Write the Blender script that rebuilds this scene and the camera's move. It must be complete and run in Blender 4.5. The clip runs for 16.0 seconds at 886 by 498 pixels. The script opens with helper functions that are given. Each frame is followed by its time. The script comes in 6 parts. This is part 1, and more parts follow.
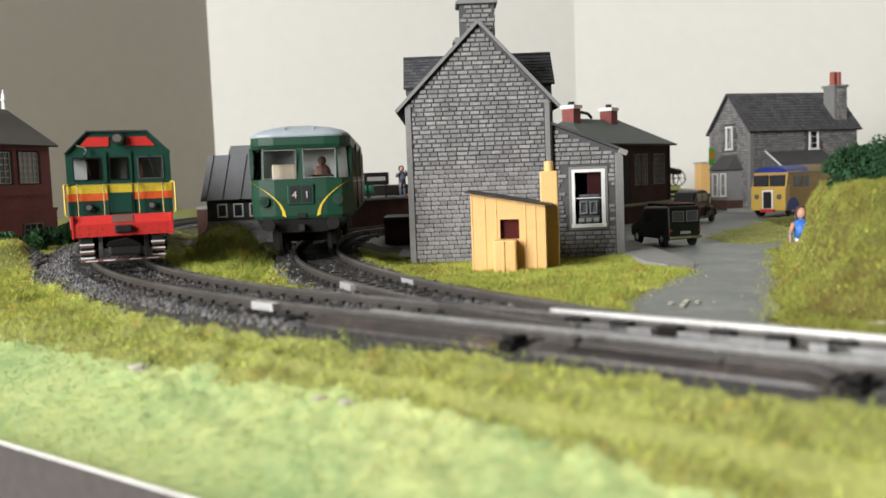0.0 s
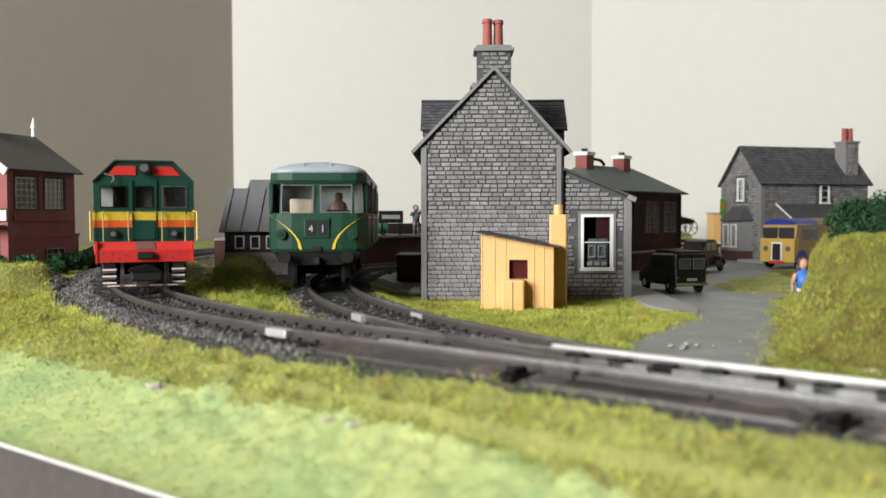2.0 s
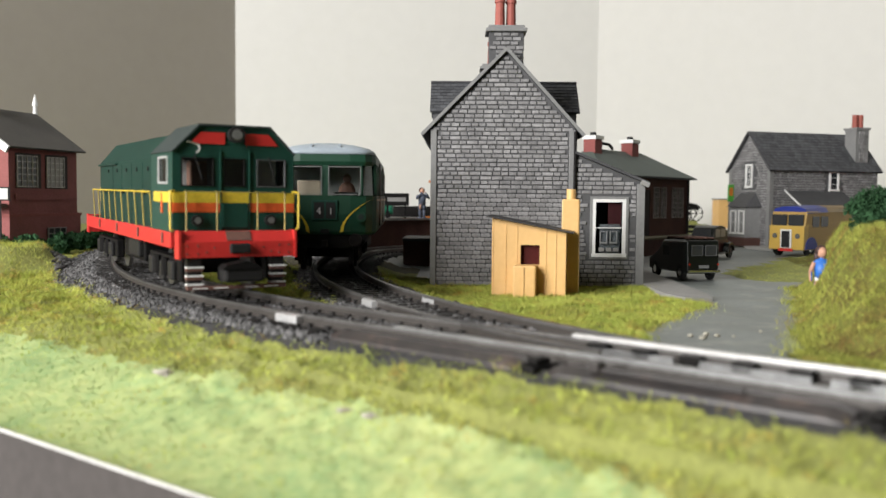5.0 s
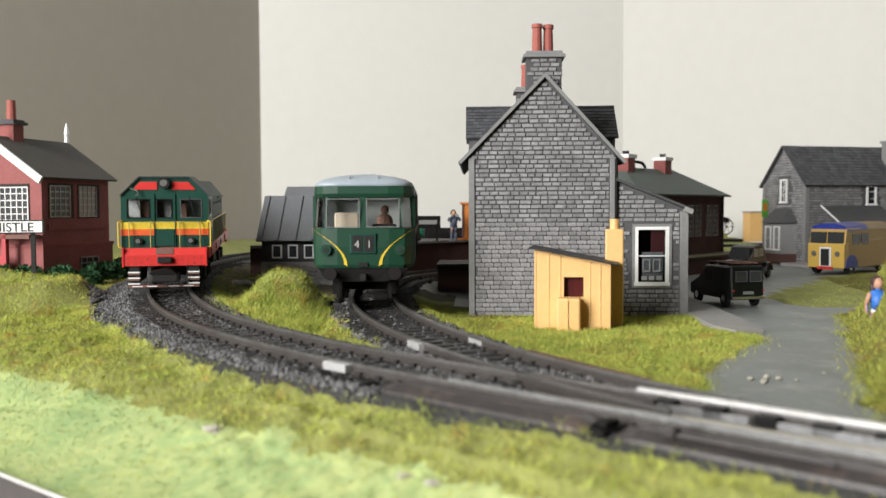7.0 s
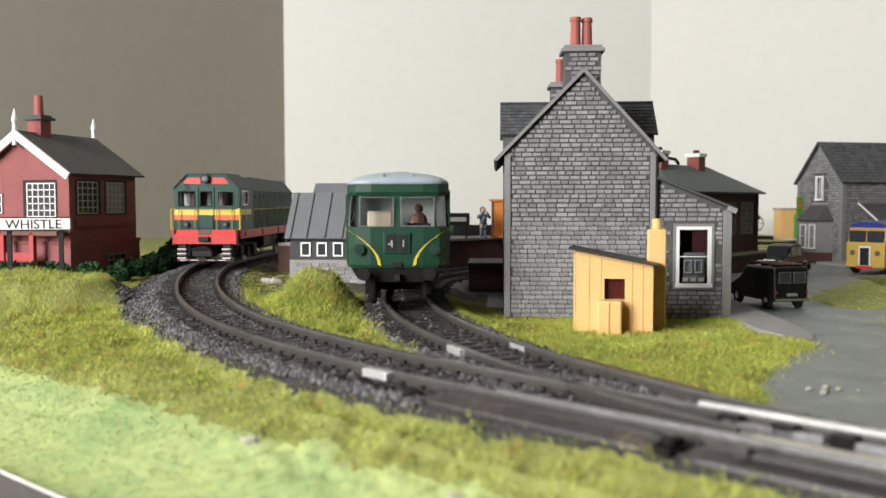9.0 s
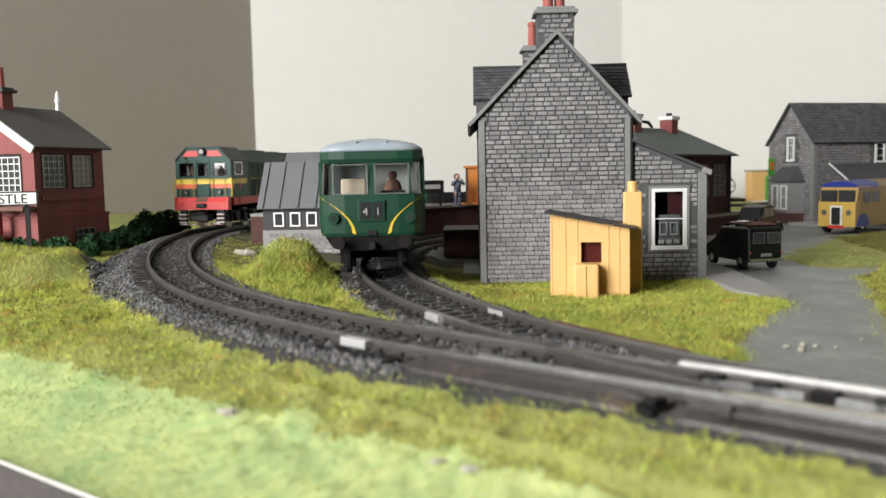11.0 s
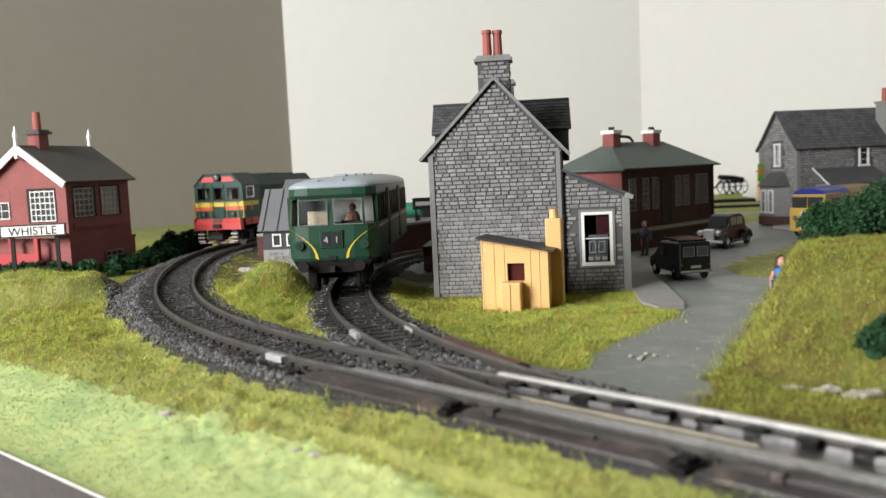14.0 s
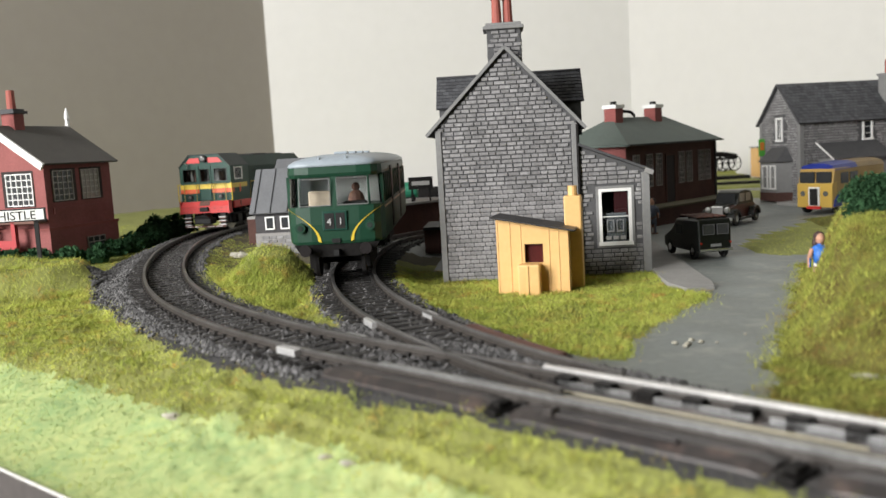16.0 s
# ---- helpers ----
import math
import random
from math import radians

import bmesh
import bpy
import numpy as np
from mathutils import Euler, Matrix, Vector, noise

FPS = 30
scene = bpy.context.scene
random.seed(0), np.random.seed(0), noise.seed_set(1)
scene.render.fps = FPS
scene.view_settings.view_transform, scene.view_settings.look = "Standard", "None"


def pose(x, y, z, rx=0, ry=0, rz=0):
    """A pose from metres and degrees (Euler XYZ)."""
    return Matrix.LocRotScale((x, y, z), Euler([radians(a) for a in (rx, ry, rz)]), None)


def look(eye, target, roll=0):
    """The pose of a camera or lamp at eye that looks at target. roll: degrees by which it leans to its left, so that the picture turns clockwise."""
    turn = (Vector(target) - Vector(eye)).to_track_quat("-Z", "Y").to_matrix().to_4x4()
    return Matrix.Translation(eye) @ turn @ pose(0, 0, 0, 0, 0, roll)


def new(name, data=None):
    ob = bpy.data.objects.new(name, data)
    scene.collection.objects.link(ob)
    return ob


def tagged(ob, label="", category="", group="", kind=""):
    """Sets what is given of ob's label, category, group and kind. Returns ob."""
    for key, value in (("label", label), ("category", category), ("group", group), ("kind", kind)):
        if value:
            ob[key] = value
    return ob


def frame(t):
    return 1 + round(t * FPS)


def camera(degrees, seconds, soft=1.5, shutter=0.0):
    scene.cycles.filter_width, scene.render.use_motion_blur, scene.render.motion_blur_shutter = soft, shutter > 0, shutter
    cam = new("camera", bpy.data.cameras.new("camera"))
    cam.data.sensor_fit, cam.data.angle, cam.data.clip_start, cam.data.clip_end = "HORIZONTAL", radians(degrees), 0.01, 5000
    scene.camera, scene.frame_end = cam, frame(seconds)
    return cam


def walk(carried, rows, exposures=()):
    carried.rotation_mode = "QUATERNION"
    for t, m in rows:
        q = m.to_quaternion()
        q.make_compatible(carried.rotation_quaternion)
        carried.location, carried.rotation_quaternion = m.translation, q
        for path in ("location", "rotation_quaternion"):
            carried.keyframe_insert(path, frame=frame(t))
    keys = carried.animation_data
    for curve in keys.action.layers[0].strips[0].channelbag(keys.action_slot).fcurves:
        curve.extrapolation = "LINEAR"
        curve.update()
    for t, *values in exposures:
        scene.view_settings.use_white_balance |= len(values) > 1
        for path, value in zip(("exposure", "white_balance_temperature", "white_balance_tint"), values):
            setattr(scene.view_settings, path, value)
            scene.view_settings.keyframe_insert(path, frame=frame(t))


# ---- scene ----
cam = camera(53.7, 16.0)
METRES, EYE, TILT, LEAN, TURN = 0.15, 0.034, 1.8, 0.5, 0.0
ROWS = [
    (0.0, 0.0, 0.0, 0.0, -0.19, -6.63, 1.65),
    (0.5, 0.0229, -0.0065, -0.0167, -0.61, -6.45, 1.22),
    (1.0, 0.0099, -0.0322, -0.0283, -0.2, -5.5, 0.39),
    (1.5, 0.0089, -0.0433, -0.016, 0.38, -4.44, -0.24),
    (2.0, 0.0059, -0.0553, -0.004, 0.85, -3.9, -0.37),
    (2.5, -0.0136, -0.0207, -0.0019, 0.94, -4.09, -0.67),
    (3.0, -0.0186, -0.0163, -0.0038, 0.89, -4.64, -0.91),
    (3.5, -0.0155, -0.0169, -0.006, 0.87, -4.89, -0.97),
    (4.0, -0.0169, -0.0173, -0.0057, 0.93, -5.04, -1.1),
    (6.5, -0.0336, -0.0131, 0.0246, 1.14, -4.99, -0.43),
    (7.0, -0.0671, 0.0256, 0.0471, 2.17, -4.45, -0.19),
    (7.5, -0.0791, 0.0334, 0.0632, 3.19, -4.07, -0.03),
    (8.0, -0.0876, 0.0611, 0.0563, 3.14, -4.44, 0.06),
    (8.5, -0.1021, 0.0735, 0.0555, 3.51, -4.5, -0.31),
    (11.0, -0.1109, 0.0962, 0.0482, 1.67, -6.85, 0.69),
    (11.5, -0.054, 0.0686, 0.036, -0.18, -6.6, 0.59),
    (12.0, 0.0082, -0.0224, 0.0704, 0.19, -6.11, -0.18),
    (12.5, 0.12, -0.1408, 0.0986, 1.61, -5.27, 0.45),
    (13.0, 0.185, -0.1857, 0.1185, 3.16, -5.73, 0.66),
    (13.5, 0.1904, -0.1809, 0.1402, 4.63, -6.5, 1.63),
    (14.0, 0.1964, -0.1981, 0.1474, 5.57, -7.08, 2.37),
    (14.5, 0.1915, -0.164, 0.1476, 5.4, -7.67, 2.82),
    (15.0, 0.1793, -0.1479, 0.1362, 4.87, -8.14, 2.97),
    (15.5, 0.162, -0.1364, 0.1397, 4.53, -8.26, 2.96),
    (16.0, 0.0987, -0.065, 0.1312, 4.02, -8.34, 2.92),
]
walk(cam, [(t, pose(0, 0, EYE, TILT, LEAN, TURN) @ pose(METRES * x, METRES * y, METRES * z, 90 + pitch, roll, yaw)) for t, x, y, z, yaw, pitch, roll in ROWS])
cam.data.dof.use_dof, cam.data.dof.focus_distance, cam.data.dof.aperture_fstop = True, 0.38, 22.0

# A tabletop model railway at about 1:76. All lengths below are in centimetres.
CM = 0.01
rnd = random.Random(7)

# ---- world and light ----
world = bpy.data.worlds.new("sky")
scene.world = world
world.use_nodes = True
nt = world.node_tree
sky = nt.nodes.new("ShaderNodeTexSky")
sky.sky_type, sky.sun_disc, sky.sun_elevation, sky.sun_rotation = "NISHITA", False, radians(40), radians(-60)
nt.links.new(sky.outputs[0], nt.nodes["Background"].inputs[0])
nt.nodes["Background"].inputs[1].default_value = 0.1
scene.view_settings.exposure = 0.0


def window_light(name, x, y, z, target, width, height, watts, colour):
    data = bpy.data.lights.new(name, "AREA")
    data.shape, data.size, data.size_y, data.energy, data.color = "RECTANGLE", width * CM, height * CM, watts, colour
    ob = new(name, data)
    ob.matrix_world = look((x * CM, y * CM, z * CM), [v * CM for v in target])
    return ob


# daylight through the window in the rear wall, to the left behind the camera
window_light("window_daylight", -85.2, -54.0, 52.0, (-85.2 + 59.3, -54.0 + 80.5, 46.0), 52, 92, 37, (1.0, 0.985, 0.97))


# ---- materials ----
def mat(name, a, b=None, rough=0.7, metal=0.0, grain=900.0, stain=90.0, bump=0.15, spec=0.5, random_tint=0.0, island=False, third=None, spread=(0.55, 0.68), patch=110.0):
    """Two colours mixed by fine grain and by broad stains, with a fine relief; a third colour in patches."""
    m = bpy.data.materials.new(name)
    m.use_nodes = True
    n, l = m.node_tree.nodes, m.node_tree.links
    p = n["Principled BSDF"]
    b = b or tuple(v * 0.72 for v in a)
    tc = n.new("ShaderNodeTexCoord")
    fine, broad = n.new("ShaderNodeTexNoise"), n.new("ShaderNodeTexNoise")
    fine.inputs["Scale"].default_value, broad.inputs["Scale"].default_value = grain, stain
    fine.inputs["Detail"].default_value, broad.inputs["Detail"].default_value = 3, 4
    for t in (fine, broad):
        l.new(tc.outputs["Object"], t.inputs["Vector"])
    add = n.new("ShaderNodeMath")
    add.operation = "ADD"
    l.new(fine.outputs[0], add.inputs[0]), l.new(broad.outputs[0], add.inputs[1])
    half = n.new("ShaderNodeMapRange")
    half.inputs[1].default_value, half.inputs[2].default_value = 0.7, 1.3
    l.new(add.outputs[0], half.inputs[0])
    mix = n.new("ShaderNodeMix")
    mix.data_type = "RGBA"
    mix.inputs[6].default_value, mix.inputs[7].default_value = (*a, 1), (*b, 1)
    l.new(half.outputs[0], mix.inputs[0])
    out = mix.outputs[2]
    if third:
        spot, cut, mx = n.new("ShaderNodeTexNoise"), n.new("ShaderNodeMapRange"), n.new("ShaderNodeMix")
        spot.inputs["Scale"].default_value, spot.inputs["Detail"].default_value, spot.inputs["Roughness"].default_value = patch, 5, 0.65
        cut.inputs[1].default_value, cut.inputs[2].default_value = spread
        mx.data_type = "RGBA"
        mx.inputs[7].default_value = (*third, 1)
        l.new(tc.outputs["Object"], spot.inputs["Vector"]), l.new(spot.outputs[0], cut.inputs[0])
        l.new(cut.outputs[0], mx.inputs[0]), l.new(out, mx.inputs[6])
        out = mx.outputs[2]
    if random_tint:
        src = n.new("ShaderNodeNewGeometry" if island else "ShaderNodeObjectInfo")
        hsv = n.new("ShaderNodeHueSaturation")
        rng = n.new("ShaderNodeMapRange")
        rng.inputs[3].default_value, rng.inputs[4].default_value = 1 - random_tint, 1 + random_tint
        l.new(src.outputs["Random Per Island" if island else "Random"], rng.inputs[0])
        l.new(rng.outputs[0], hsv.inputs["Value"])
        l.new(out, hsv.inputs["Color"])
        out = hsv.outputs[0]
    l.new(out, p.inputs["Base Color"])
    p.inputs["Roughness"].default_value, p.inputs["Metallic"].default_value, p.inputs["Specular IOR Level"].default_value = rough, metal, spec
    if bump:
        bp = n.new("ShaderNodeBump")
        bp.inputs["Strength"].default_value, bp.inputs["Distance"].default_value = bump, 0.0006
        l.new(fine.outputs[0], bp.inputs["Height"]), l.new(bp.outputs[0], p.inputs["Normal"])
    return m


def glass(name, tint=(0.9, 0.95, 0.95), rough=0.03):
    m = bpy.data.materials.new(name)
    m.use_nodes = True
    n, l = m.node_tree.nodes, m.node_tree.links
    tr, gl, mx, fr = n.new("ShaderNodeBsdfTransparent"), n.new("ShaderNodeBsdfGlossy"), n.new("ShaderNodeMixShader"), n.new("ShaderNodeFresnel")
    tr.inputs[0].default_value = (*tint, 1)
    gl.inputs["Roughness"].default_value = rough
    fr.inputs[0].default_value = 1.45
    l.new(fr.outputs[0], mx.inputs[0]), l.new(tr.outputs[0], mx.inputs[1]), l.new(gl.outputs[0], mx.inputs[2])
    l.new(mx.outputs[0], n["Material Output"].inputs[0])
    return m


M = dict(
    # left wall's paint carries its shade: it gets little direct window light
    left_wall=mat("wall_paint_shaded", (0.395, 0.362, 0.32), (0.375, 0.342, 0.30), 0.85, grain=60, stain=4, bump=0.05),
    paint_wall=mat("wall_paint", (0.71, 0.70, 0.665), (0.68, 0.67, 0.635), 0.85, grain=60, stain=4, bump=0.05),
    # unseen ceiling, darkened so that less light bounces down
    ceiling=mat("ceiling_low_bounce", (0.22, 0.217, 0.21), None, 0.9, grain=60, stain=4, bump=0.05),
    # near black for the unseen walls, to hold back bounced light
    far_wall=mat("far_wall_low_bounce", (0.06, 0.057, 0.054), None, 0.9, grain=60, stain=4, bump=0.05),
    carpet=mat("carpet", (0.085, 0.075, 0.07), None, 0.95, grain=300, stain=8),
    board_edge=mat("board_edge_white", (0.75, 0.74, 0.7), None, 0.6),
    earth=mat("earth", (0.12, 0.10, 0.06), (0.08, 0.075, 0.04), 0.95, bump=0.5),
    hill_base=mat("hill_grass_base", (0.17, 0.19, 0.045), (0.12, 0.10, 0.03), 0.95, grain=500, stain=70, bump=0.8, spec=0.1, third=(0.09, 0.05, 0.025)),
    grass=mat("grass_base", (0.29, 0.31, 0.085), (0.19, 0.20, 0.055), 0.95, grain=700, stain=60, bump=0.8),
    pale=mat("pale_grass_mat", (0.45, 0.50, 0.20), (0.24, 0.35, 0.14), 0.8, grain=420, stain=42, bump=0.3),
    ballast=mat("ballast_bed", (0.075, 0.073, 0.072), (0.04, 0.04, 0.04), 0.9, grain=900, stain=80, bump=0.8, spec=0.12),
    road=mat("road_grey", (0.205, 0.225, 0.215), (0.155, 0.172, 0.163), 0.5, grain=420, stain=45, bump=0.3, third=(0.25, 0.26, 0.24), spread=(0.52, 0.66), patch=90.0),
    stones=mat("ballast_stone", (0.155, 0.152, 0.152), (0.075, 0.074, 0.073), 0.85, random_tint=0.5, island=True, spec=0.2),
    blade=mat("grass_blade", (0.51, 0.53, 0.115), (0.29, 0.36, 0.065), 0.8, grain=170, stain=60, bump=0, random_tint=0.42, island=True, spec=0.2, third=(0.48, 0.27, 0.07), spread=(0.54, 0.68), patch=140.0),
    blade_pale=mat("grass_blade_pale", (0.44, 0.49, 0.185), (0.25, 0.38, 0.16), 0.85, grain=150, stain=45, bump=0, random_tint=0.16, island=True, spec=0.2, third=(0.50, 0.55, 0.27), spread=(0.55, 0.70), patch=150.0),
    blade_olive=mat("grass_blade_olive", (0.37, 0.38, 0.075), (0.20, 0.23, 0.05), 0.85, grain=220, stain=90, bump=0, random_tint=0.4, island=True, spec=0.2, third=(0.24, 0.15, 0.05), spread=(0.50, 0.66), patch=85.0),
    bush=mat("bush_foliage", (0.040, 0.095, 0.042), (0.024, 0.062, 0.028), 0.95, random_tint=0.25, island=True, spec=0.1),
    rail=mat("rail_brown", (0.075, 0.067, 0.06), (0.05, 0.044, 0.04), 0.45, 0.2),
    rail_top=mat("rail_steel", (0.21, 0.205, 0.20), (0.11, 0.105, 0.10), 0.38, 0.6),
    # pale metal with the window's reflection on the foreground rail put in
    rail_glint=mat("rail_glint", (0.80, 0.79, 0.77), (0.55, 0.54, 0.53), 0.35, 0.55),
    sleeper=mat("sleeper_black", (0.05, 0.047, 0.045), (0.028, 0.026, 0.025), 0.55, random_tint=0.3, spec=0.35),
    silver=mat("fishplate_silver", (0.75, 0.75, 0.74), (0.6, 0.6, 0.6), 0.4, 0.6),
    motor=mat("turnout_plastic", (0.030, 0.028, 0.028), (0.052, 0.044, 0.041), 0.42, spec=0.36, grain=300, stain=70, bump=0.1, third=(0.12, 0.085, 0.072), spread=(0.55, 0.72)),
    # worn rail steel made paler, with the foreground reflection in its colour
    rail_mid=mat("rail_worn_glint", (0.42, 0.43, 0.43), (0.24, 0.24, 0.24), 0.32, 0.7),
    cream_strip=mat("cream_strip", (0.50, 0.46, 0.34), (0.36, 0.33, 0.25), 0.5),
    rust=mat("rust_brown", (0.16, 0.075, 0.055), (0.10, 0.05, 0.04), 0.75),
    stone=mat("grey_stone", (0.31, 0.305, 0.305), (0.165, 0.162, 0.163), 0.75, grain=700, stain=150, bump=0.3, random_tint=0.22),
    stone_many=mat("grey_stone_many", (0.305, 0.30, 0.30), (0.165, 0.162, 0.162), 0.75, grain=700, stain=150, bump=0.3, random_tint=0.22, island=True),
    mortar=mat("dark_mortar", (0.095, 0.095, 0.098), (0.07, 0.07, 0.072), 0.85),
    quoin=mat("quoin_grey", (0.235, 0.235, 0.23), (0.19, 0.19, 0.188), 0.8),
    slate=mat("slate", (0.105, 0.108, 0.115), (0.072, 0.074, 0.08), 0.6, random_tint=0.25, island=True, spec=0.25),
    slate_roof=mat("slate_sheet", (0.085, 0.085, 0.088), (0.06, 0.06, 0.063), 0.65, spec=0.25),
    terracotta=mat("terracotta", (0.36, 0.10, 0.075), (0.28, 0.075, 0.06), 0.7),
    shed=mat("cream_plastic", (0.76, 0.475, 0.195), (0.70, 0.43, 0.165), 0.42, grain=500, stain=120, bump=0.05),
    shed_roof=mat("black_roof", (0.025, 0.024, 0.024), None, 0.5),
    reflection_red=mat("reflection_dark_red", (0.14, 0.03, 0.03), None, 0.8),
    # near black that stands for the shade in openings and window recesses
    dark=mat("recess_shade", (0.02, 0.012, 0.01), None, 0.8),
    white=mat("white_paint", (0.8, 0.8, 0.78), (0.74, 0.74, 0.72), 0.5, bump=0.03),
    pane=glass("window_glass", (0.55, 0.58, 0.6)),
    clear=glass("cab_glass", (0.92, 0.94, 0.93)),
    brick_red=mat("red_brick", (0.27, 0.075, 0.065), (0.21, 0.055, 0.05), 0.75),
    brick_brown=mat("brown_brick", (0.105, 0.055, 0.045), (0.075, 0.04, 0.034), 0.85, spec=0.15),
    box_paint=mat("box_red_paint", (0.40, 0.045, 0.05), (0.36, 0.04, 0.045), 0.5),
    roof_green=mat("roof_green_grey", (0.10, 0.125, 0.11), (0.08, 0.10, 0.088), 0.7),
    roof_box=mat("roof_felt", (0.10, 0.095, 0.085), (0.075, 0.07, 0.065), 0.75),
    grey_metal=mat("grey_sheet_roof", (0.15, 0.155, 0.165), (0.12, 0.125, 0.13), 0.55),
    hut_wall=mat("hut_dark_board", (0.045, 0.042, 0.045), None, 0.7),
    hut_brick=mat("hut_pale_brick", (0.30, 0.29, 0.28), (0.22, 0.21, 0.2), 0.8),
    green=mat("rail_green", (0.011, 0.052, 0.028), (0.009, 0.043, 0.023), 0.42, bump=0.02, stain=40, spec=0.4),
    green_dark=mat("loco_green", (0.016, 0.062, 0.045), (0.012, 0.048, 0.035), 0.4, bump=0.02, stain=40, spec=0.25),
    # the loco green made darker: the hood's shade is in this colour
    hood_green_shaded=mat("hood_green_shaded", (0.012, 0.046, 0.034), (0.008, 0.03, 0.022), 0.5, bump=0.02, stain=40, spec=0.15),
    roof_grey=mat("dmu_roof_grey", (0.33, 0.38, 0.42), (0.28, 0.325, 0.36), 0.45, bump=0.02),
    loco_roof=mat("loco_roof_sheet", (0.045, 0.058, 0.055), (0.03, 0.04, 0.038), 0.55, bump=0.02, stain=40, spec=0.25),
    pale_backing=mat("pane_backing_grey", (0.42, 0.42, 0.41), (0.34, 0.34, 0.34), 0.6, bump=0),
    rail_gold=mat("handrail_dull_yellow", (0.42, 0.33, 0.08), (0.26, 0.19, 0.05), 0.45, bump=0),
    yellow=mat("warning_yellow", (0.75, 0.55, 0.05), None, 0.4, bump=0.0),
    red=mat("signal_red", (0.60, 0.035, 0.03), (0.52, 0.03, 0.026), 0.4, bump=0.02),
    orange=mat("stripe_orange", (0.75, 0.12, 0.03), None, 0.4, bump=0.0),
    black=mat("black_plastic", (0.018, 0.018, 0.018), (0.025, 0.024, 0.023), 0.5, spec=0.2),
    under=mat("underframe", (0.007, 0.0065, 0.0065), (0.012, 0.011, 0.010), 0.6, spec=0.12),
    buffer=mat("buffer_brown", (0.014, 0.011, 0.011), None, 0.5, spec=0.25),
    steel=mat("steel_tyre", (0.55, 0.54, 0.52), None, 0.3, 0.9),
    lens=mat("lamp_lens", (0.16, 0.16, 0.15), None, 0.15),
    dark_lens=mat("dark_lamp_glass", (0.04, 0.05, 0.045), None, 0.12, bump=0),
    red_lens=mat("red_lens", (0.5, 0.05, 0.03), None, 0.2),
    cream=mat("seat_cream", (0.62, 0.50, 0.38), None, 0.6),
    brownseat=mat("interior_brown", (0.20, 0.10, 0.07), None, 0.7),
    concrete=mat("pavement_grey", (0.30, 0.295, 0.28), (0.24, 0.235, 0.225), 0.85),
    vanblack=mat("van_black_green", (0.009, 0.011, 0.009), None, 0.35, bump=0, spec=0.3),
    maroon=mat("car_maroon", (0.07, 0.012, 0.011), None, 0.3, bump=0, spec=0.3),
    tyre=mat("tyre", (0.02, 0.02, 0.02), None, 0.8),
    chrome=mat("chrome", (0.75, 0.75, 0.75), None, 0.12, 1.0, bump=0),
    coach_yellow=mat("coach_ochre", (0.62, 0.41, 0.09), (0.56, 0.37, 0.08), 0.35, bump=0),
    coach_blue=mat("coach_blue", (0.025, 0.045, 0.30), None, 0.35, bump=0),
    # the coach's ochre darkened, as its side lies in shade
    coach_side=mat("coach_ochre_shaded", (0.46, 0.29, 0.07), (0.40, 0.25, 0.06), 0.4, bump=0),
    coach_tan=mat("coach_tan", (0.30, 0.20, 0.07), None, 0.4, bump=0),
    skin=mat("figure_skin", (0.55, 0.30, 0.20), None, 0.6, bump=0),
    rock=mat("pale_rock", (0.48, 0.46, 0.38), (0.19, 0.17, 0.13), 0.85, grain=600, stain=160, bump=0.8),
    kiosk=mat("kiosk_orange", (0.62, 0.20, 0.03), None, 0.6),
    tank=mat("tank_green", (0.02, 0.20, 0.11), None, 0.5),
    lime=mat("sign_green", (0.10, 0.42, 0.06), None, 0.5),
    figure_grey=mat("figure_grey_cloth", (0.12, 0.14, 0.19), None, 0.7),
)


# ---- small builders, in centimetres ----
def part(name, bm, material, parent=None, label="", smooth=False):
    me = bpy.data.meshes.new(name)
    bmesh.ops.scale(bm, vec=(CM, CM, CM), verts=bm.verts)
    bmesh.ops.recalc_face_normals(bm, faces=bm.faces)
    bm.to_mesh(me)
    bm.free()
    for m in material if isinstance(material, (list, tuple)) else [material]:
        me.materials.append(m)
    if smooth:
        for p in me.polygons:
            p.use_smooth = True
    ob = new(name, me)
    if parent:
        ob.parent = parent
    return tagged(ob, label)


def empty(name, x, y, z, rz=0, label="", category="", group="", kind=""):
    ob = new(name)
    ob.empty_display_size = 0.005
    ob.matrix_world = pose(x * CM, y * CM, z * CM, 0, 0, rz)
    return tagged(ob, label, category, group, kind)


def box(bm, x0, x1, y0, y1, z0, z1, bev=0.0, mi=0):
    vs = [bm.verts.new((x, y, z)) for z in (z0, z1) for y in (y0, y1) for x in (x0, x1)]
    fs = [bm.faces.new([vs[i] for i in q]) for q in ((0, 2, 3, 1), (4, 5, 7, 6), (0, 1, 5, 4), (2, 6, 7, 3), (0, 4, 6, 2), (1, 3, 7, 5))]
    for f in fs:
        f.material_index = mi
    if bev:
        es = list({e for f in fs for e in f.edges})
        bmesh.ops.bevel(bm, geom=es, offset=bev, segments=2, affect="EDGES", profile=0.5)
    return bm


def boxes(*args, bev=0.0):
    bm = bmesh.new()
    for a in args:
        box(bm, *a, bev=bev)
    return bm


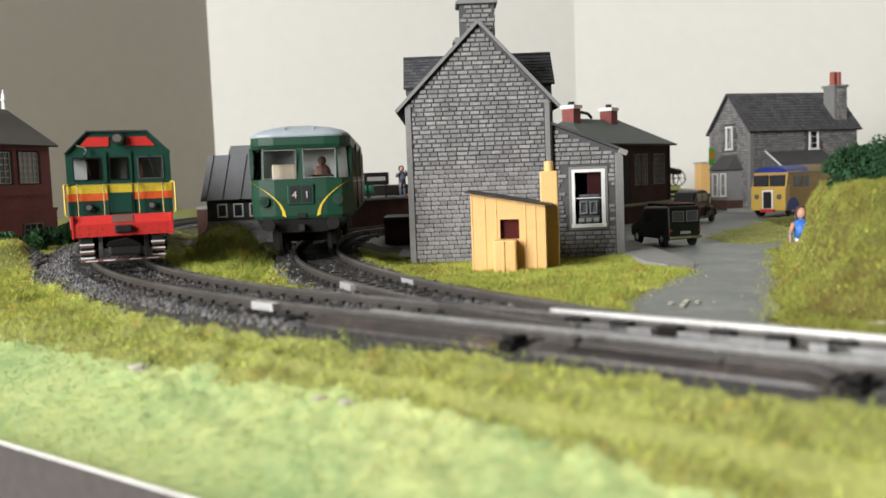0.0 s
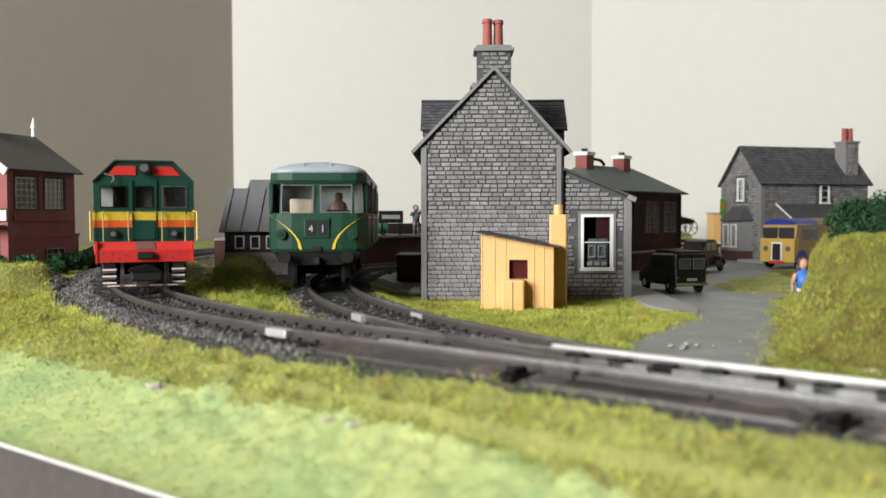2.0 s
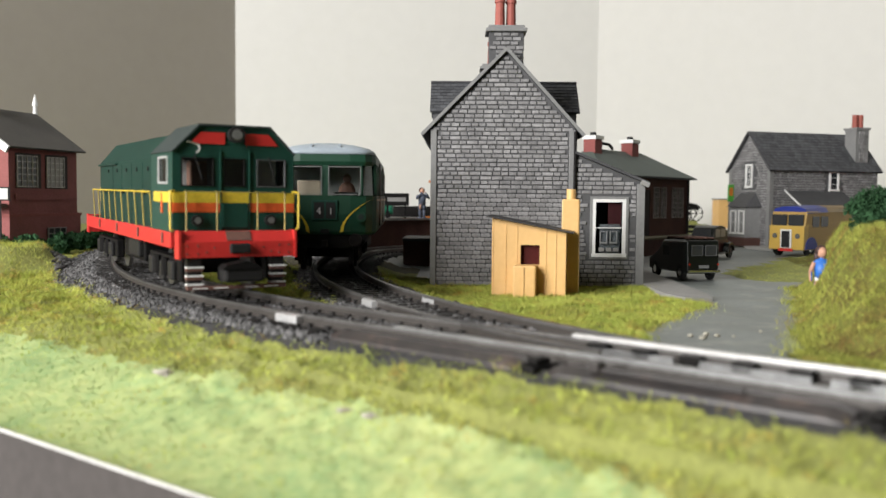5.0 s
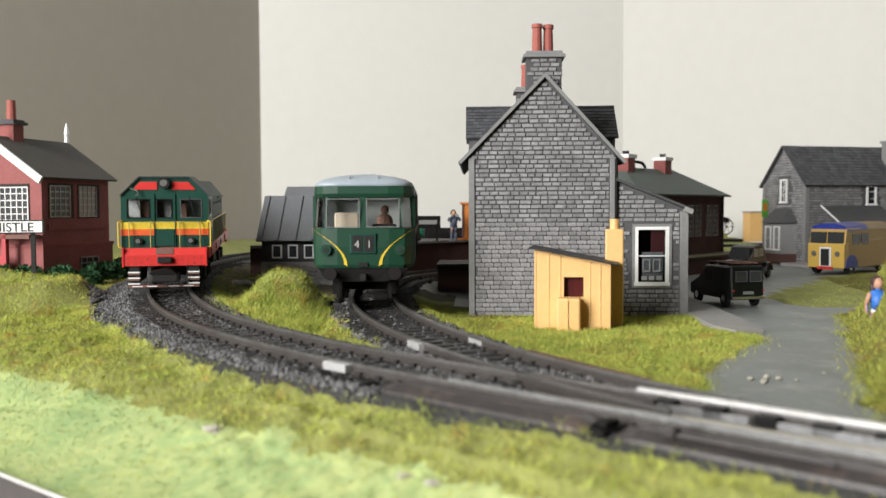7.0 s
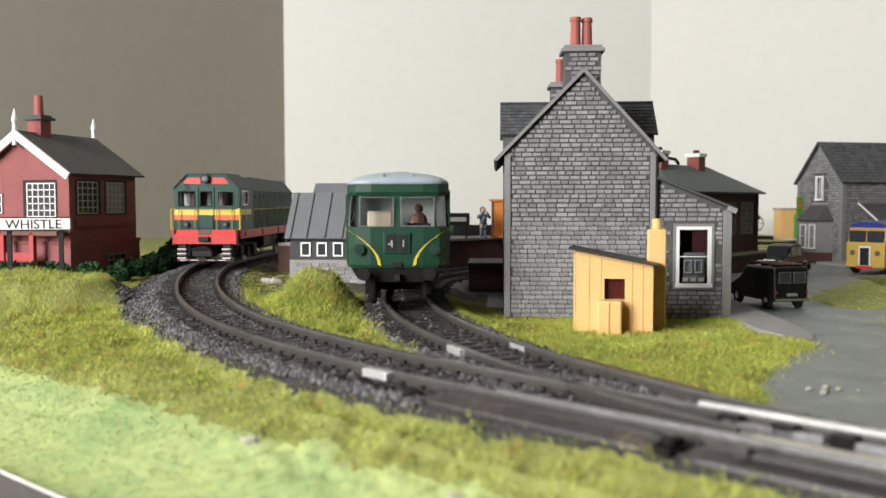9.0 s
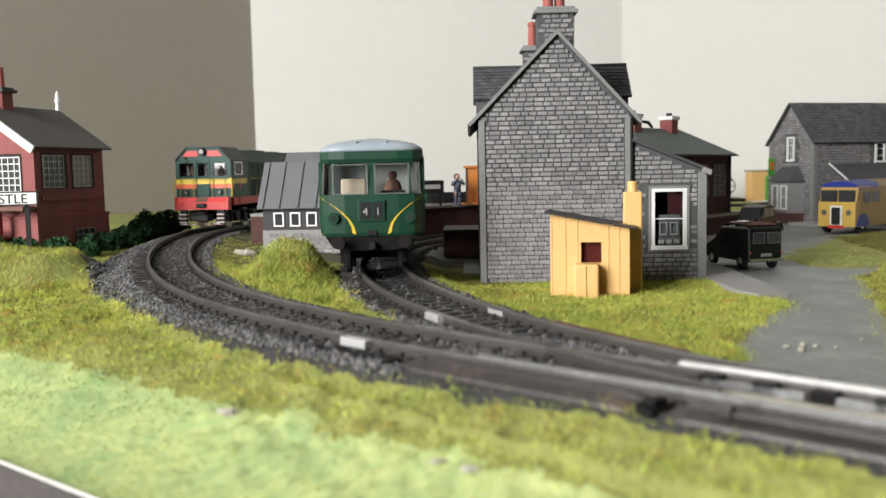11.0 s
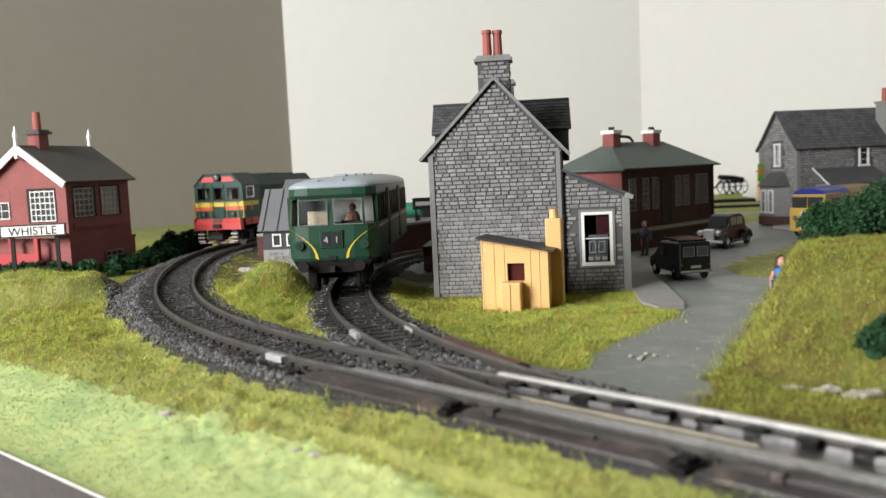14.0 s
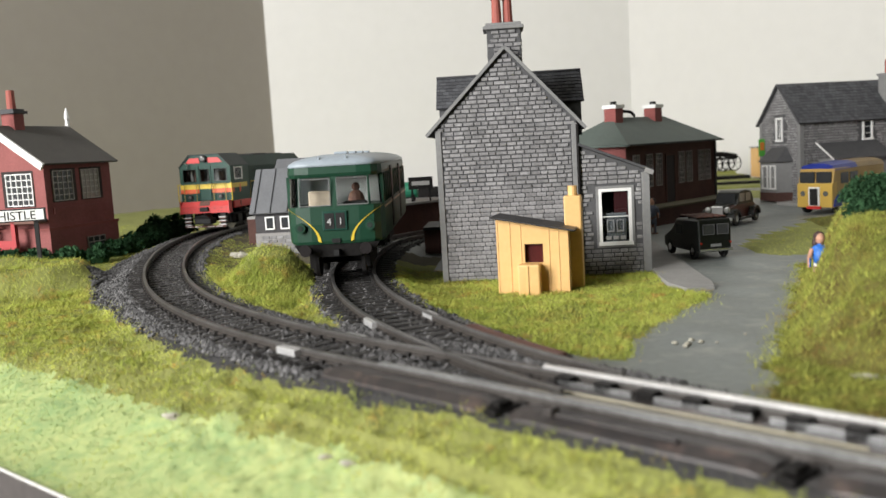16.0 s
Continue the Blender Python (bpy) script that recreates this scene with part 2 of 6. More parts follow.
def prism(bm, pts, axis, a, b, mi=0):
    """A polygon given in the other two axes, drawn out along the axis from a to b."""
    put = {"x": lambda p, s: (s, p[0], p[1]), "y": lambda p, s: (p[0], s, p[1]), "z": lambda p, s: (p[0], p[1], s)}[axis]
    lo, hi = [bm.verts.new(put(p, a)) for p in pts], [bm.verts.new(put(p, b)) for p in pts]
    fs = [bm.faces.new(lo[::-1]), bm.faces.new(hi)]
    for i in range(len(pts)):
        j = (i + 1) % len(pts)
        fs.append(bm.faces.new((lo[i], lo[j], hi[j], hi[i])))
    for f in fs:
        f.material_index = mi
    return bm


def cyl(bm, p, q, r, r2=None, seg=12):
    p, q = Vector(p), Vector(q)
    d = q - p
    m = Matrix.Translation((p + q) / 2) @ d.to_track_quat("Z", "Y").to_matrix().to_4x4()
    bmesh.ops.create_cone(bm, cap_ends=True, segments=seg, radius1=r, radius2=r if r2 is None else r2, depth=d.length, matrix=m)
    return bm


def ball(bm, c, r, sz=(1, 1, 1), u=10, v=7):
    bmesh.ops.create_uvsphere(bm, u_segments=u, v_segments=v, radius=r, matrix=Matrix.Translation(c) @ Matrix.Diagonal((*sz, 1)))
    return bm


def tube(bm, pts, r, seg=5):
    for a, b in zip(pts, pts[1:]):
        cyl(bm, a, b, r, seg=seg)
    return bm


def soup(name, verts, faces, material, parent=None, label="", category="", kind="stuff"):
    me = bpy.data.meshes.new(name)
    me.from_pydata([(x * CM, y * CM, z * CM) for x, y, z in verts], [], faces)
    me.materials.append(material)
    ob = new(name, me)
    if parent:
        ob.parent = parent
    return tagged(ob, label, category, kind=kind)


# ---- tracks: a main curve and a branch ----
CA, RA, PA = (25.81, 51.42), 42.42, 229.5
CB, RB = (34.5, 40.5), 40.0
RAIL = 0.66


def main_line(s):
    """Point and heading (degrees) at s cm along the main line, from its junction with the straight; back along the curve is positive."""
    if s >= 0:
        a = radians(PA) - s / RA
        return CA[0] + RA * math.cos(a), CA[1] + RA * math.sin(a), math.degrees(a) - 90
    a = radians(PA)
    return CA[0] + RA * math.cos(a) + s * math.sin(a), CA[1] + RA * math.sin(a) - s * math.cos(a), PA - 90


B_TURN = 33.0   # where the branch tightens towards the station
B0 = 223.0


def branch(s):
    a = radians(B0) - s / RB
    if s <= B_TURN:
        return CB[0] + RB * math.cos(a), CB[1] + RB * math.sin(a), math.degrees(a) - 90
    s0 = B_TURN
    a0 = radians(B0) - s0 / RB
    px, py = CB[0] + RB * math.cos(a0), CB[1] + RB * math.sin(a0)
    r2 = 12.0
    cx, cy = px - r2 * math.cos(a0), py - r2 * math.sin(a0)
    a2 = a0 - (s - s0) / r2
    return cx + r2 * math.cos(a2), cy + r2 * math.sin(a2), math.degrees(a2) - 90


def lift(x, y):
    """The layout rises gently towards the far bend of the main line."""
    return 0.55 * smooth(27, 50, y) * (1 - smooth(-10, -4, x))


def smooth(a, b, v):
    t = min(1, max(0, (v - a) / (b - a)))
    return t * t * (3 - 2 * t)


def side_a(x, y):
    """Distance from the main line, positive on the side of the board's edge."""
    a = math.atan2(y - CA[1], x - CA[0]) % (2 * math.pi)
    if a <= radians(PA):
        return math.hypot(x - CA[0], y - CA[1]) - RA
    c, s = math.cos(radians(PA)), math.sin(radians(PA))
    return (x - CA[0] - RA * c) * c + (y - CA[1] - RA * s) * s


BPTS = [branch(s * 1.0)[:2] for s in range(-2, 45)]


def side_b(x, y):
    return min(math.hypot(x - a, y - b) for a, b in BPTS)


def edge(x, y):
    """Distance inwards from the board's edge."""
    return 0.593 * x + 0.805 * y - 7.6


def hill(x, y):
    """The grass bank beside the road."""
    foot = 7.35 + 0.37 * (y - 19)
    up = smooth(0, 1.8, x - foot) * (0.25 * smooth(0, 1.0, -side_a(x, y) - 6.2) + 0.75 * smooth(0.6, 4.5, -side_a(x, y) - 6.4)) * (1 - smooth(31, 36, y))
    back = smooth(0, 6, x - 17) * smooth(34, 40, y) * (1 - smooth(47, 54, y))
    return up * (2.5 + 0.05 * (x - foot)) + back * 0.8


def ground_z(x, y):
    a = side_a(x, y)
    b = side_b(x, y) if -6 < x < 36 and y < 75 else 99
    e = edge(x, y)
    z = 0.08 * noise.noise((x * 0.5, y * 0.5, 0)) * smooth(0.3, 2.0, e)
    if e < 5.5:
        z -= 1.1 * (1 - smooth(0, 4.8, e))
    d = min(abs(a), b)
    if d < 3.0:
        z = max(z, 0.38 * (1 - smooth(1.5, 3.0, d)))
    if d > 1.6:
        away = smooth(1.6, 2.7, d)
        if a > 2.2 or x < -5 or hill(x, y) > 0.05:
            z += away * (0.2 * max(0, noise.noise((x * 1.1, y * 1.1, 13))) + 0.09 * noise.noise((x * 2.9, y * 2.9, 17))) * smooth(0, 3.5, e)
        z += hill(x, y)
        z += away * (1.0 + 0.3 * noise.noise((x * 0.6, y * 0.6, 7))) * (1 - smooth(0.62, 1.0, math.hypot((x + 22.0) / 6.2, (y - 36.2) / 3.4)))
        z += away * (1.45 + 0.35 * noise.noise((x * 0.9, y * 0.9, 11))) * math.exp(-((x + 8.6) / 1.35) ** 4 - ((y - 35.0) / 1.8) ** 2) + away * 0.3 * math.exp(-((x + 8.7) / 2.2) ** 2 - ((y - 30) / 4) ** 2)
    return z + lift(x, y)


def inside(x, y, poly):
    hit = False
    for (x0, y0), (x1, y1) in zip(poly, poly[1:] + poly[:1]):
        if (y0 > y) != (y1 > y) and x < (x1 - x0) * (y - y0) / (y1 - y0) + x0:
            hit = not hit
    return hit


LAWN = [(-4.0, 37), (-3.0, 31), (-1.2, 26.5), (1.0, 23.2), (3.0, 20.3), (4.3, 20.0), (4.7, 22.3), (6.1, 25.0), (7.6, 27.2), (8.1, 28.2), (7.1, 29.6), (7.1, 33.5), (7.0, 37)]
ISLAND = [(12.3, 41), (12.3, 38.2), (13.6, 37), (17, 37), (30, 42), (40, 47), (40, 52), (26, 51.5), (18.5, 50.0), (14.5, 45)]


def zone(x, y):
    a = side_a(x, y)
    e = edge(x, y)
    wob = 0.35 * noise.noise((x * 0.9, y * 0.9, 3)) + 0.2 * noise.noise((x * 2.5, y * 2.5, 5))
    if a > 0:
        if a < 2.25 - 0.3 * smooth(-4, 0, x) + wob * (1 - 0.5 * smooth(-4, 0, x)) + 0.9 * smooth(26, 34, y) * (1 - smooth(40, 46, y)):
            return "ballast"
        if e < 3.2 - 1.7 * smooth(0, 6, x) + 1.3 * wob and x > -30:
            return "pale"
        return "grass"
    b = side_b(x, y) if x > -8 else 99
    if -a < 1.75 + wob or b < 1.7 + wob:
        return "ballast"
    if x < -2 and y < 42 and b > 1.7:
        return "grass" if (y < 39) else "earth"
    if inside(x + wob, y + wob, LAWN):
        return "grass"
    if x - 7.35 - 0.37 * (y - 19) > wob and y < 34 and -a > 2.5 + wob and x > 6.4:
        return "hill"
    if hill(x, y) > 0.06 + 0.1 * wob:
        return "hill"
    if inside(x + wob, y + wob, ISLAND):
        return "grass"
    if y > 70 and x > 0:
        return "grass"
    if x < -4:
        return "earth"
    return "road"


# ---- room ----
def wall(name, p, q, z0, z1, t=8.0, hole=None, material="paint_wall"):
    """A wall from p to q in plan, thick to its left; hole: from, to along it, sill and head."""
    p, q = Vector(p), Vector(q)
    d = (q - p).normalized()
    L = (q - p).length
    bm = bmesh.new()
    spans = [(0, L, z0, z1)] if not hole else [(0, hole[0], z0, z1), (hole[1], L, z0, z1), (hole[0], hole[1], z0, hole[2]), (hole[0], hole[1], hole[3], z1)]
    for a, b, c, e in spans:
        box(bm, a, b, 0, t, c, e)
    ob = part(name, bm, M[material])
    ob.matrix_world = Matrix.Translation((p.x * CM, p.y * CM, 0)) @ Matrix.Rotation(math.atan2(d.y, d.x), 4, "Z")
    return tagged(ob, "plain painted room wall behind the layout", "wall", kind="structure")


FLOOR_Z, CEIL_Z = -80.0, 160.0
C1, C2 = (-27.4, 107.4), (17.2, 110.2)
L_END = (C1[0] - 0.52 * 165, C1[1] - 0.854 * 165)
R_END = (C2[0] + 0.805 * 200, C2[1] - 0.593 * 200)
B_END = (L_END[0] + 0.805 * 250, L_END[1] - 0.593 * 250)
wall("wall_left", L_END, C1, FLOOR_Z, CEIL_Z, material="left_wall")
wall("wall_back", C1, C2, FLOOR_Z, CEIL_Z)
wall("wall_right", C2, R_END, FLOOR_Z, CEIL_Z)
wall("wall_side", R_END, B_END, FLOOR_Z, CEIL_Z, material="far_wall")
wall("wall_rear", B_END, L_END, FLOOR_Z, CEIL_Z, hole=(189, 247, 2, 102), material="far_wall")
tagged(part("floor", boxes((-240, 240, -200, 150, FLOOR_Z - 5, FLOOR_Z)), M["carpet"]), "dark grey-brown carpeted floor", "floor", kind="structure")
tagged(part("ceiling", boxes((-240, 240, -200, 150, CEIL_Z, CEIL_Z + 5)), M["ceiling"]), "unseen ceiling, dark grey to cut bounced light", "ceiling", kind="structure")


# ---- baseboard and ground ----
def make_ground():
    xs = np.concatenate([np.arange(-62, -28, 1.0), np.arange(-28, -7, 0.28), np.arange(-7, 12, 0.12), np.arange(12, 22, 0.28), np.arange(22, 62.1, 1.0)])
    es = np.concatenate([np.arange(0, 6, 0.12), np.arange(6, 34, 0.3), np.arange(34, 92, 1.2)])
    verts, keep, idx = [], {}, {}
    for i, x in enumerate(xs):
        for j, e in enumerate(es):
            y = (7.6 + e - 0.593 * x) / 0.805
            idx[i, j] = len(verts)
            verts.append((x, y, ground_z(x, y)))
    faces, mats = [], []
    order = ["earth", "grass", "pale", "ballast", "road", "hill"]
    for i in range(len(xs) - 1):
        for j in range(len(es) - 1):
            q = [idx[i, j], idx[i + 1, j], idx[i + 1, j + 1], idx[i, j + 1]]
            cx, cy = (verts[q[0]][0] + verts[q[2]][0]) / 2, (verts[q[0]][1] + verts[q[2]][1]) / 2
            if cy > 104 or (cx + 27.4) * 0.805 - (cy - 107.4) * 0.593 < 1 or (cx - 17.2) * 0.593 + (cy - 110.2) * 0.805 > -1:
                continue
            faces.append(q)
            mats.append(order.index(zone(cx, cy)))
    me = bpy.data.meshes.new("ground")
    me.from_pydata([(x * CM, y * CM, z * CM) for x, y, z in verts], [], faces)
    for k in ("earth", "grass", "pale", "ballast", "road", "hill_base"):
        me.materials.append(M[k])
    me.polygons.foreach_set("material_index", mats)
    me.polygons.foreach_set("use_smooth", [True] * len(faces))
    tagged(new("ground", me), "scenic ground of grass mat, grey road and ballast", "ground", kind="structure")


make_ground()
bm = bmesh.new()
box(bm, -95, 95, -0.03, 0.0, -1.10, -1.045)
under = part("board_fascia", boxes((-95, 95, -0.02, 1.0, -6.0, -1.11)), M["carpet"])
tagged(under, "dark fascia under the baseboard edge", "fascia", kind="structure")
under.matrix_world = Matrix.Translation((0.593 * 7.6 * CM, 0.805 * 7.6 * CM, 0)) @ Matrix.Rotation(math.atan2(-0.593, 0.805), 4, "Z")
ob = tagged(part("board_edge", bm, M["board_edge"]), "thin white edging strip of the baseboard", "edging", kind="structure")
ob.matrix_world = Matrix.Translation((0.593 * 7.6 * CM, 0.805 * 7.6 * CM, 0)) @ Matrix.Rotation(math.atan2(-0.593, 0.805), 4, "Z")


# ---- rails and sleepers ----
def ribbon(fn, off, s0, s1, step, w, z0, z1, bm=None):
    """A bar of width w along a line, at the side distance off."""
    bm = bm or bmesh.new()
    prev = None
    n = max(2, int((s1 - s0) / step))
    for k in range(n + 1):
        x, y, h = fn(s0 + (s1 - s0) * k / n)
        nx, ny = math.cos(radians(h + 90)), math.sin(radians(h + 90))
        up = lift(x, y)
        ring = [bm.verts.new((x + nx * o, y + ny * o, z + up)) for o, z in ((off - w / 2, z0), (off + w / 2, z0), (off + w / 2, z1), (off - w / 2, z1))]
        if prev:
            for i in range(4):
                bm.faces.new((prev[i], prev[(i + 1) % 4], ring[(i + 1) % 4], ring[i]))
        else:
            bm.faces.new(ring[::-1])
        prev = ring
    bm.faces.new(prev)
    return bm


def track(name, fn, s0, s1, sleepers, label):
    root = empty(name, 0, 0, 0, label=label, category="railway track")
    for off in (-0.825, 0.825):
        bm = ribbon(fn, off, s0, s1, 0.8, 0.20, 0.42, 0.47)
        ribbon(fn, off, s0, s1, 0.8, 0.06, 0.47, 0.60, bm)
        rail = part("rail", bm, M["rail"], root, "weathered brown rail web")
        part("railhead", ribbon(fn, off, s0, s1, 0.8, 0.105, 0.60, RAIL), M["rail_top"], rail, "worn steel running surface")
    me = None
    s = sleepers[0]
    count = 0
    while s < sleepers[1]:
        x, y, h = fn(s)
        if me is None:
            bm = bmesh.new()
            box(bm, -0.14, 0.14, -1.5, 1.5, 0.30, 0.42)
            for o in (-0.825, 0.825):
                for d in (-0.13, 0.13):
                    box(bm, -0.07, 0.07, o + d - 0.05, o + d + 0.05, 0.42, 0.50)
            ob = part("sleeper", bm, M["sleeper"], root)
            me = ob.data
        else:
            ob = new("sleeper", me)
            ob.parent = root
        ob.matrix_local = pose(x * CM, y * CM, lift(x, y) * CM, 0, 0, h + rnd.uniform(-0.6, 0.6))
        s += 0.62
        count += 1
    return root


main_track = track("main_track", main_line, -42, 95, (-30, 78), "curved model railway track with black sleepers on grey ballast")
branch_track = track("branch_track", branch, 3.5, 44, (7.5, 43.5), "branch railway track curving towards the station")


def silver_plate(fn, s, off, label="small silver rail joiner"):
    x, y, h = fn(s)
    bm = boxes((-0.42, 0.42, -0.11, 0.11, 0.44, 0.63), bev=0.02)
    ob = tagged(part("rail_joiner", bm, M["silver"]), label, "rail joiner", "rail joiners")
    nx, ny = math.cos(radians(h + 90)), math.sin(radians(h + 90))
    ob.matrix_world = pose((x + nx * off) * CM, (y + ny * off) * CM, 0.0, 0, 0, h)


def nearest(fn, x, y, lo, hi):
    return min((lo + k * 0.1 for k in range(int((hi - lo) * 10))), key=lambda s: math.hypot(fn(s)[0] - x, fn(s)[1] - y))


silver_plate(main_line, nearest(main_line, -4.0, 20.3, -10, 30), 0.95)
silver_plate(main_line, nearest(main_line, -3.0, 21.0, -10, 30), -0.95)
silver_plate(branch, nearest(branch, -2.2, 23.4, 0, 40), 0.9)
silver_plate(branch, nearest(branch, -0.5, 24.2, 0, 40), -0.9)

# ---- stone work ----
STONE_MESH = {}


def stone_mesh(w, h, d=0.05):
    key = round(w, 2), round(h, 2)
    if key not in STONE_MESH:
        bm = bmesh.new()
        c = 0.025
        prism(bm, [(c, 0), (w - c, 0), (w, c), (w, h - c), (w - c, h), (c, h), (0, h - c), (0, c)], "y", -d, 0.03)
        me = bpy.data.meshes.new("stone")
        bmesh.ops.scale(bm, vec=(CM, CM, CM), verts=bm.verts)
        bmesh.ops.recalc_face_normals(bm, faces=bm.faces)
        bm.to_mesh(me)
        bm.free()
        me.materials.append(M["stone"])
        STONE_MESH[key] = me
    return STONE_MESH[key]


def stone_rows(width, height, ok, rows=0.17, lens=(0.26, 0.31, 0.36, 0.42), joint=0.026, span=None):
    """Places (u, v, w, h) of coursed stones on a wall of that width and height, where ok(u0, u1, v0, v1)."""
    out, v = [], 0.04
    while v + rows < height:
        u = rnd.uniform(-0.25, 0.02)
        while u < width:
            w = rnd.choice(lens)
            if span:
                lo, hi = span(v + rows)
                a, b = max(u, lo), min(u + w, hi)
                if b - a > 0.09 and ok(a, b, v, v + rows - joint):
                    out.append((a, v, b - a, rows - joint))
            elif ok(u, u + w, v, v + rows - joint):
                out.append((u, v, w, rows - joint))
            u += w + joint
        v += rows
    return out


def lay_stones(places, parent, m, limit=0, depth=0.045):
    """m: pose of the wall's face, u along x, v along z, out along -y. The first ones are parts, the others one joined part."""
    for u, v, w, h in places[:limit]:
        ob = new("stone", stone_mesh(w, h))
        ob.parent = parent
        ob.matrix_local = m @ pose(u * CM, 0, v * CM)
    verts, faces = [], []
    for u, v, w, h in places[limit:]:
        k = len(verts)
        d = depth * rnd.uniform(0.6, 1.2)
        c = 0.02
        verts += [(u, 0.02, v), (u + w, 0.02, v), (u + w, 0.02, v + h), (u, 0.02, v + h), (u + c, -d, v + c), (u + w - c, -d, v + c), (u + w - c, -d, v + h - c), (u + c, -d, v + h - c)]
        faces += [(k + 4, k + 5, k + 6, k + 7), (k, k + 1, k + 5, k + 4), (k + 1, k + 2, k + 6, k + 5), (k + 2, k + 3, k + 7, k + 6), (k + 3, k, k + 4, k + 7)]
    if faces:
        ob = soup("stonework", verts, faces, M["stone_many"], parent)
        ob.matrix_local = m


def slates(parent, m, length, slope, rows=0.32, w=0.28, name="slating"):
    """Slate courses on a pitch: u along x, up the pitch along y, out along z."""
    verts, faces = [], []
    n = int(slope / rows)
    for r in range(n + 1):
        v0 = r * rows
        v1 = min(slope, v0 + rows * 1.25)
        u = -0.14 * (r % 2)
        while u < length:
            a, b = max(0, u + 0.012), min(length, u + w - 0.012)
            if b > a and v1 > v0 + 0.02:
                k = len(verts)
                z0, z1 = 0.05 + rnd.uniform(0, 0.012), 0.015
                verts += [(a, v0, z0), (b, v0, z0), (b, v1, z1), (a, v1, z1), (a, v0, 0), (b, v0, 0)]
                faces += [(k, k + 1, k + 2, k + 3), (k + 4, k + 5, k + 1, k)]
            u += w
    ob = soup(name, verts, faces, M["slate"], parent)
    ob.matrix_local = m


def sash_window(parent, x, z, w, h, bars=(1, 1), y=0.0, frame=0.1, name="window", label="white-framed sash window", blind=None, depth=0.12):
    """A window in a wall that faces -y in the parent's space."""
    bm = boxes((x, x + frame, y - 0.05, y + depth, z, z + h), (x + w - frame, x + w, y - 0.05, y + depth, z, z + h), (x + frame, x + w - frame, y - 0.05, y + depth, z + h - frame, z + h), (x - 0.03, x + w + 0.03, y - 0.1, y + depth, z - 0.02, z + frame))
    win = part(name, bm, M["white"], parent, label)
    nx, nz = bars
    t = 0.035
    for i in range(1, nx + 1):
        xx = x + w * i / (nx + 1)
        part("glazing_bar", boxes((xx - t / 2, xx + t / 2, y, y + 0.04, z + frame, z + h - frame)), M["white"], win)
    for i in range(1, nz + 1):
        zz = z + h * i / (nz + 1)
        part("glazing_bar", boxes((x + frame, x + w - frame, y + 0.002, y + 0.042, zz - t / 2, zz + t / 2)), M["white"], win)
    p = part("pane", boxes((x + frame, x + w - frame, y + 0.05, y + 0.06, z + frame, z + h - frame)), M["pane"], win)
    p.visible_shadow = False
    return win


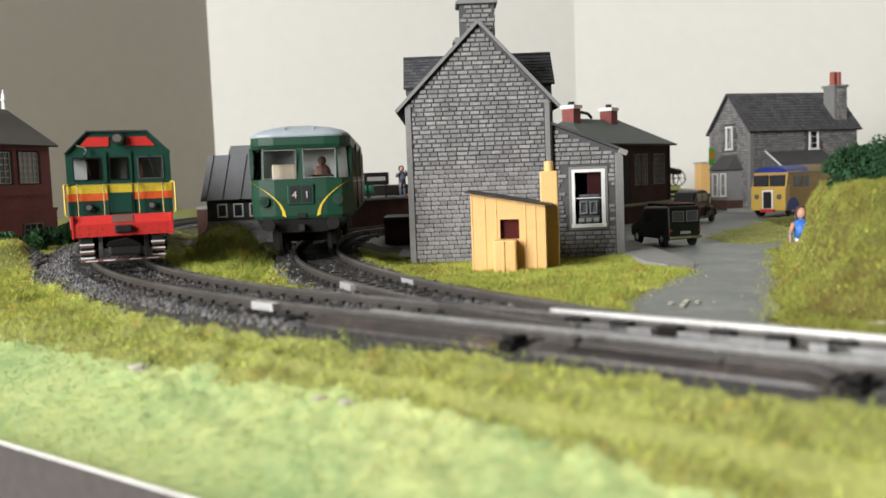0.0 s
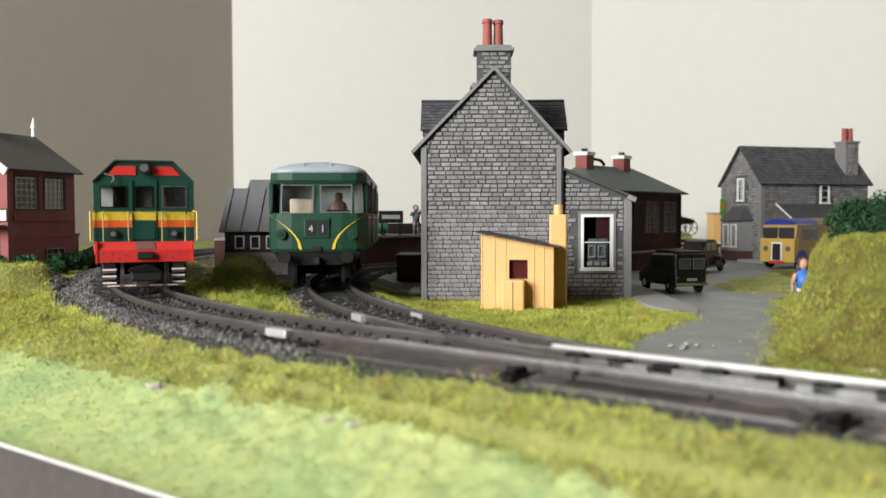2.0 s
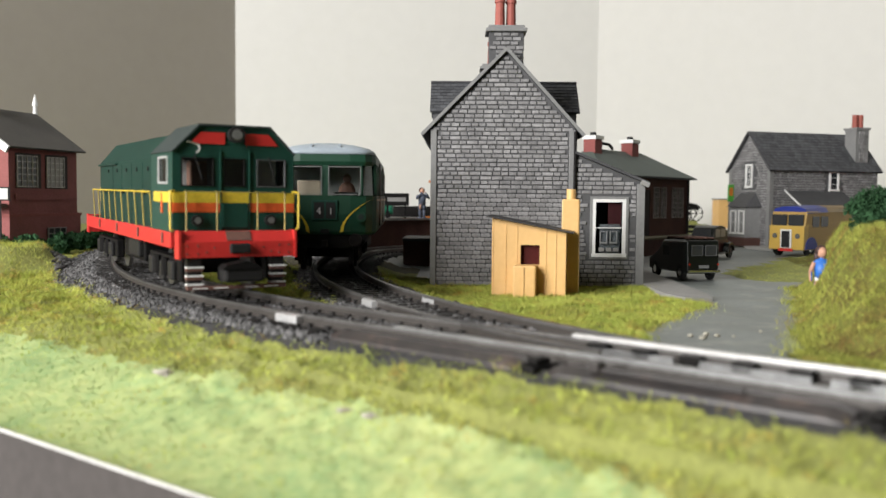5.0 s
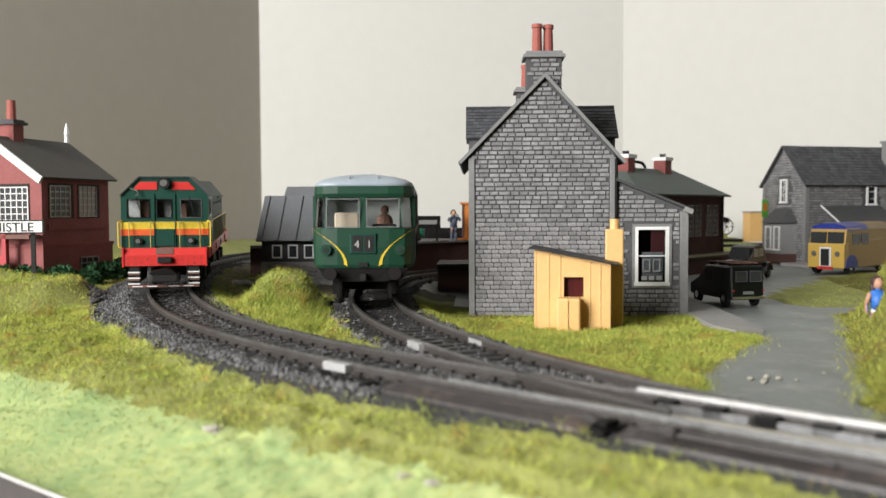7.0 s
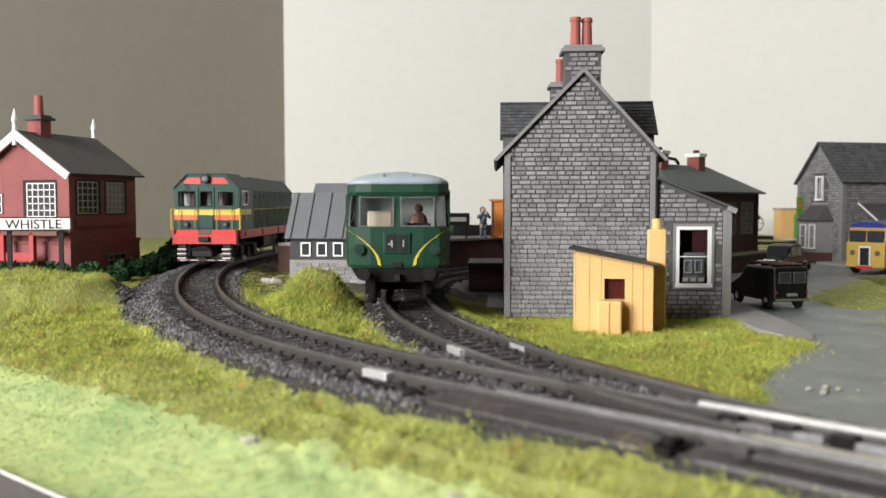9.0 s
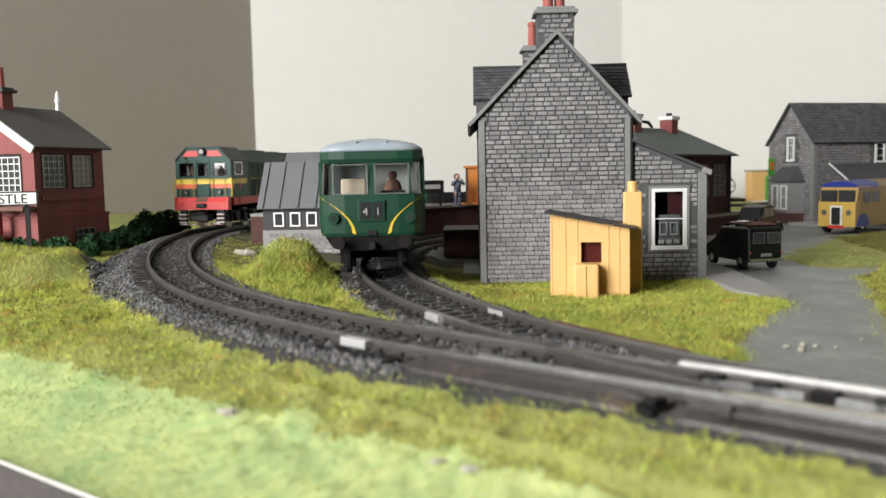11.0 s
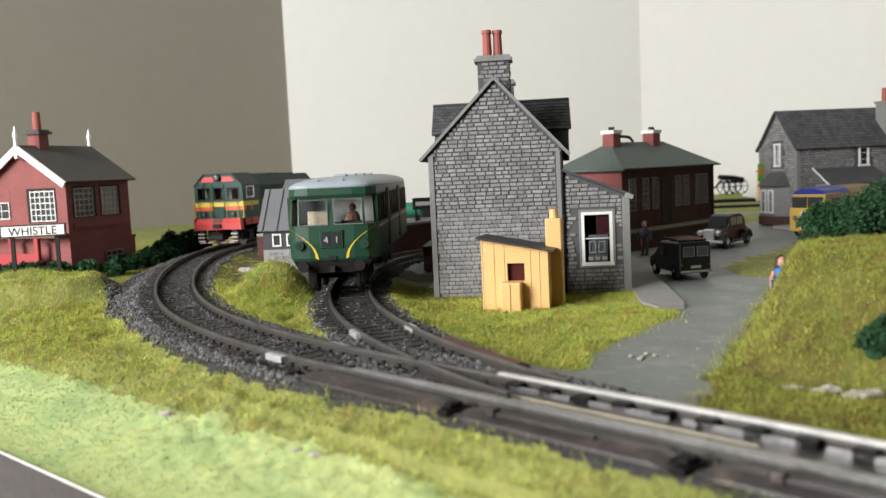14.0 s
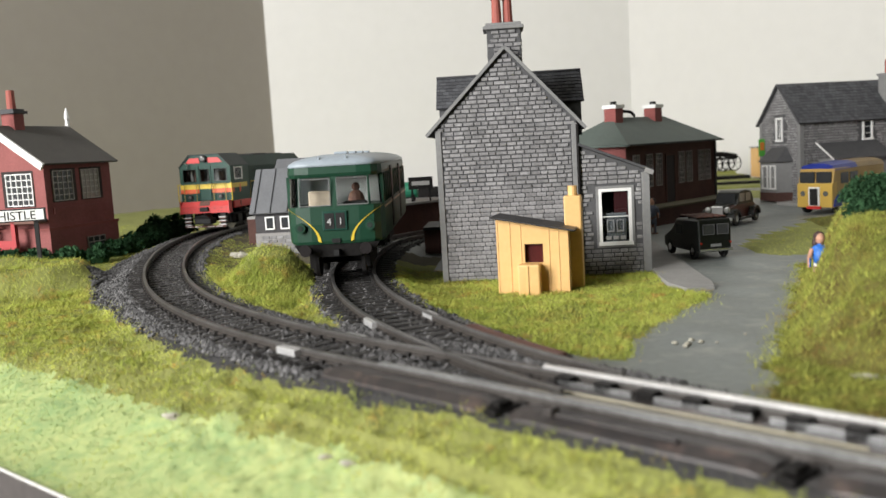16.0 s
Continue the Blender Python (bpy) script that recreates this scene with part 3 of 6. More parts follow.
# ---- the station house ----
def station_house():
    X, Y = -1.25, 33.7
    W, EAVE, APEX, D = 5.5, 6.15, 9.05, 10.0
    root = empty("station_house", X, Y, 0, 0, "tall grey stone house with steep slate roof and dormers", "house")
    bm = bmesh.new()
    prism(bm, [(0, 0), (W, 0), (W, EAVE), (W / 2 + 0.1, APEX), (0, EAVE)], "y", 0.0, D)
    part("wall", bm, M["mortar"], root, "grey wall with dark recessed joints")
    for a, b in ((-0.03, 0.2), (W - 0.2, W + 0.03)):
        part("corner_strip", boxes((a, b, -0.06, 0.3, 0, EAVE - 0.1), bev=0.02), M["quoin"], root, "smooth grey corner stones")
    mid = W / 2 + 0.1

    def span(v):
        k = max(0, (v - EAVE) / (APEX - EAVE))
        return (0.225, W - 0.225) if v < EAVE - 0.05 else (mid * k + 0.05, W - (W - mid) * k - 0.05)

    lay_stones(stone_rows(W, APEX, lambda u0, u1, v0, v1: True, span=span), root, pose(0, 0, 0), limit=300)
    # roof pitches with white-edged barge boards
    for sx, e in ((-1, 0), (1, W)):
        run = mid if sx < 0 else W - mid
        ang = math.atan2(APEX - EAVE, run)
        L = math.hypot(run, APEX - EAVE) + 0.55
        bm = boxes((-0.14, D + 0.14, 0, L, -0.08, 0.02))
        roof = part("roof", bm, M["slate_roof"], root, "dark slate pitch")
        # u along y of the house
        rot = Matrix.Rotation(radians(90), 4, "Z") if sx > 0 else Matrix.Rotation(radians(-90), 4, "Z")
        base = Vector(((e + sx * 0.55 * math.cos(ang)) * CM, (0 if sx > 0 else D) * CM, (EAVE - 0.55 * math.sin(ang) + 0.1) * CM))
        m = Matrix.Translation(base) @ rot @ Matrix.Rotation(ang, 4, "X")
        roof.matrix_local = m
        slates(root, m, D, L)
        barge = part("barge_board", boxes((-0.17 if sx > 0 else D + 0.1, -0.10 if sx > 0 else D + 0.17, 0, L, -0.07, 0.05)), M["quoin"], root, "pale grey painted barge board")
        barge.matrix_local = m
    # dormers to both sides, well behind the gable
    for sx in (-1, 1):
        x0 = -0.05 if sx < 0 else W + 0.05 + 0.55
        dy, hw, rz, ez = 4.4, 1.3, 8.42, 7.05
        bm = bmesh.new()
        a, b = (x0, mid) if sx < 0 else (mid, x0 - 0.1)
        prism(bm, [(dy - hw + 0.15, 5.6), (dy + hw - 0.15, 5.6), (dy + hw - 0.15, ez), (dy, rz - 0.1), (dy - hw + 0.15, ez)], "x", min(a, b), max(a, b))
        dormer = part("dormer", bm, M["mortar"], root, "small gabled dormer with slate roof")
        for sy in (-1, 1):
            ang = math.atan2(rz - ez, hw)
            L = math.hypot(rz - ez, hw) + 0.1
            m = Matrix.Translation(Vector(((min(a, b) - 0.12) * CM, (dy + sy * hw) * CM, (ez - 0.02) * CM)))
            if sy > 0:
                m = Matrix.Translation(Vector(((max(a, b) + 0.12) * CM, (dy + sy * hw) * CM, (ez - 0.02) * CM))) @ Matrix.Rotation(radians(180), 4, "Z")
            m = m @ Matrix.Rotation(ang, 4, "X")
            r = part("dormer_roof", boxes((0, abs(b - a) + 0.24, 0, L, -0.06, 0.01)), M["slate_roof"], dormer, "slate dormer pitch")
            r.matrix_local = m
            slates(dormer, m, abs(b - a) + 0.24, L, rows=0.2)
    # chimney stacks
    for y, top, back in ((0.35, 9.85, 0), (D - 1.6, 9.6, 1)):
        cx = mid
        bm = boxes((cx - 0.66, cx + 0.66, y, y + 1.05, 7.6, top))
        st = part("chimney", bm, M["mortar"], root, "square stone chimney")
        for m, w in ((pose((cx - 0.66) * CM, y * CM, 7.6 * CM), 1.32), (pose((cx + 0.66) * CM, y * CM, 7.6 * CM, 0, 0, 90), 1.05)):
            lay_stones(stone_rows(w, top - 7.6, lambda u0, u1, v0, v1, w=w: u0 > -0.02 and u1 < w + 0.02, lens=(0.26, 0.3, 0.34)), st, m)
        part("chimney_cap", boxes((cx - 0.80, cx + 0.80, y - 0.14, y + 1.19, top, top + 0.14), (cx - 0.70, cx + 0.70, y - 0.04, y + 1.09, top + 0.14, top + 0.26), bev=0.03), M["quoin"], st)
        for dx in (-0.22, 0.22):
            p = (cx + dx - 0.02, y + 0.5 + dx * 0.4, top + 0.26)
            bm = cyl(bmesh.new(), p, (p[0], p[1], p[2] + 1.05), 0.2, 0.17)
            cyl(bm, (p[0], p[1], p[2] + 0.93), (p[0], p[1], p[2] + 1.08), 0.215, 0.20)
            part("chimney_pot", bm, M["terracotta"], st, "terracotta chimney pot", smooth=False)
    # lean-to with the white sash window
    x0, x1, h0, h1 = W + 0.02, W + 2.72, 5.15, 4.05
    wx, wz, ww, wh = W + 0.75, 1.2, 1.28, 2.22
    lean = boxes((x0, wx, 0, 7, 0, 3.95), (wx + ww, x1, 0, 7, 0, 3.95), (wx, wx + ww, 0, 0.25, 0, wz), (wx, wx + ww, 0, 0.25, wz + wh, 3.95), (wx, wx + ww, 6.8, 7, 0, 3.95))
    prism(lean, [(x0, 3.95), (x1, 3.95), (x1, h1), (x0, h0)], "y", 0, 7)
    lt = part("lean_to", lean, M["mortar"], root, "grey stone lean-to with a mono-pitch roof")
    part("corner", boxes((x1 - 0.28, x1 + 0.03, -0.055, 0.3, 0, h1 - 0.05), bev=0.02), M["quoin"], lt)

    def ok2(u0, u1, v0, v1):
        if v1 > h0 - (h0 - h1) * u1 / 2.7 - 0.08:
            return False
        return not (u1 > wx - x0 - 0.12 and u0 < wx - x0 + ww + 0.12 and v1 > wz - 0.14 and v0 < wz + wh + 0.1)

    lay_stones(stone_rows(2.7, 5.2, ok2, span=lambda v: (0.04, 2.4)), lt, pose(x0 * CM, 0, 0))
    part("window_surround", boxes((wx - 0.1, wx, -0.05, 0.1, wz - 0.1, wz + wh + 0.1), (wx + ww, wx + ww + 0.1, -0.05, 0.1, wz - 0.1, wz + wh + 0.1), (wx, wx + ww, -0.05, 0.1, wz + wh, wz + wh + 0.1), (wx, wx + ww, -0.05, 0.1, wz - 0.1, wz)), M["quoin"], lt)
    win = sash_window(lt, wx, wz, ww, wh, bars=(0, 1), frame=0.12, label="white sash window with small ornamental lights below")
    for k in range(3):
        xx = wx + 0.26 + k * 0.28
        part("lower_light", boxes((xx, xx + 0.2, 0.0, 0.03, wz + 0.2, wz + 0.34)), M["concrete"], win)
    for k in range(2):
        xx = wx + 0.3 + k * 0.38
        part("lower_light", boxes((xx, xx + 0.28, 0.0, 0.03, wz + 0.5, wz + 0.56), (xx, xx + 0.03, 0.0, 0.03, wz + 0.56, wz + 0.95), (xx + 0.25, xx + 0.28, 0.0, 0.03, wz + 0.56, wz + 0.95), (xx, xx + 0.28, 0.0, 0.03, wz + 0.95, wz + 0.98)), M["quoin"], win)
    # added dark red panel stands for what the upper pane reflects
    part("curtain", boxes((wx + 0.62, wx + ww - 0.14, 0.12, 0.15, wz + 1.1, wz + wh - 0.12)), M["reflection_red"], win, "dark red panel painted as the upper pane's reflection")
    part("net_blind", boxes((wx + 0.3, wx + ww - 0.2, 0.10, 0.12, wz + 0.14, wz + 1.25)), M["pale_backing"], win, "flat grey panel behind the lower pane")
    ang = math.atan2(h0 - h1, 2.7)
    r = part("lean_to_roof", boxes((-0.0, 3.1, -0.15, 7.1, 0.0, 0.1)), M["slate_roof"], lt, "dark felt lean-to roof")
    r.matrix_local = pose((x0 - 0.02) * CM, 0, (h0 + 0.02) * CM, 0, math.degrees(ang), 0)
    g = part("gutter_end", boxes((2.78, 3.12, -0.2, -0.1, -0.12, 0.06)), M["concrete"], lt, "pale gutter end")
    g.matrix_local = pose((x0 - 0.02) * CM, 0, (h0 + 0.02) * CM, 0, math.degrees(ang), 0)
    part("downpipe", cyl(bmesh.new(), (W + 0.03, -0.09, 0.1), (W + 0.03, -0.09, 6.0), 0.06, seg=8), M["under"], root, "dark downpipe")


station_house()


# ---- cream lamp hut in front of the house ----
def cream_hut():
    root = empty("lamp_hut", 0.98, 30.25, 0.0, -9.5, "plain unpainted cream plastic hut with sloping black roof", "hut")
    W, D, h0, h1 = 2.56, 1.5, 2.72, 2.25
    wx0, wx1, wz0, wz1 = 1.0, 1.66, 1.12, 1.80
    for b in ((0, wx0, 0, 0.15, 0, h1), (wx1, W, 0, 0.15, 0, h1), (wx0, wx1, 0, 0.15, 0, wz0), (wx0, wx1, 0, 0.15, wz1, h1), (0, 0.15, 0.15, D, 0, h1), (W - 0.15, W, 0.15, D, 0, h1), (0.15, W - 0.15, D - 0.15, D, 0, h1)):
        part("wall_panel", boxes(b), M["shed"], root)
    for y0, y1 in ((0, 0.15), (D - 0.15, D)):
        part("wall_panel", prism(bmesh.new(), [(0, h1), (W, h1), (W, h1 + 0.01), (0, h0)], "y", y0, y1), M["shed"], root)
    for x in (0.02, 0.47, 0.86, 1.86, 2.2):
        part("batten", boxes((x, x + 0.04, -0.02, 0.0, 0.0, h0 - (h0 - h1) * x / W - 0.05), bev=0.008), M["shed"], root)
    part("coal_bunker", boxes((0.80, 1.58, -0.55, 0.0, 0, 1.12), bev=0.06), M["shed"], root, "cream box standing against the hut")
    part("bunker_rib", boxes((1.12, 1.18, -0.585, -0.55, 0.02, 1.08)), M["shed"], root)
    part("inner_screen", boxes((0.16, W - 0.16, 0.2, 0.26, 0.05, 2.2)), M["maroon"], root, "dark red inside")
    ang = math.atan2(h0 - h1, W)
    r = part("roof", boxes((-0.18, W + 0.3, -0.22, D + 0.2, 0, 0.06), bev=0.015), M["shed_roof"], root, "thin black roof sheet")
    r.matrix_local = pose(0, 0, (h0 + 0.01) * CM, 0, math.degrees(ang), 0)
    st = part("chimney_block", boxes((2.36, 2.98, 0.85, 1.5, 0, 3.4), bev=0.05), M["shed"], root, "tall cream chimney block")
    part("chimney_pot", cyl(bmesh.new(), (2.67, 1.17, 3.38), (2.67, 1.17, 3.75), 0.17, seg=14), M["shed"], st)


cream_hut()


# ---- diesel railcar standing on the branch ----
def stretch(root, fx, fy, fz):
    """Scales the meshes of a thing whose parts all sit at its origin."""
    done = set()
    for o in root.children_recursive:
        if o.type == "MESH" and o.data.name not in done:
            done.add(o.data.name)
            o.data.transform(Matrix.Diagonal((fx, fy, fz, 1)))
        elif o.type == "FONT":
            o.matrix_basis = Matrix.Diagonal((fx, fy, fz, 1)) @ o.matrix_basis


def raise_body(root, up, k):
    """Lifts a vehicle's body over its running gear, and flattens it by k."""
    for o in root.children_recursive:
        if o.type == "MESH" and o.name.split(".")[0] not in ("bogie", "wheel", "axle_box", "spring", "brake_block"):
            o.data.transform(Matrix.Translation((0, 0, up * CM)) @ Matrix.Diagonal((1, 1, k, 1)))
        elif o.type == "FONT":
            o.matrix_basis = Matrix.Translation((0, 0, up * CM)) @ Matrix.Diagonal((1, 1, k, 1)) @ o.matrix_basis


def loft(bm, rings, cap=True, mi=0):
    prev = None
    for ring in rings:
        vs = [bm.verts.new(p) for p in ring]
        if prev:
            n = len(vs)
            for i in range(n):
                bm.faces.new((prev[i], prev[(i + 1) % n], vs[(i + 1) % n], vs[i])).material_index = mi
        elif cap:
            bm.faces.new(vs[::-1]).material_index = mi
        prev = vs
    if cap:
        bm.faces.new(prev).material_index = mi
    return bm


def plan_ring(z, half, length, nose, inset=0.0):
    """A railcar's outline in plan at a height: a bowed nose and square tail."""
    h = half - inset
    y0 = nose
    pts = [(-0.5 * h, y0), (0.5 * h, y0), (0.80 * h, y0 + 0.07), (0.93 * h, y0 + 0.28), (h, y0 + 0.65), (h, length), (-h, length), (-h, y0 + 0.65), (-0.93 * h, y0 + 0.28), (-0.80 * h, y0 + 0.07)]
    return [(x, y, z) for x, y in pts]


def railcar():
    L, H = 14.5, 1.66
    s0 = nearest(branch, -4.6, 31.0, 5, 40)
    ax, ay, _ = branch(s0 + 2.2)
    bx, by, _ = branch(s0 + L - 2.4)
    d = Vector((bx - ax, by - ay)).normalized()
    fx, fy = ax - 2.2 * d.x - 0.28, ay - 2.2 * d.y
    yaw = math.degrees(math.atan2(d.y, d.x)) - 90
    root = empty("railcar", fx, fy, RAIL, yaw, "dark green diesel railcar with yellow whiskers and grey roof", "railcar")
    g, wz0, wz1 = M["green"], 2.33, 3.28
    # lower body and band above the windows
    bm = loft(bmesh.new(), [plan_ring(1.04, H, L, 0.06, 0.07), plan_ring(1.14, H, L, 0.02, 0.02), plan_ring(1.7, H, L, 0.0), plan_ring(wz0 - 0.02, H, L, 0.05)])
    part("body", bm, g, root, "dark green lower body")
    bm = loft(bmesh.new(), [plan_ring(wz1, H, L, 0.20, 0.05), plan_ring(wz1 + 0.12, H, L, 0.14, 0.03), plan_ring(3.64, H, L, 0.18, 0.05)])
    part("cornice", bm, g, root, "green band above the cab windows")
    # roof
    rings = []
    for z, ins, nose in ((3.64, 0.03, 0.16), (3.75, 0.09, 0.20), (3.86, 0.28, 0.34), (3.96, 0.66, 0.58), (4.03, 1.2, 0.95)):
        rings.append(plan_ring(z, H, L, nose, ins))
    part("roof", loft(bmesh.new(), rings), M["roof_grey"], root, "pale blue-grey domed roof", smooth=True)
    for x in (-0.5, 0.42):
        part("roof_lamp_iron", boxes((x, x + 0.06, 0.36, 0.44, 3.74, 3.98)), M["roof_grey"], root)
    for y in (3, 6, 9, 12):
        part("roof_vent", boxes((-0.25, 0.25, y, y + 0.5, 4.02, 4.12), bev=0.04), M["roof_grey"], root)
    # cab pillars along the bowed front
    lo, hi = plan_ring(wz0 - 0.03, H, L, 0.05), plan_ring(wz1 + 0.02, H, L, 0.20, 0.05)

    def pillar(f0, f1, i, j, name="window_pillar", material=g):
        bm = bmesh.new()
        a0, a1 = [Vector(lo[i]).lerp(Vector(lo[j]), f) for f in (f0, f1)]
        b0, b1 = [Vector(hi[i]).lerp(Vector(hi[j]), f) for f in (f0, f1)]
        inn = Vector((0, 0.1, 0))
        ring0 = [a0, a1, a1 + inn, a0 + inn]
        ring1 = [b0, b1, b1 + inn, b0 + inn]
        loft(bm, [ring0, ring1])
        return part(name, bm, material, root)

    pillar(0.44, 0.56, 0, 1)
    # the front windows run from the middle to the first bend
    for i, j in ((1, 2), (0, 9)):
        pillar(0.68, 0.82, i, j)
    for i, j in ((3, 4), (8, 7)):
        pillar(0.8, 1.0, i, j)
    for (i, j) in ((0, 1), (1, 2), (2, 3), (3, 4), (0, 9), (9, 8), (8, 7)):
        bm = bmesh.new()
        inn = Vector((0, 0.05, 0))
        a0, a1, b0, b1 = Vector(lo[i]), Vector(lo[j]), Vector(hi[i]), Vector(hi[j])
        loft(bm, [[a0 + inn, a1 + inn, a1 + inn * 1.4, a0 + inn * 1.4], [b0 + inn, b1 + inn, b1 + inn * 1.4, b0 + inn * 1.4]])
        p = part("windscreen", bm, M["clear"], root, "cab windscreen")
        p.visible_shadow = False
    # thin white window gaskets on the two front panes
    for x0, x1 in ((-1.17, -0.11), (0.11, 1.17)):
        t = 0.022
        yy = 0.03
        bm = boxes((x0, x0 + t, yy, yy + 0.04, wz0 + 0.02, wz1 - 0.06), (x1 - t, x1, yy, yy + 0.04, wz0 + 0.02, wz1 - 0.06), (x0, x1, yy - 0.01, yy + 0.03, wz0 + 0.0, wz0 + t), (x0, x1, yy + 0.08, yy + 0.12, wz1 - 0.06, wz1 - 0.06 + t))
        gk = part("window_gasket", bm, M["quoin"], root, "thin metal window frame")
        gk.matrix_local = pose(0, 0, 0)
    # sides with windows and doors
    for sx in (-1, 1):
        x = sx * H
        y = 0.65
        xa, xb = (x - 0.1, x) if sx > 0 else (x, x + 0.1)
        k = 0
        while y < L:
            wid = 0.16
            part("side_pillar", boxes((xa, xb, y, min(L, y + wid), wz0 - 0.02, wz1 + 0.05)), g, root)
            y += 0.9
        part("side_glass", boxes((xa + 0.04, xb - 0.04, 0.7, L - 0.1, wz0 - 0.02, wz1 + 0.03)), M["pane"], root)
        part("waist_line", boxes((x - 0.012 if sx > 0 else x - 0.02, x + 0.02 if sx > 0 else x + 0.012, 0.8, L, 2.14, 2.20)), M["cream"], root, "pale waist line")
        for dy in (4.6, 9.8):
            # proud black plate in place of the shade in a door recess
            part("door_recess", boxes((x - 0.02 if sx > 0 else x - 0.025, x + 0.025 if sx > 0 else x + 0.02, dy, dy + 0.75, 1.2, 3.5)), M["black"], root, "black plate for the dark gap of a passenger door")
    part("end_wall", boxes((-H, H, L - 0.15, L, wz0 - 0.02, wz1 + 0.05)), g, root)
    part("saloon_floor", boxes((-H + 0.12, H - 0.12, 0.5, L - 0.2, 1.5, 1.62)), M["brownseat"], root)
    part("cab_bulkhead", boxes((-H + 0.15, H - 0.15, 2.2, 2.3, 1.6, 3.5)), M["white"], root, "white cab bulkhead")
    part("driver_seat", boxes((-1.0, -0.2, 0.95, 1.2, 1.6, 2.8), bev=0.06), M["cream"], root, "cream moulded interior block")
    part("control_desk", boxes((0.25, 1.05, 0.6, 1.0, 1.6, 2.42), bev=0.05), M["black"], root)
    d = part("driver_figure", ball(ball(bmesh.new(), (0.65, 1.25, 2.45), 0.3, (1, 0.7, 1.1)), (0.65, 1.25, 2.88), 0.15), M["brownseat"], root, "small seated driver figurine")
    # nose details
    def whisker(sx):
        bm = bmesh.new()
        pts = []
        for k in range(9):
            t = k / 8
            u = 1.60 - 1.05 * math.sin(t * math.pi / 2) ** 1.2
            z = 2.24 - 1.12 * (t ** 1.25)
            pts.append((u, z))
        def front_y(u, z):
            a = abs(u) / H
            return (0.03 + (0.0 if a < 0.5 else 0.07 * (a - 0.5) / 0.3 if a < 0.8 else 0.07 + 0.21 * (a - 0.8) / 0.13)) - 0.04
        prev = None
        for i, (u, z) in enumerate(pts):
            w = 0.055
            ring = [bm.verts.new(((u + d) * sx, front_y(u + d, z) + e, z + d * 0.5)) for d, e in ((-w, 0), (w, 0), (w, 0.09), (-w, 0.09))]
            if prev:
                for q in range(4):
                    bm.faces.new((prev[q], prev[(q + 1) % 4], ring[(q + 1) % 4], ring[q]))
            else:
                bm.faces.new(ring)
            prev = ring
        bm.faces.new(prev[::-1])
        part("whisker", bm, M["yellow"], root, "curved yellow speed whisker")
    whisker(-1), whisker(1)
    hb = part("headcode_box", boxes((-0.42, 0.42, -0.05, 0.1, 1.50, 2.14), bev=0.02), M["green_dark"], root, "headcode panel reading 41")
    part("headcode_blind", boxes((-0.34, -0.02, -0.065, 0.0, 1.56, 2.08), (0.04, 0.34, -0.065, 0.0, 1.56, 2.08)), M["black"], hb)
    for ch, x in (("4", -0.27), ("1", 0.12)):
        cu = bpy.data.curves.new("headcode_letter", "FONT")
        cu.body, cu.size, cu.extrude = ch, 0.33 * CM, 0.012 * CM
        tx = new("headcode_letter", cu)
        cu.materials.append(M["silver"])
        tx.parent = hb
        tx.matrix_local = pose(x * CM, -0.09 * CM, 1.69 * CM, 90, 0, 0)
    for x in (-1.18, 1.18):
        lamp = part("marker_lamp", cyl(bmesh.new(), (x, -0.10, 1.62), (x, 0.2, 1.62), 0.17, seg=16), g, root)
        part("lamp_glass", cyl(bmesh.new(), (x, -0.115, 1.62), (x, -0.09, 1.62), 0.09, seg=14), M["dark_lens"], lamp)
    # black block stands for a dark recess; none is cut
    part("coupling_recess", boxes((-0.14, 0.14, -0.03, 0.2, 1.08, 1.22)), M["black"], root)
    part("buffer_beam", prism(bmesh.new(), [(-1.45, 1.04), (1.45, 1.04), (1.25, 0.72), (0.7, 0.60), (-0.7, 0.60), (-1.25, 0.72)], "y", 0.10, 0.4), M["under"], root, "dark buffer beam")
    for x in (-1.02, 1.02):
        b = part("buffer", cyl(bmesh.new(), (x, -0.32, 0.88), (x, 0.12, 0.88), 0.12, seg=12), M["buffer"], root, "sprung buffer")
        part("buffer_head", cyl(bmesh.new(), (x, -0.38, 0.88), (x, -0.32, 0.88), 0.20, 0.21, seg=18), M["buffer"], b)
    part("coupling_hook", boxes((-0.09, 0.09, -0.2, 0.2, 0.66, 0.86)), M["black"], root)
    part("underframe", boxes((-1.2, 1.2, 0.5, L - 0.3, 0.65, 1.08)), M["under"], root)
    part("guard_iron", boxes((-0.9, -0.78, 0.35, 0.42, 0.05, 0.7), (0.78, 0.9, 0.35, 0.42, 0.05, 0.7)), M["under"], root)
    for yb in (2.2, L - 2.4):
        bogie = part("bogie", boxes((-1.05, -0.9, yb - 1.5, yb + 1.5, 0.35, 0.85), (0.9, 1.05, yb - 1.5, yb + 1.5, 0.35, 0.85), (-0.9, 0.9, yb - 0.2, yb + 0.2, 0.4, 0.8)), M["under"], root)
        for dy in (-0.95, 0.95):
            for sx in (-1, 1):
                w = part("wheel", cyl(bmesh.new(), (sx * 0.74, yb + dy, 0.58), (sx * 0.88, yb + dy, 0.58), 0.56, seg=22), M["under"], bogie)
    part("fuel_tank", boxes((-1.15, -0.5, 5.2, 8.5, 0.3, 0.9), (0.5, 1.15, 6.0, 9.0, 0.3, 0.9), bev=0.05), M["under"], root)
    stretch(root, 1.1, 1.0, 1.168)
    raise_body(root, 0.24, 0.95)
    return root


railcar()


# ---- the diesel locomotive that moves ----
LOCO_L = 15.0
PIVOT = 1.2


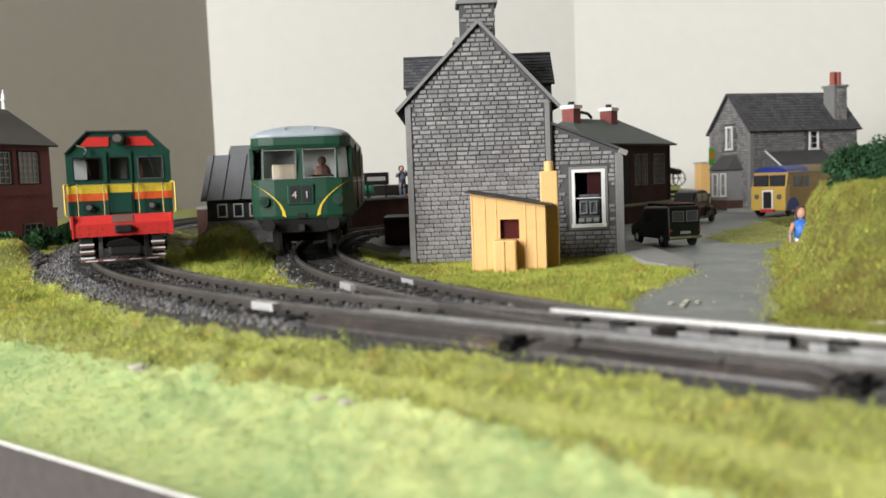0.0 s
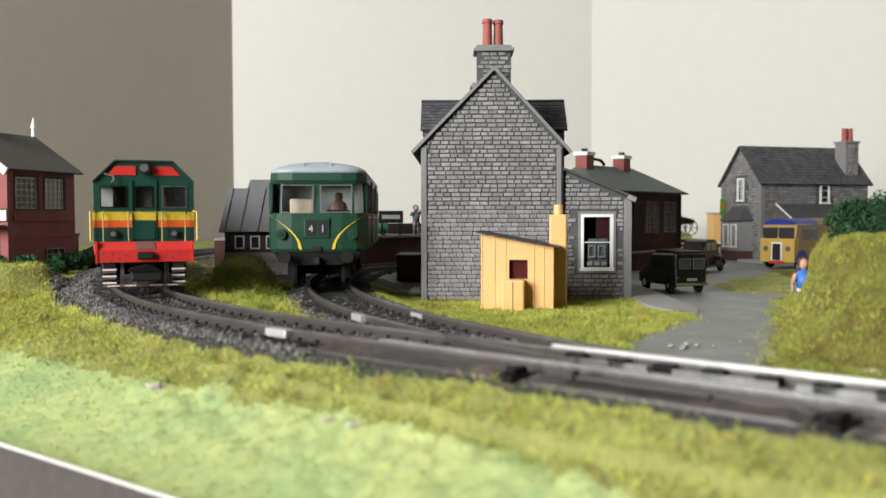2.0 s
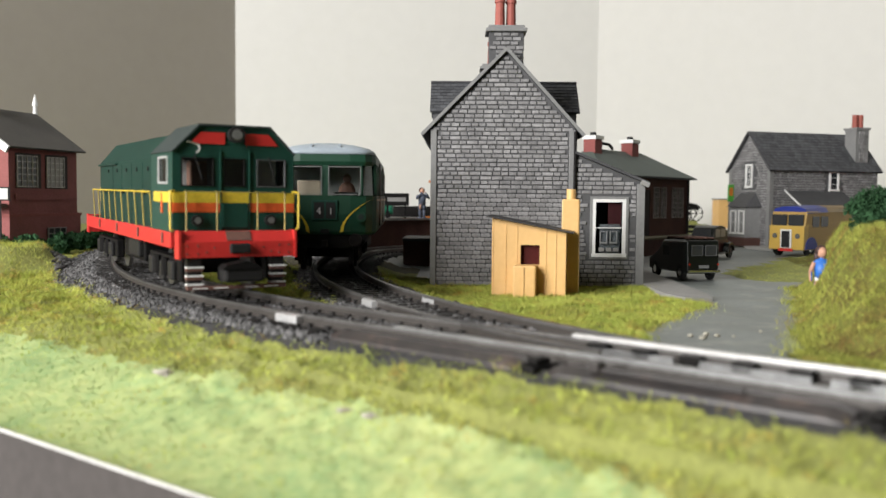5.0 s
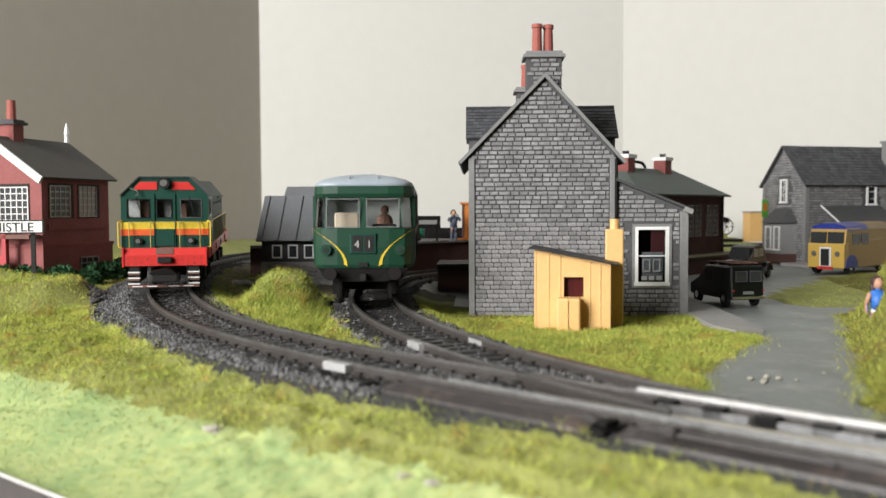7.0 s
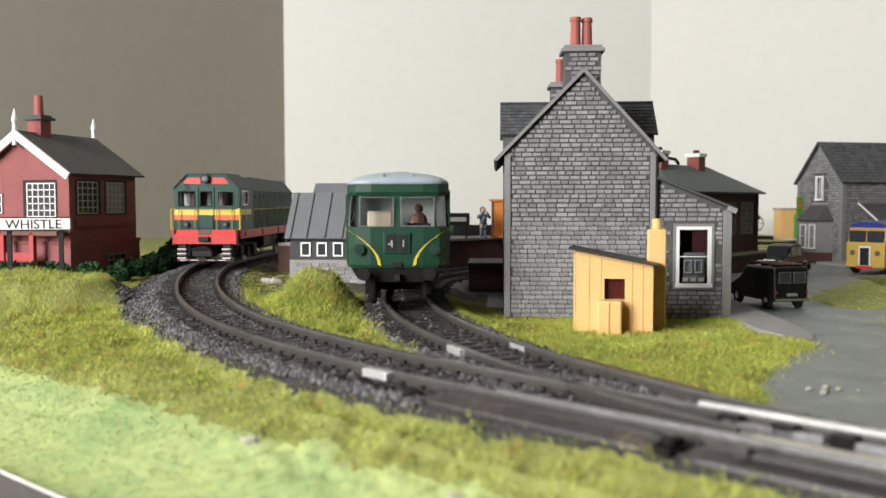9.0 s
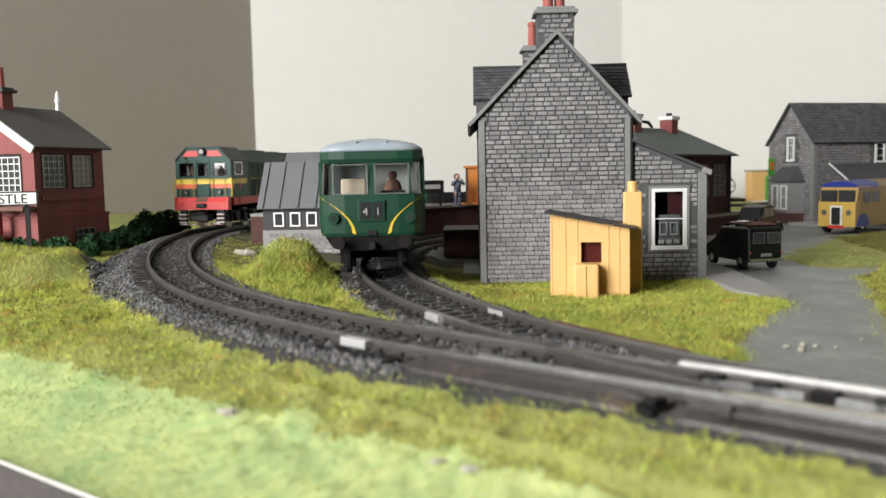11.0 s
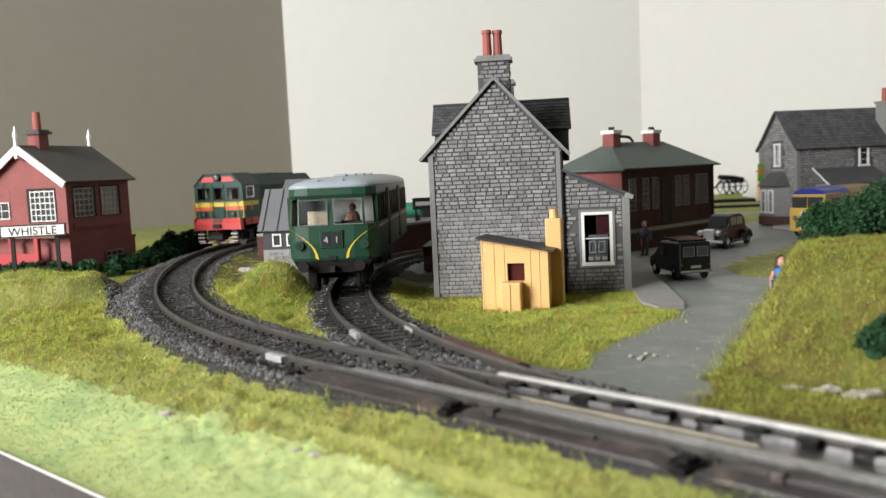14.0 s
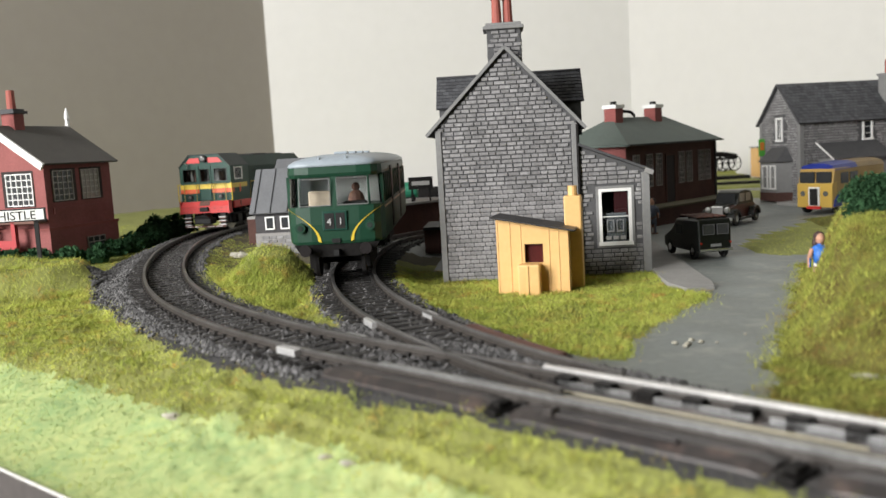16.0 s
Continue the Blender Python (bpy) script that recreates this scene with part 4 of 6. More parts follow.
def locomotive():
    W, TOP, SH = 1.80, 5.05, 4.22
    root = empty("locomotive", 0, 0, RAIL, 0, "dark green shunting locomotive with red beam, red and yellow stripes", "locomotive")
    g = M["green_dark"]
    # footplate sides, and beams with a sloping upper face
    for sx in (-1, 1):
        part("footplate_side", boxes((*sorted((sx * (W - 0.12), sx * W)), 0.62, LOCO_L - 0.45, 1.30, 1.80), bev=0.02), M["red"], root, "red footplate side")
        for y in (1.4, 4.6, 8.0, 11.4):
            part("lifting_eye", boxes((*sorted((sx * W, sx * (W + 0.05))), y, y + 0.1, 1.42, 1.74), bev=0.015), M["rust"], root)
    part("footplate", boxes((-W + 0.12, W - 0.12, 0.38, LOCO_L - 0.45, 1.58, 1.79)), M["under"], root)
    for y0, d in ((0.0, 1), (LOCO_L, -1)):
        beam = part("buffer_beam", prism(bmesh.new(), [(y0, 1.04), (y0 + d * 0.38, 1.04), (y0 + d * 0.38, 1.84), (y0 + d * 0.16, 1.84), (y0, 1.52)], "x", -W + 0.10, W - 0.10), M["red"], root, "bright red buffer beam with sloping top")
        for sx in (-1, 1):
            for x, z in ((0.72, 1.34), (0.95, 1.2), (1.2, 1.40), (1.2, 1.16), (1.5, 1.40), (1.5, 1.16)):
                part("rivet", cyl(bmesh.new(), (sx * x, y0 - d * 0.02, z), (sx * x, y0 + d * 0.02, z), 0.03, seg=6), M["rust"], beam)
            part("beam_bracket", boxes((*sorted((sx * (W - 0.13), sx * (W - 0.06))), *sorted((y0 - d * 0.03, y0 + d * 0.4)), 1.0, 1.86)), M["red"], beam)
    part("beam_patch", prism(bmesh.new(), [(-0.01, 1.56), (0.0, 1.55), (0.15, 1.83), (0.14, 1.84)], "x", -0.36, 0.36), M["rust"], root, "worn grey patch on the beam")
    # cab: a chamfered outline with three windows in its front
    out = [(-W, 1.80), (W, 1.80), (W, SH), (1.02, TOP), (-1.02, TOP), (-W, SH)]
    wins = [(-1.56, -0.62), (-0.34, 0.30), (0.64, 1.54)]
    wz0, wz1 = 3.20, 4.08
    f0, f1 = 0.38, 0.50
    front = bmesh.new()
    cols = [-W, wins[0][0], wins[0][1], wins[1][0], wins[1][1], wins[2][0], wins[2][1], W]
    prism(front, [(-W, 1.80), (W, 1.80), (W, wz0)] + [(x, wz0) for x in cols[6:0:-1]] + [(-W, wz0)], "y", f0, f1)
    for a, b in zip(cols[0::2], cols[1::2]):
        prism(front, [(a, wz0), (b, wz0), (b, wz1), (a, wz1)], "y", f0, f1)
    prism(front, [(x, wz1) for x in cols] + [(W, SH), (1.02, TOP), (-1.02, TOP), (-W, SH)], "y", f0, f1)
    bmesh.ops.remove_doubles(front, verts=front.verts, dist=0.001)
    part("cab_front", front, g, root, "green cab front with three windows")
    for k, (x0, x1) in enumerate(wins):
        p = part("cab_window", boxes((x0, x1, f0 + 0.05, f0 + 0.07, wz0, wz1)), M["clear"], root, "cab window")
        p.visible_shadow = False
        t = 0.035
        part("window_rim", boxes((x0, x0 + t, f0 - 0.025, f0 + 0.05, wz0, wz1), (x1 - t, x1, f0 - 0.025, f0 + 0.05, wz0, wz1), (x0 + t, x1 - t, f0 - 0.025, f0 + 0.05, wz0, wz0 + t), (x0 + t, x1 - t, f0 - 0.025, f0 + 0.05, wz1 - t, wz1)), M["under"] if k != 2 else M["mortar"], p)
        if k != 1:
            part("wiper", tube(bmesh.new(), [((x0 + x1) / 2 - 0.1, f0 - 0.03, wz1 + 0.08), ((x0 + x1) / 2 + 0.12, f0 - 0.04, wz0 + 0.22)], 0.018), M["black"], p)
    part("cab_rear", prism(bmesh.new(), out, "y", 2.75, 2.85), g, root)
    # added pale panel stands for the bright room reflected in the panes
    part("cab_lining", boxes((-W + 0.14, W - 0.14, 1.5, 1.55, 1.85, 4.1)), M["pale_backing"], root, "pale grey panel added for the reflections in the cab windows")
    part("cab_cabinet", boxes((-1.12, -0.62, 1.0, 1.45, 1.85, 4.0), (0.62, 0.86, 1.0, 1.45, 1.85, 3.9), bev=0.04), M["brownseat"], root, "brown cab cabinet")
    for sx in (-1, 1):
        xa, xb = sorted((sx * W, sx * (W - 0.1)))
        part("cab_side", boxes((xa, xb, f1, 2.75, 1.80, 3.26), (xa, xb, f1, 0.85, 3.26, SH), (xa, xb, 1.95, 2.75, 3.26, SH), (xa, xb, 0.85, 1.95, 4.12, SH)), g, root)
        sw = part("side_window", boxes((xa + 0.03, xb - 0.03, 0.85, 1.95, 3.26, 4.12)), M["clear"], root, "cab side window")
        sw.visible_shadow = False
        xo = sx * W
        a, b = sorted((xo - sx * 0.01, xo + sx * 0.03))
        part("side_window_rim", boxes((a, b, 0.85, 0.92, 3.26, 4.12), (a, b, 1.88, 1.95, 3.26, 4.12), (a, b, 0.92, 1.88, 3.26, 3.33), (a, b, 0.92, 1.88, 4.05, 4.12)), M["silver"], sw, "silver rim")
        part("side_stripe", boxes((*sorted((xo, xo + sx * 0.025)), f0, 2.5, 2.70, 3.02)), M["yellow"], root, "yellow stripe along the cab side")
        part("side_flash", boxes((*sorted((xo, xo + sx * 0.030)), f0, 0.72, 2.40, 2.70)), M["orange"], root, "orange-red flash at the cab corner")
        part("side_flash", boxes((*sorted((xo, xo + sx * 0.032)), 1.45, 1.6, 2.36, 2.98)), M["orange"], root)
        part("cab_step_rail", tube(bmesh.new(), [(sx * (W + 0.02), f0 - 0.14, 1.86), (sx * (W + 0.10), f0 - 0.14, 1.9), (sx * (W + 0.10), f0 - 0.14, 3.04), (sx * (W - 0.05), f0 - 0.02, 3.06)], 0.035), M["yellow"], root, "yellow corner handrail")
    part("cab_roof", prism(bmesh.new(), [(W, SH + 0.002), (1.02, TOP + 0.002), (-1.02, TOP + 0.002), (-W, SH + 0.002), (-W - 0.04, SH + 0.02), (-1.04, TOP + 0.06), (1.04, TOP + 0.06), (W + 0.04, SH + 0.02)], "y", f0 - 0.08, 2.85), M["loco_roof"], root, "dark grey-green roof sheet")
    # stripes across the front, a door and its lines
    part("stripe_yellow", boxes((-W, W, f0 - 0.02, f0, 2.70, 3.02)), M["yellow"], root, "yellow stripe")
    for a, b in ((-W, -0.42), (0.40, W)):
        part("stripe_red", boxes((a, b, f0 - 0.018, f0, 2.41, 2.70)), M["orange"], root, "orange-red stripe")
    for sx in (-1, 1):
        part("brow_panel", prism(bmesh.new(), [(sx * 1.30, 4.50), (sx * 0.30, 4.50), (sx * 0.30, 4.86), (sx * 1.00, 4.86)], "y", f0 - 0.03, f0), M["red"], root, "red panel beside the headlamp")
    part("nose_door", boxes((-0.40, 0.38, f0 - 0.05, f0, 1.92, 2.69), bev=0.015), g, root)
    for x in (-0.45, 0.41):
        part("door_edge", boxes((x, x + 0.03, f0 - 0.045, f0, 1.85, 4.3)), g, root)
    hl = part("headlamp", cyl(bmesh.new(), (0, f0 - 0.22, 4.80), (0, f0, 4.80), 0.24, seg=20), M["black"], root, "round roof headlamp")
    part("headlamp_glass", cyl(bmesh.new(), (0, f0 - 0.235, 4.80), (0, f0 - 0.2, 4.80), 0.15, 0.17, seg=16), M["lens"], hl)
    for x in (-1.12, 1.05):
        ml = part("marker_lamp", cyl(bmesh.new(), (x, f0 - 0.12, 2.16), (x, f0, 2.16), 0.17, seg=14), M["black"], root)
        part("marker_glass", cyl(bmesh.new(), (x, f0 - 0.14, 2.16), (x, f0 - 0.11, 2.16), 0.10, seg=12), M["lens"], ml)
    for x in (-1.46, -0.58, 0.62, 1.46):
        part("handrail", tube(bmesh.new(), [(x, f0 - 0.16, 1.80), (x, f0 - 0.16, 3.0), (x, f0, 3.05)], 0.024), M["rail_gold"], root, "thin dull yellow handrail")
    part("cross_rail", tube(bmesh.new(), [(-1.46, f0 - 0.16, 3.03), (1.46, f0 - 0.16, 3.03)], 0.018), M["rail_gold"], root)
    part("horn", tube(bmesh.new(), [(-1.40, f0 - 0.05, 4.56), (-1.10, f0 - 0.14, 4.46), (-1.06, f0 - 0.16, 4.32), (-1.16, f0 - 0.16, 4.2)], 0.03), M["steel"], root, "small silver horn")
    # engine hood, almost as wide as the cab
    hw, E = 1.66, LOCO_L - 2.9
    part("hood", prism(bmesh.new(), [(-hw, 1.79), (hw, 1.79), (hw, 4.12), (hw - 0.62, 4.92), (-hw + 0.62, 4.92), (-hw, 4.12)], "y", 2.85, E), M["hood_green_shaded"], root, "long green engine hood")
    for sx in (-1, 1):
        for y in (3.0, 4.62, 6.24, 7.86, 9.48):
            a, b = sorted((sx * hw, sx * (hw + 0.02)))
            d = part("hood_door", boxes((a, b, y, y + 1.56, 1.9, 4.0), bev=0.008), M["hood_green_shaded"], root)
            part("door_latch", boxes((*sorted((sx * (hw + 0.015), sx * (hw + 0.07))), y + 1.2, y + 1.34, 2.9, 3.02), bev=0.02), M["black"], d)
            part("door_hinge", boxes((*sorted((sx * (hw + 0.015), sx * (hw + 0.06))), y + 0.7, y + 0.78, 3.7, 3.84)), M["black"], d)
        part("rain_strip", boxes((*sorted((sx * hw, sx * (hw + 0.09))), 8.6, E, 4.0, 4.06)), M["hood_green_shaded"], root)
        # walkway railing
        xr = sx * (W - 0.04)
        ys = [2.95 + k * 1.1 for k in range(10)]
        for y in ys:
            part("rail_stanchion", tube(bmesh.new(), [(xr, y, 1.74), (xr + sx * 0.04, y + 0.12, 3.0)], 0.026), M["rail_gold"], root)
        part("walkway_handrail", cyl(bmesh.new(), (xr + sx * 0.04, ys[0] + 0.12, 3.0), (xr + sx * 0.04, ys[-1] + 0.12, 3.0), 0.03, seg=5), M["yellow"], root, "yellow walkway handrail")
    for y0, y1, w, z in ((6.0, 8.0, 0.7, 5.03), (9.5, 11.0, 0.5, 5.0), (4.0, 4.6, 0.2, 5.1)):
        part("roof_grille", boxes((-w, w, y0, y1, 4.91, z), bev=0.03), M["black"], root, "dark roof grille")
    part("hood_end_panel", boxes((-hw, hw, E, E + 0.04, 2.5, 3.1)), M["yellow"], root)
    part("rear_brow", boxes((-0.9, 0.9, E, E + 0.04, 4.5, 4.8)), M["red"], root)
    # under parts
    part("drawgear", boxes((-0.30, 0.30, -0.16, 0.0, 1.16, 1.46), bev=0.05), M["black"], root)
    cp = part("coupler", boxes((-0.55, 0.60, -0.42, 0.4, 0.30, 0.72), bev=0.09), M["black"], root, "chunky black automatic coupler")
    part("coupler_knuckle", prism(bmesh.new(), [(-0.62, 0.70), (0.55, 0.70), (0.35, 0.86), (0.10, 0.96), (-0.18, 0.90), (-0.5, 0.84)], "y", -0.46, 0.1), M["under"], cp)
    for x in (-1.27, 1.18):
        st = part("step_unit", boxes((x - 0.20, x + 0.20, 0.10, 0.34, 0.10, 1.04)), M["black"], root)
        for z in (0.20, 0.46, 0.72):
            part("step_edge", boxes((x - 0.24, x + 0.24, 0.0, 0.2, z, z + 0.05)), M["white"], st, "white step edge")
            part("step_red", boxes((x - 0.235, x + 0.235, 0.015, 0.19, z - 0.09, z)), M["rust"], st)
    gb = part("guard_bar", boxes((-1.5, 1.42, -0.02, 0.10, 0.05, 0.17), bev=0.02), M["rust"], root, "red and white guard bar")
    for x in (-1.35, -0.75, 0.15, 0.75):
        part("guard_stripe", boxes((x, x + 0.42, -0.03, 0.0, 0.09, 0.125)), M["white"], gb, "white stripe")
    part("tank", boxes((-1.45, 1.45, 5.4, 8.6, 0.45, 1.30), bev=0.06), M["under"], root)
    for yb in (2.9, LOCO_L - 2.9):
        bogie = part("bogie", boxes((-1.42, -1.12, yb - 1.9, yb + 1.9, 0.42, 1.12), (1.12, 1.42, yb - 1.9, yb + 1.9, 0.42, 1.12), (-1.12, 1.12, yb - 0.3, yb + 0.3, 0.5, 1.3), bev=0.05), M["under"], root)
        for dy in (-1.2, 1.2):
            for sx in (-1, 1):
                part("wheel", cyl(bmesh.new(), (sx * 0.76, yb + dy, 0.6), (sx * 0.90, yb + dy, 0.6), 0.6, seg=24), M["steel"], bogie, "steel wheel")
                part("axle_box", boxes((*sorted((sx * 1.38, sx * 1.56)), yb + dy - 0.3, yb + dy + 0.3, 0.42, 1.0), bev=0.06), M["black"], bogie)
                part("spring", cyl(bmesh.new(), (sx * 1.5, yb + dy * 0.4, 0.5), (sx * 1.5, yb + dy * 0.4, 1.05), 0.13, seg=8), M["under"], bogie)
        for sx in (-1, 1):
            part("brake_block", boxes((*sorted((sx * 1.40, sx * 1.52)), yb - 0.25, yb + 0.25, 0.3, 0.9), bev=0.04), M["black"], bogie)
    for sx in (-1, 1):
        part("battery_box", boxes((*sorted((sx * 1.1, sx * 1.62)), 5.5, 7.1, 0.62, 1.28), bev=0.05), M["black"], root)
    stretch(root, 0.93, 1.0, 0.91)
    raise_body(root, 0.20, 0.957)
    return root


loco = locomotive()
# distance of the front along the main line, in centimetres, by the second
RUN = [(0.0, 13.9), (1.7, 13.9), (2.1, 13.6), (2.5, 12.8), (3.0, 10.4), (3.5, 7.9), (4.0, 6.0), (4.4, 5.0), (4.7, 5.0), (5.2, 7.2), (5.8, 11.8), (6.3, 15.4), (6.5, 16.8), (7.0, 19.5), (7.5, 22.0), (8.0, 24.5), (8.5, 27.0), (9.2, 30.4), (9.8, 33.2), (10.3, 35.1), (10.7, 35.7), (16.0, 35.7)]


def motions():
    rows = []
    for t, s in RUN:
        a, b = main_line(s + PIVOT), main_line(s + LOCO_L - PIVOT)
        ang = math.atan2(b[1] - a[1], b[0] - a[0])
        x, y = a[0] - PIVOT * math.cos(ang), a[1] - PIVOT * math.sin(ang)
        za, zb = lift(*a[:2]), lift(*b[:2])
        climb = math.degrees(math.atan2(zb - za, LOCO_L - 2 * PIVOT))
        rows.append((t, pose(x * CM, y * CM, (RAIL + za - (zb - za) * PIVOT / (LOCO_L - 2 * PIVOT)) * CM, climb, 0, math.degrees(ang) - 90)))
    walk(loco, rows)


# ---- signal box ----
def gable_box(root, hw, L, eave, ridge, wall_mat, name="wall"):
    return part(name, prism(bmesh.new(), [(-hw, 0), (hw, 0), (hw, eave), (0, ridge), (-hw, eave)], "y", 0, L), wall_mat, root)


def pitch(parent, hw, L, eave, ridge, over, material, label, y0=-0.3, t=0.1, end=None):
    ang = math.atan2(ridge - eave, hw)
    for sx in (-1, 1):
        S = math.hypot(hw, ridge - eave) + over
        bm = boxes((0, S, y0, (L + 0.3) if end is None else end, 0.0, t))
        r = part("roof_pitch", bm, material, parent, label)
        m = pose(0, 0, ridge * CM, 0, math.degrees(ang), 0)
        r.matrix_local = m if sx > 0 else Matrix.Diagonal((-1, 1, 1, 1)) @ m
        if sx < 0:
            r.data.transform(Matrix.Diagonal((1, 1, 1, 1)))


def many_pane(parent, x0, x1, z0, z1, y, nx, nz, facing="y", white="white", label="white many-paned window"):
    """A window with glazing bars in a wall facing -y, or facing +x when facing is x (then x is the run along y)."""
    t = 0.05
    def b(u0, u1, a, c, e0, e1):
        return (u0, u1, y - e1, y - e0, a, c) if facing == "y" else (y + e0, y + e1, u0, u1, a, c)
    fr = boxes(b(x0, x0 + t, z0, z1, 0, 0.07), b(x1 - t, x1, z0, z1, 0, 0.07), b(x0 + t, x1 - t, z0, z0 + t, 0, 0.07), b(x0 + t, x1 - t, z1 - t, z1, 0, 0.07))
    w = part("window", fr, M[white], parent, label)
    for i in range(1, nx):
        u = x0 + (x1 - x0) * i / nx
        part("glazing_bar", boxes(b(u - 0.022, u + 0.022, z0 + t, z1 - t, 0.02, 0.06)), M[white], w)
    for i in range(1, nz):
        v = z0 + (z1 - z0) * i / nz
        part("glazing_bar", boxes(b(x0 + t, x1 - t, v - 0.022, v + 0.022, 0.018, 0.056)), M[white], w)
    part("pane", boxes(b(x0 + t, x1 - t, z0 + t, z1 - t, 0.004, 0.016)), M["dark_pane"], w)
    return w


M["dark_pane"] = mat("dark_window_pane", (0.035, 0.04, 0.045), (0.05, 0.05, 0.05), 0.12, bump=0)
M["bar_grey"] = mat("grey_window_bars", (0.34, 0.31, 0.29), None, 0.6, bump=0)
# white bars dimmed in colour for the box's shaded side
M["dull_white"] = mat("shaded_white_bars", (0.55, 0.53, 0.5), None, 0.6, bump=0)
M["pale_pane"] = mat("curtained_pane", (0.33, 0.31, 0.29), None, 0.3, bump=0)
M["box_side"] = mat("signal_box_brick", (0.27, 0.085, 0.08), (0.20, 0.062, 0.056), 0.8, grain=900, stain=70, bump=0.4)


def signal_box():
    root = empty("signal_box", -25.05, 43.3, 0, -14.7, "red brick signal box with felt roof and white barge boards", "signal box")
    hw, L, E, R = 2.85, 5.0, 5.9, 7.8
    gable_box(root, hw, L, E, R, M["box_side"])
    part("plinth", boxes((-hw - 0.12, hw + 0.12, -0.12, L + 0.12, 0, 2.3)), M["box_side"], root, "thicker brick lower storey")
    part("string_course", boxes((-hw - 0.17, hw + 0.17, -0.17, L + 0.17, 2.3, 2.45)), M["brick_red"], root)
    pitch(root, hw, L, E, R, 0.4, M["roof_box"], "dark felt roof pitch")
    ang = math.atan2(R - E, hw)
    for sx in (-1, 1):
        b = part("barge_board", boxes((0, math.hypot(hw, R - E) + 0.42, -0.42, -0.3, -0.28, 0.1)), M["white"], root, "white barge board")
        m = pose(0, 0, R * CM, 0, math.degrees(ang), 0)
        b.matrix_local = m if sx > 0 else Matrix.Diagonal((-1, 1, 1, 1)) @ m
    for y in (-0.36, L + 0.25):
        bm = cyl(bmesh.new(), (0, y, R + 0.05), (0, y, R + 0.45), 0.13, 0.10, 8)
        ball(bm, (0, y, R + 0.52), 0.13)
        cyl(bm, (0, y, R + 0.55), (0, y, R + 1.15), 0.16, 0.02, 8)
        if y < 0:
            cyl(bm, (0, y, R - 0.65), (0, y, R), 0.12, 0.14, 8)
        part("finial", bm, M["white"], root, "white pointed finial")
    st = part("chimney", boxes((-0.42, 0.42, 0.9, 1.6, R - 0.4, R + 0.7)), M["brick_red"], root, "red brick chimney with slate cap")
    part("chimney_cap", boxes((-0.58, 0.58, 0.75, 1.75, R + 0.7, R + 0.84), (-0.46, 0.46, 0.86, 1.64, R + 0.84, R + 0.95)), M["slate_roof"], st)
    part("chimney_pot", cyl(bmesh.new(), (0, 1.25, R + 0.93), (0, 1.25, R + 1.95), 0.24, 0.21), M["terracotta"], st)
    # windows of the side: flat dark plates painted as the shade of recesses
    for y0, y1, pale in ((0.5, 1.95, 0), (2.6, 3.95, 1)):
        part("reveal", boxes((hw - 0.02, hw + 0.012, y0 - 0.05, y1 + 0.3, 3.72, 5.48)), M["dark"], root, "flat dark plate for the shade in the recess")
        w = many_pane(root, y0, y1, 3.78, 5.38, hw + 0.012, 4, 5, "x", white="dull_white")
        if pale:
            part("blind", boxes((hw + 0.03, hw + 0.04, y0 + 0.08, y1 - 0.08, 3.84, 5.32)), M["pale_pane"], w, "drawn pale blind")
    part("sill_band", boxes((hw, hw + 0.1, 0.4, 4.7, 3.15, 3.45)), M["box_side"], root)
    w = many_pane(root, 2.5, 3.9, 0.75, 1.7, hw + 0.13, 3, 3, "x", white="bar_grey", label="small arched cellar window")
    # front
    for x0, x1, nx, nz in ((-2.4, -1.2, 2, 2), (0.35, 2.1, 5, 5)):
        # near-black plate as recess shade round the wide window, brick round the other
        part("reveal", boxes((x0 - 0.28, x1 + 0.05, -0.012, 0.02, 3.55, 5.45)), M["dark"] if nx > 2 else M["box_side"], root)
        many_pane(root, x0, x1, 3.62 if nx > 2 else 3.8, 5.3 if nx > 2 else 4.75, -0.012, nx, nz)
    part("balcony", boxes((-2.85, 2.85, -0.9, -0.1, 2.75, 2.95)), M["rust"], root, "red timber landing")
    for x in (-2.9, -0.6, 1.2):
        part("landing_post", boxes((x, x + 0.25, -0.9, -0.68, 0, 3.3)), M["box_paint"], root, "bright red post")
    part("landing_rail", boxes((-3.0, 1.4, -0.92, -0.72, 3.0, 3.25)), M["box_paint"], root)
    part("landing_skirt", boxes((-3.0, 1.4, -0.8, -0.7, 1.1, 1.9)), M["box_paint"], root, "bright red boarding")
    # flat plate in place of an unlit cellar opening
    part("cellar_opening", boxes((-0.3, 1.1, -0.15, -0.13, 0, 1.1)), M["dark"], root)


signal_box()


def whistle_board():
    root = empty("whistle_board", -21.35, 37.55, 0, 12, "white name board reading WHISTLE on black posts", "sign")
    bd = part("board", boxes((-1.55, 1.55, -0.06, 0.06, 3.12, 3.72)), M["black"], root, "black-framed board")
    part("face", boxes((-1.48, 1.48, -0.075, -0.055, 3.18, 3.66)), M["white"], bd, "white face")
    cu = bpy.data.curves.new("lettering", "FONT")
    cu.body, cu.size, cu.extrude, cu.align_x = "WHISTLE", 0.56 * CM, 0.008 * CM, "CENTER"
    cu.materials.append(M["black"])
    tx = new("lettering", cu)
    tx.parent = bd
    tx.matrix_local = pose(0, -0.08 * CM, 3.22 * CM, 90, 0, 0)
    for x in (-1.05, 1.05):
        part("post", boxes((x - 0.09, x + 0.09, 0.06, 0.2, 0, 3.6)), M["black"], root)


whistle_board()


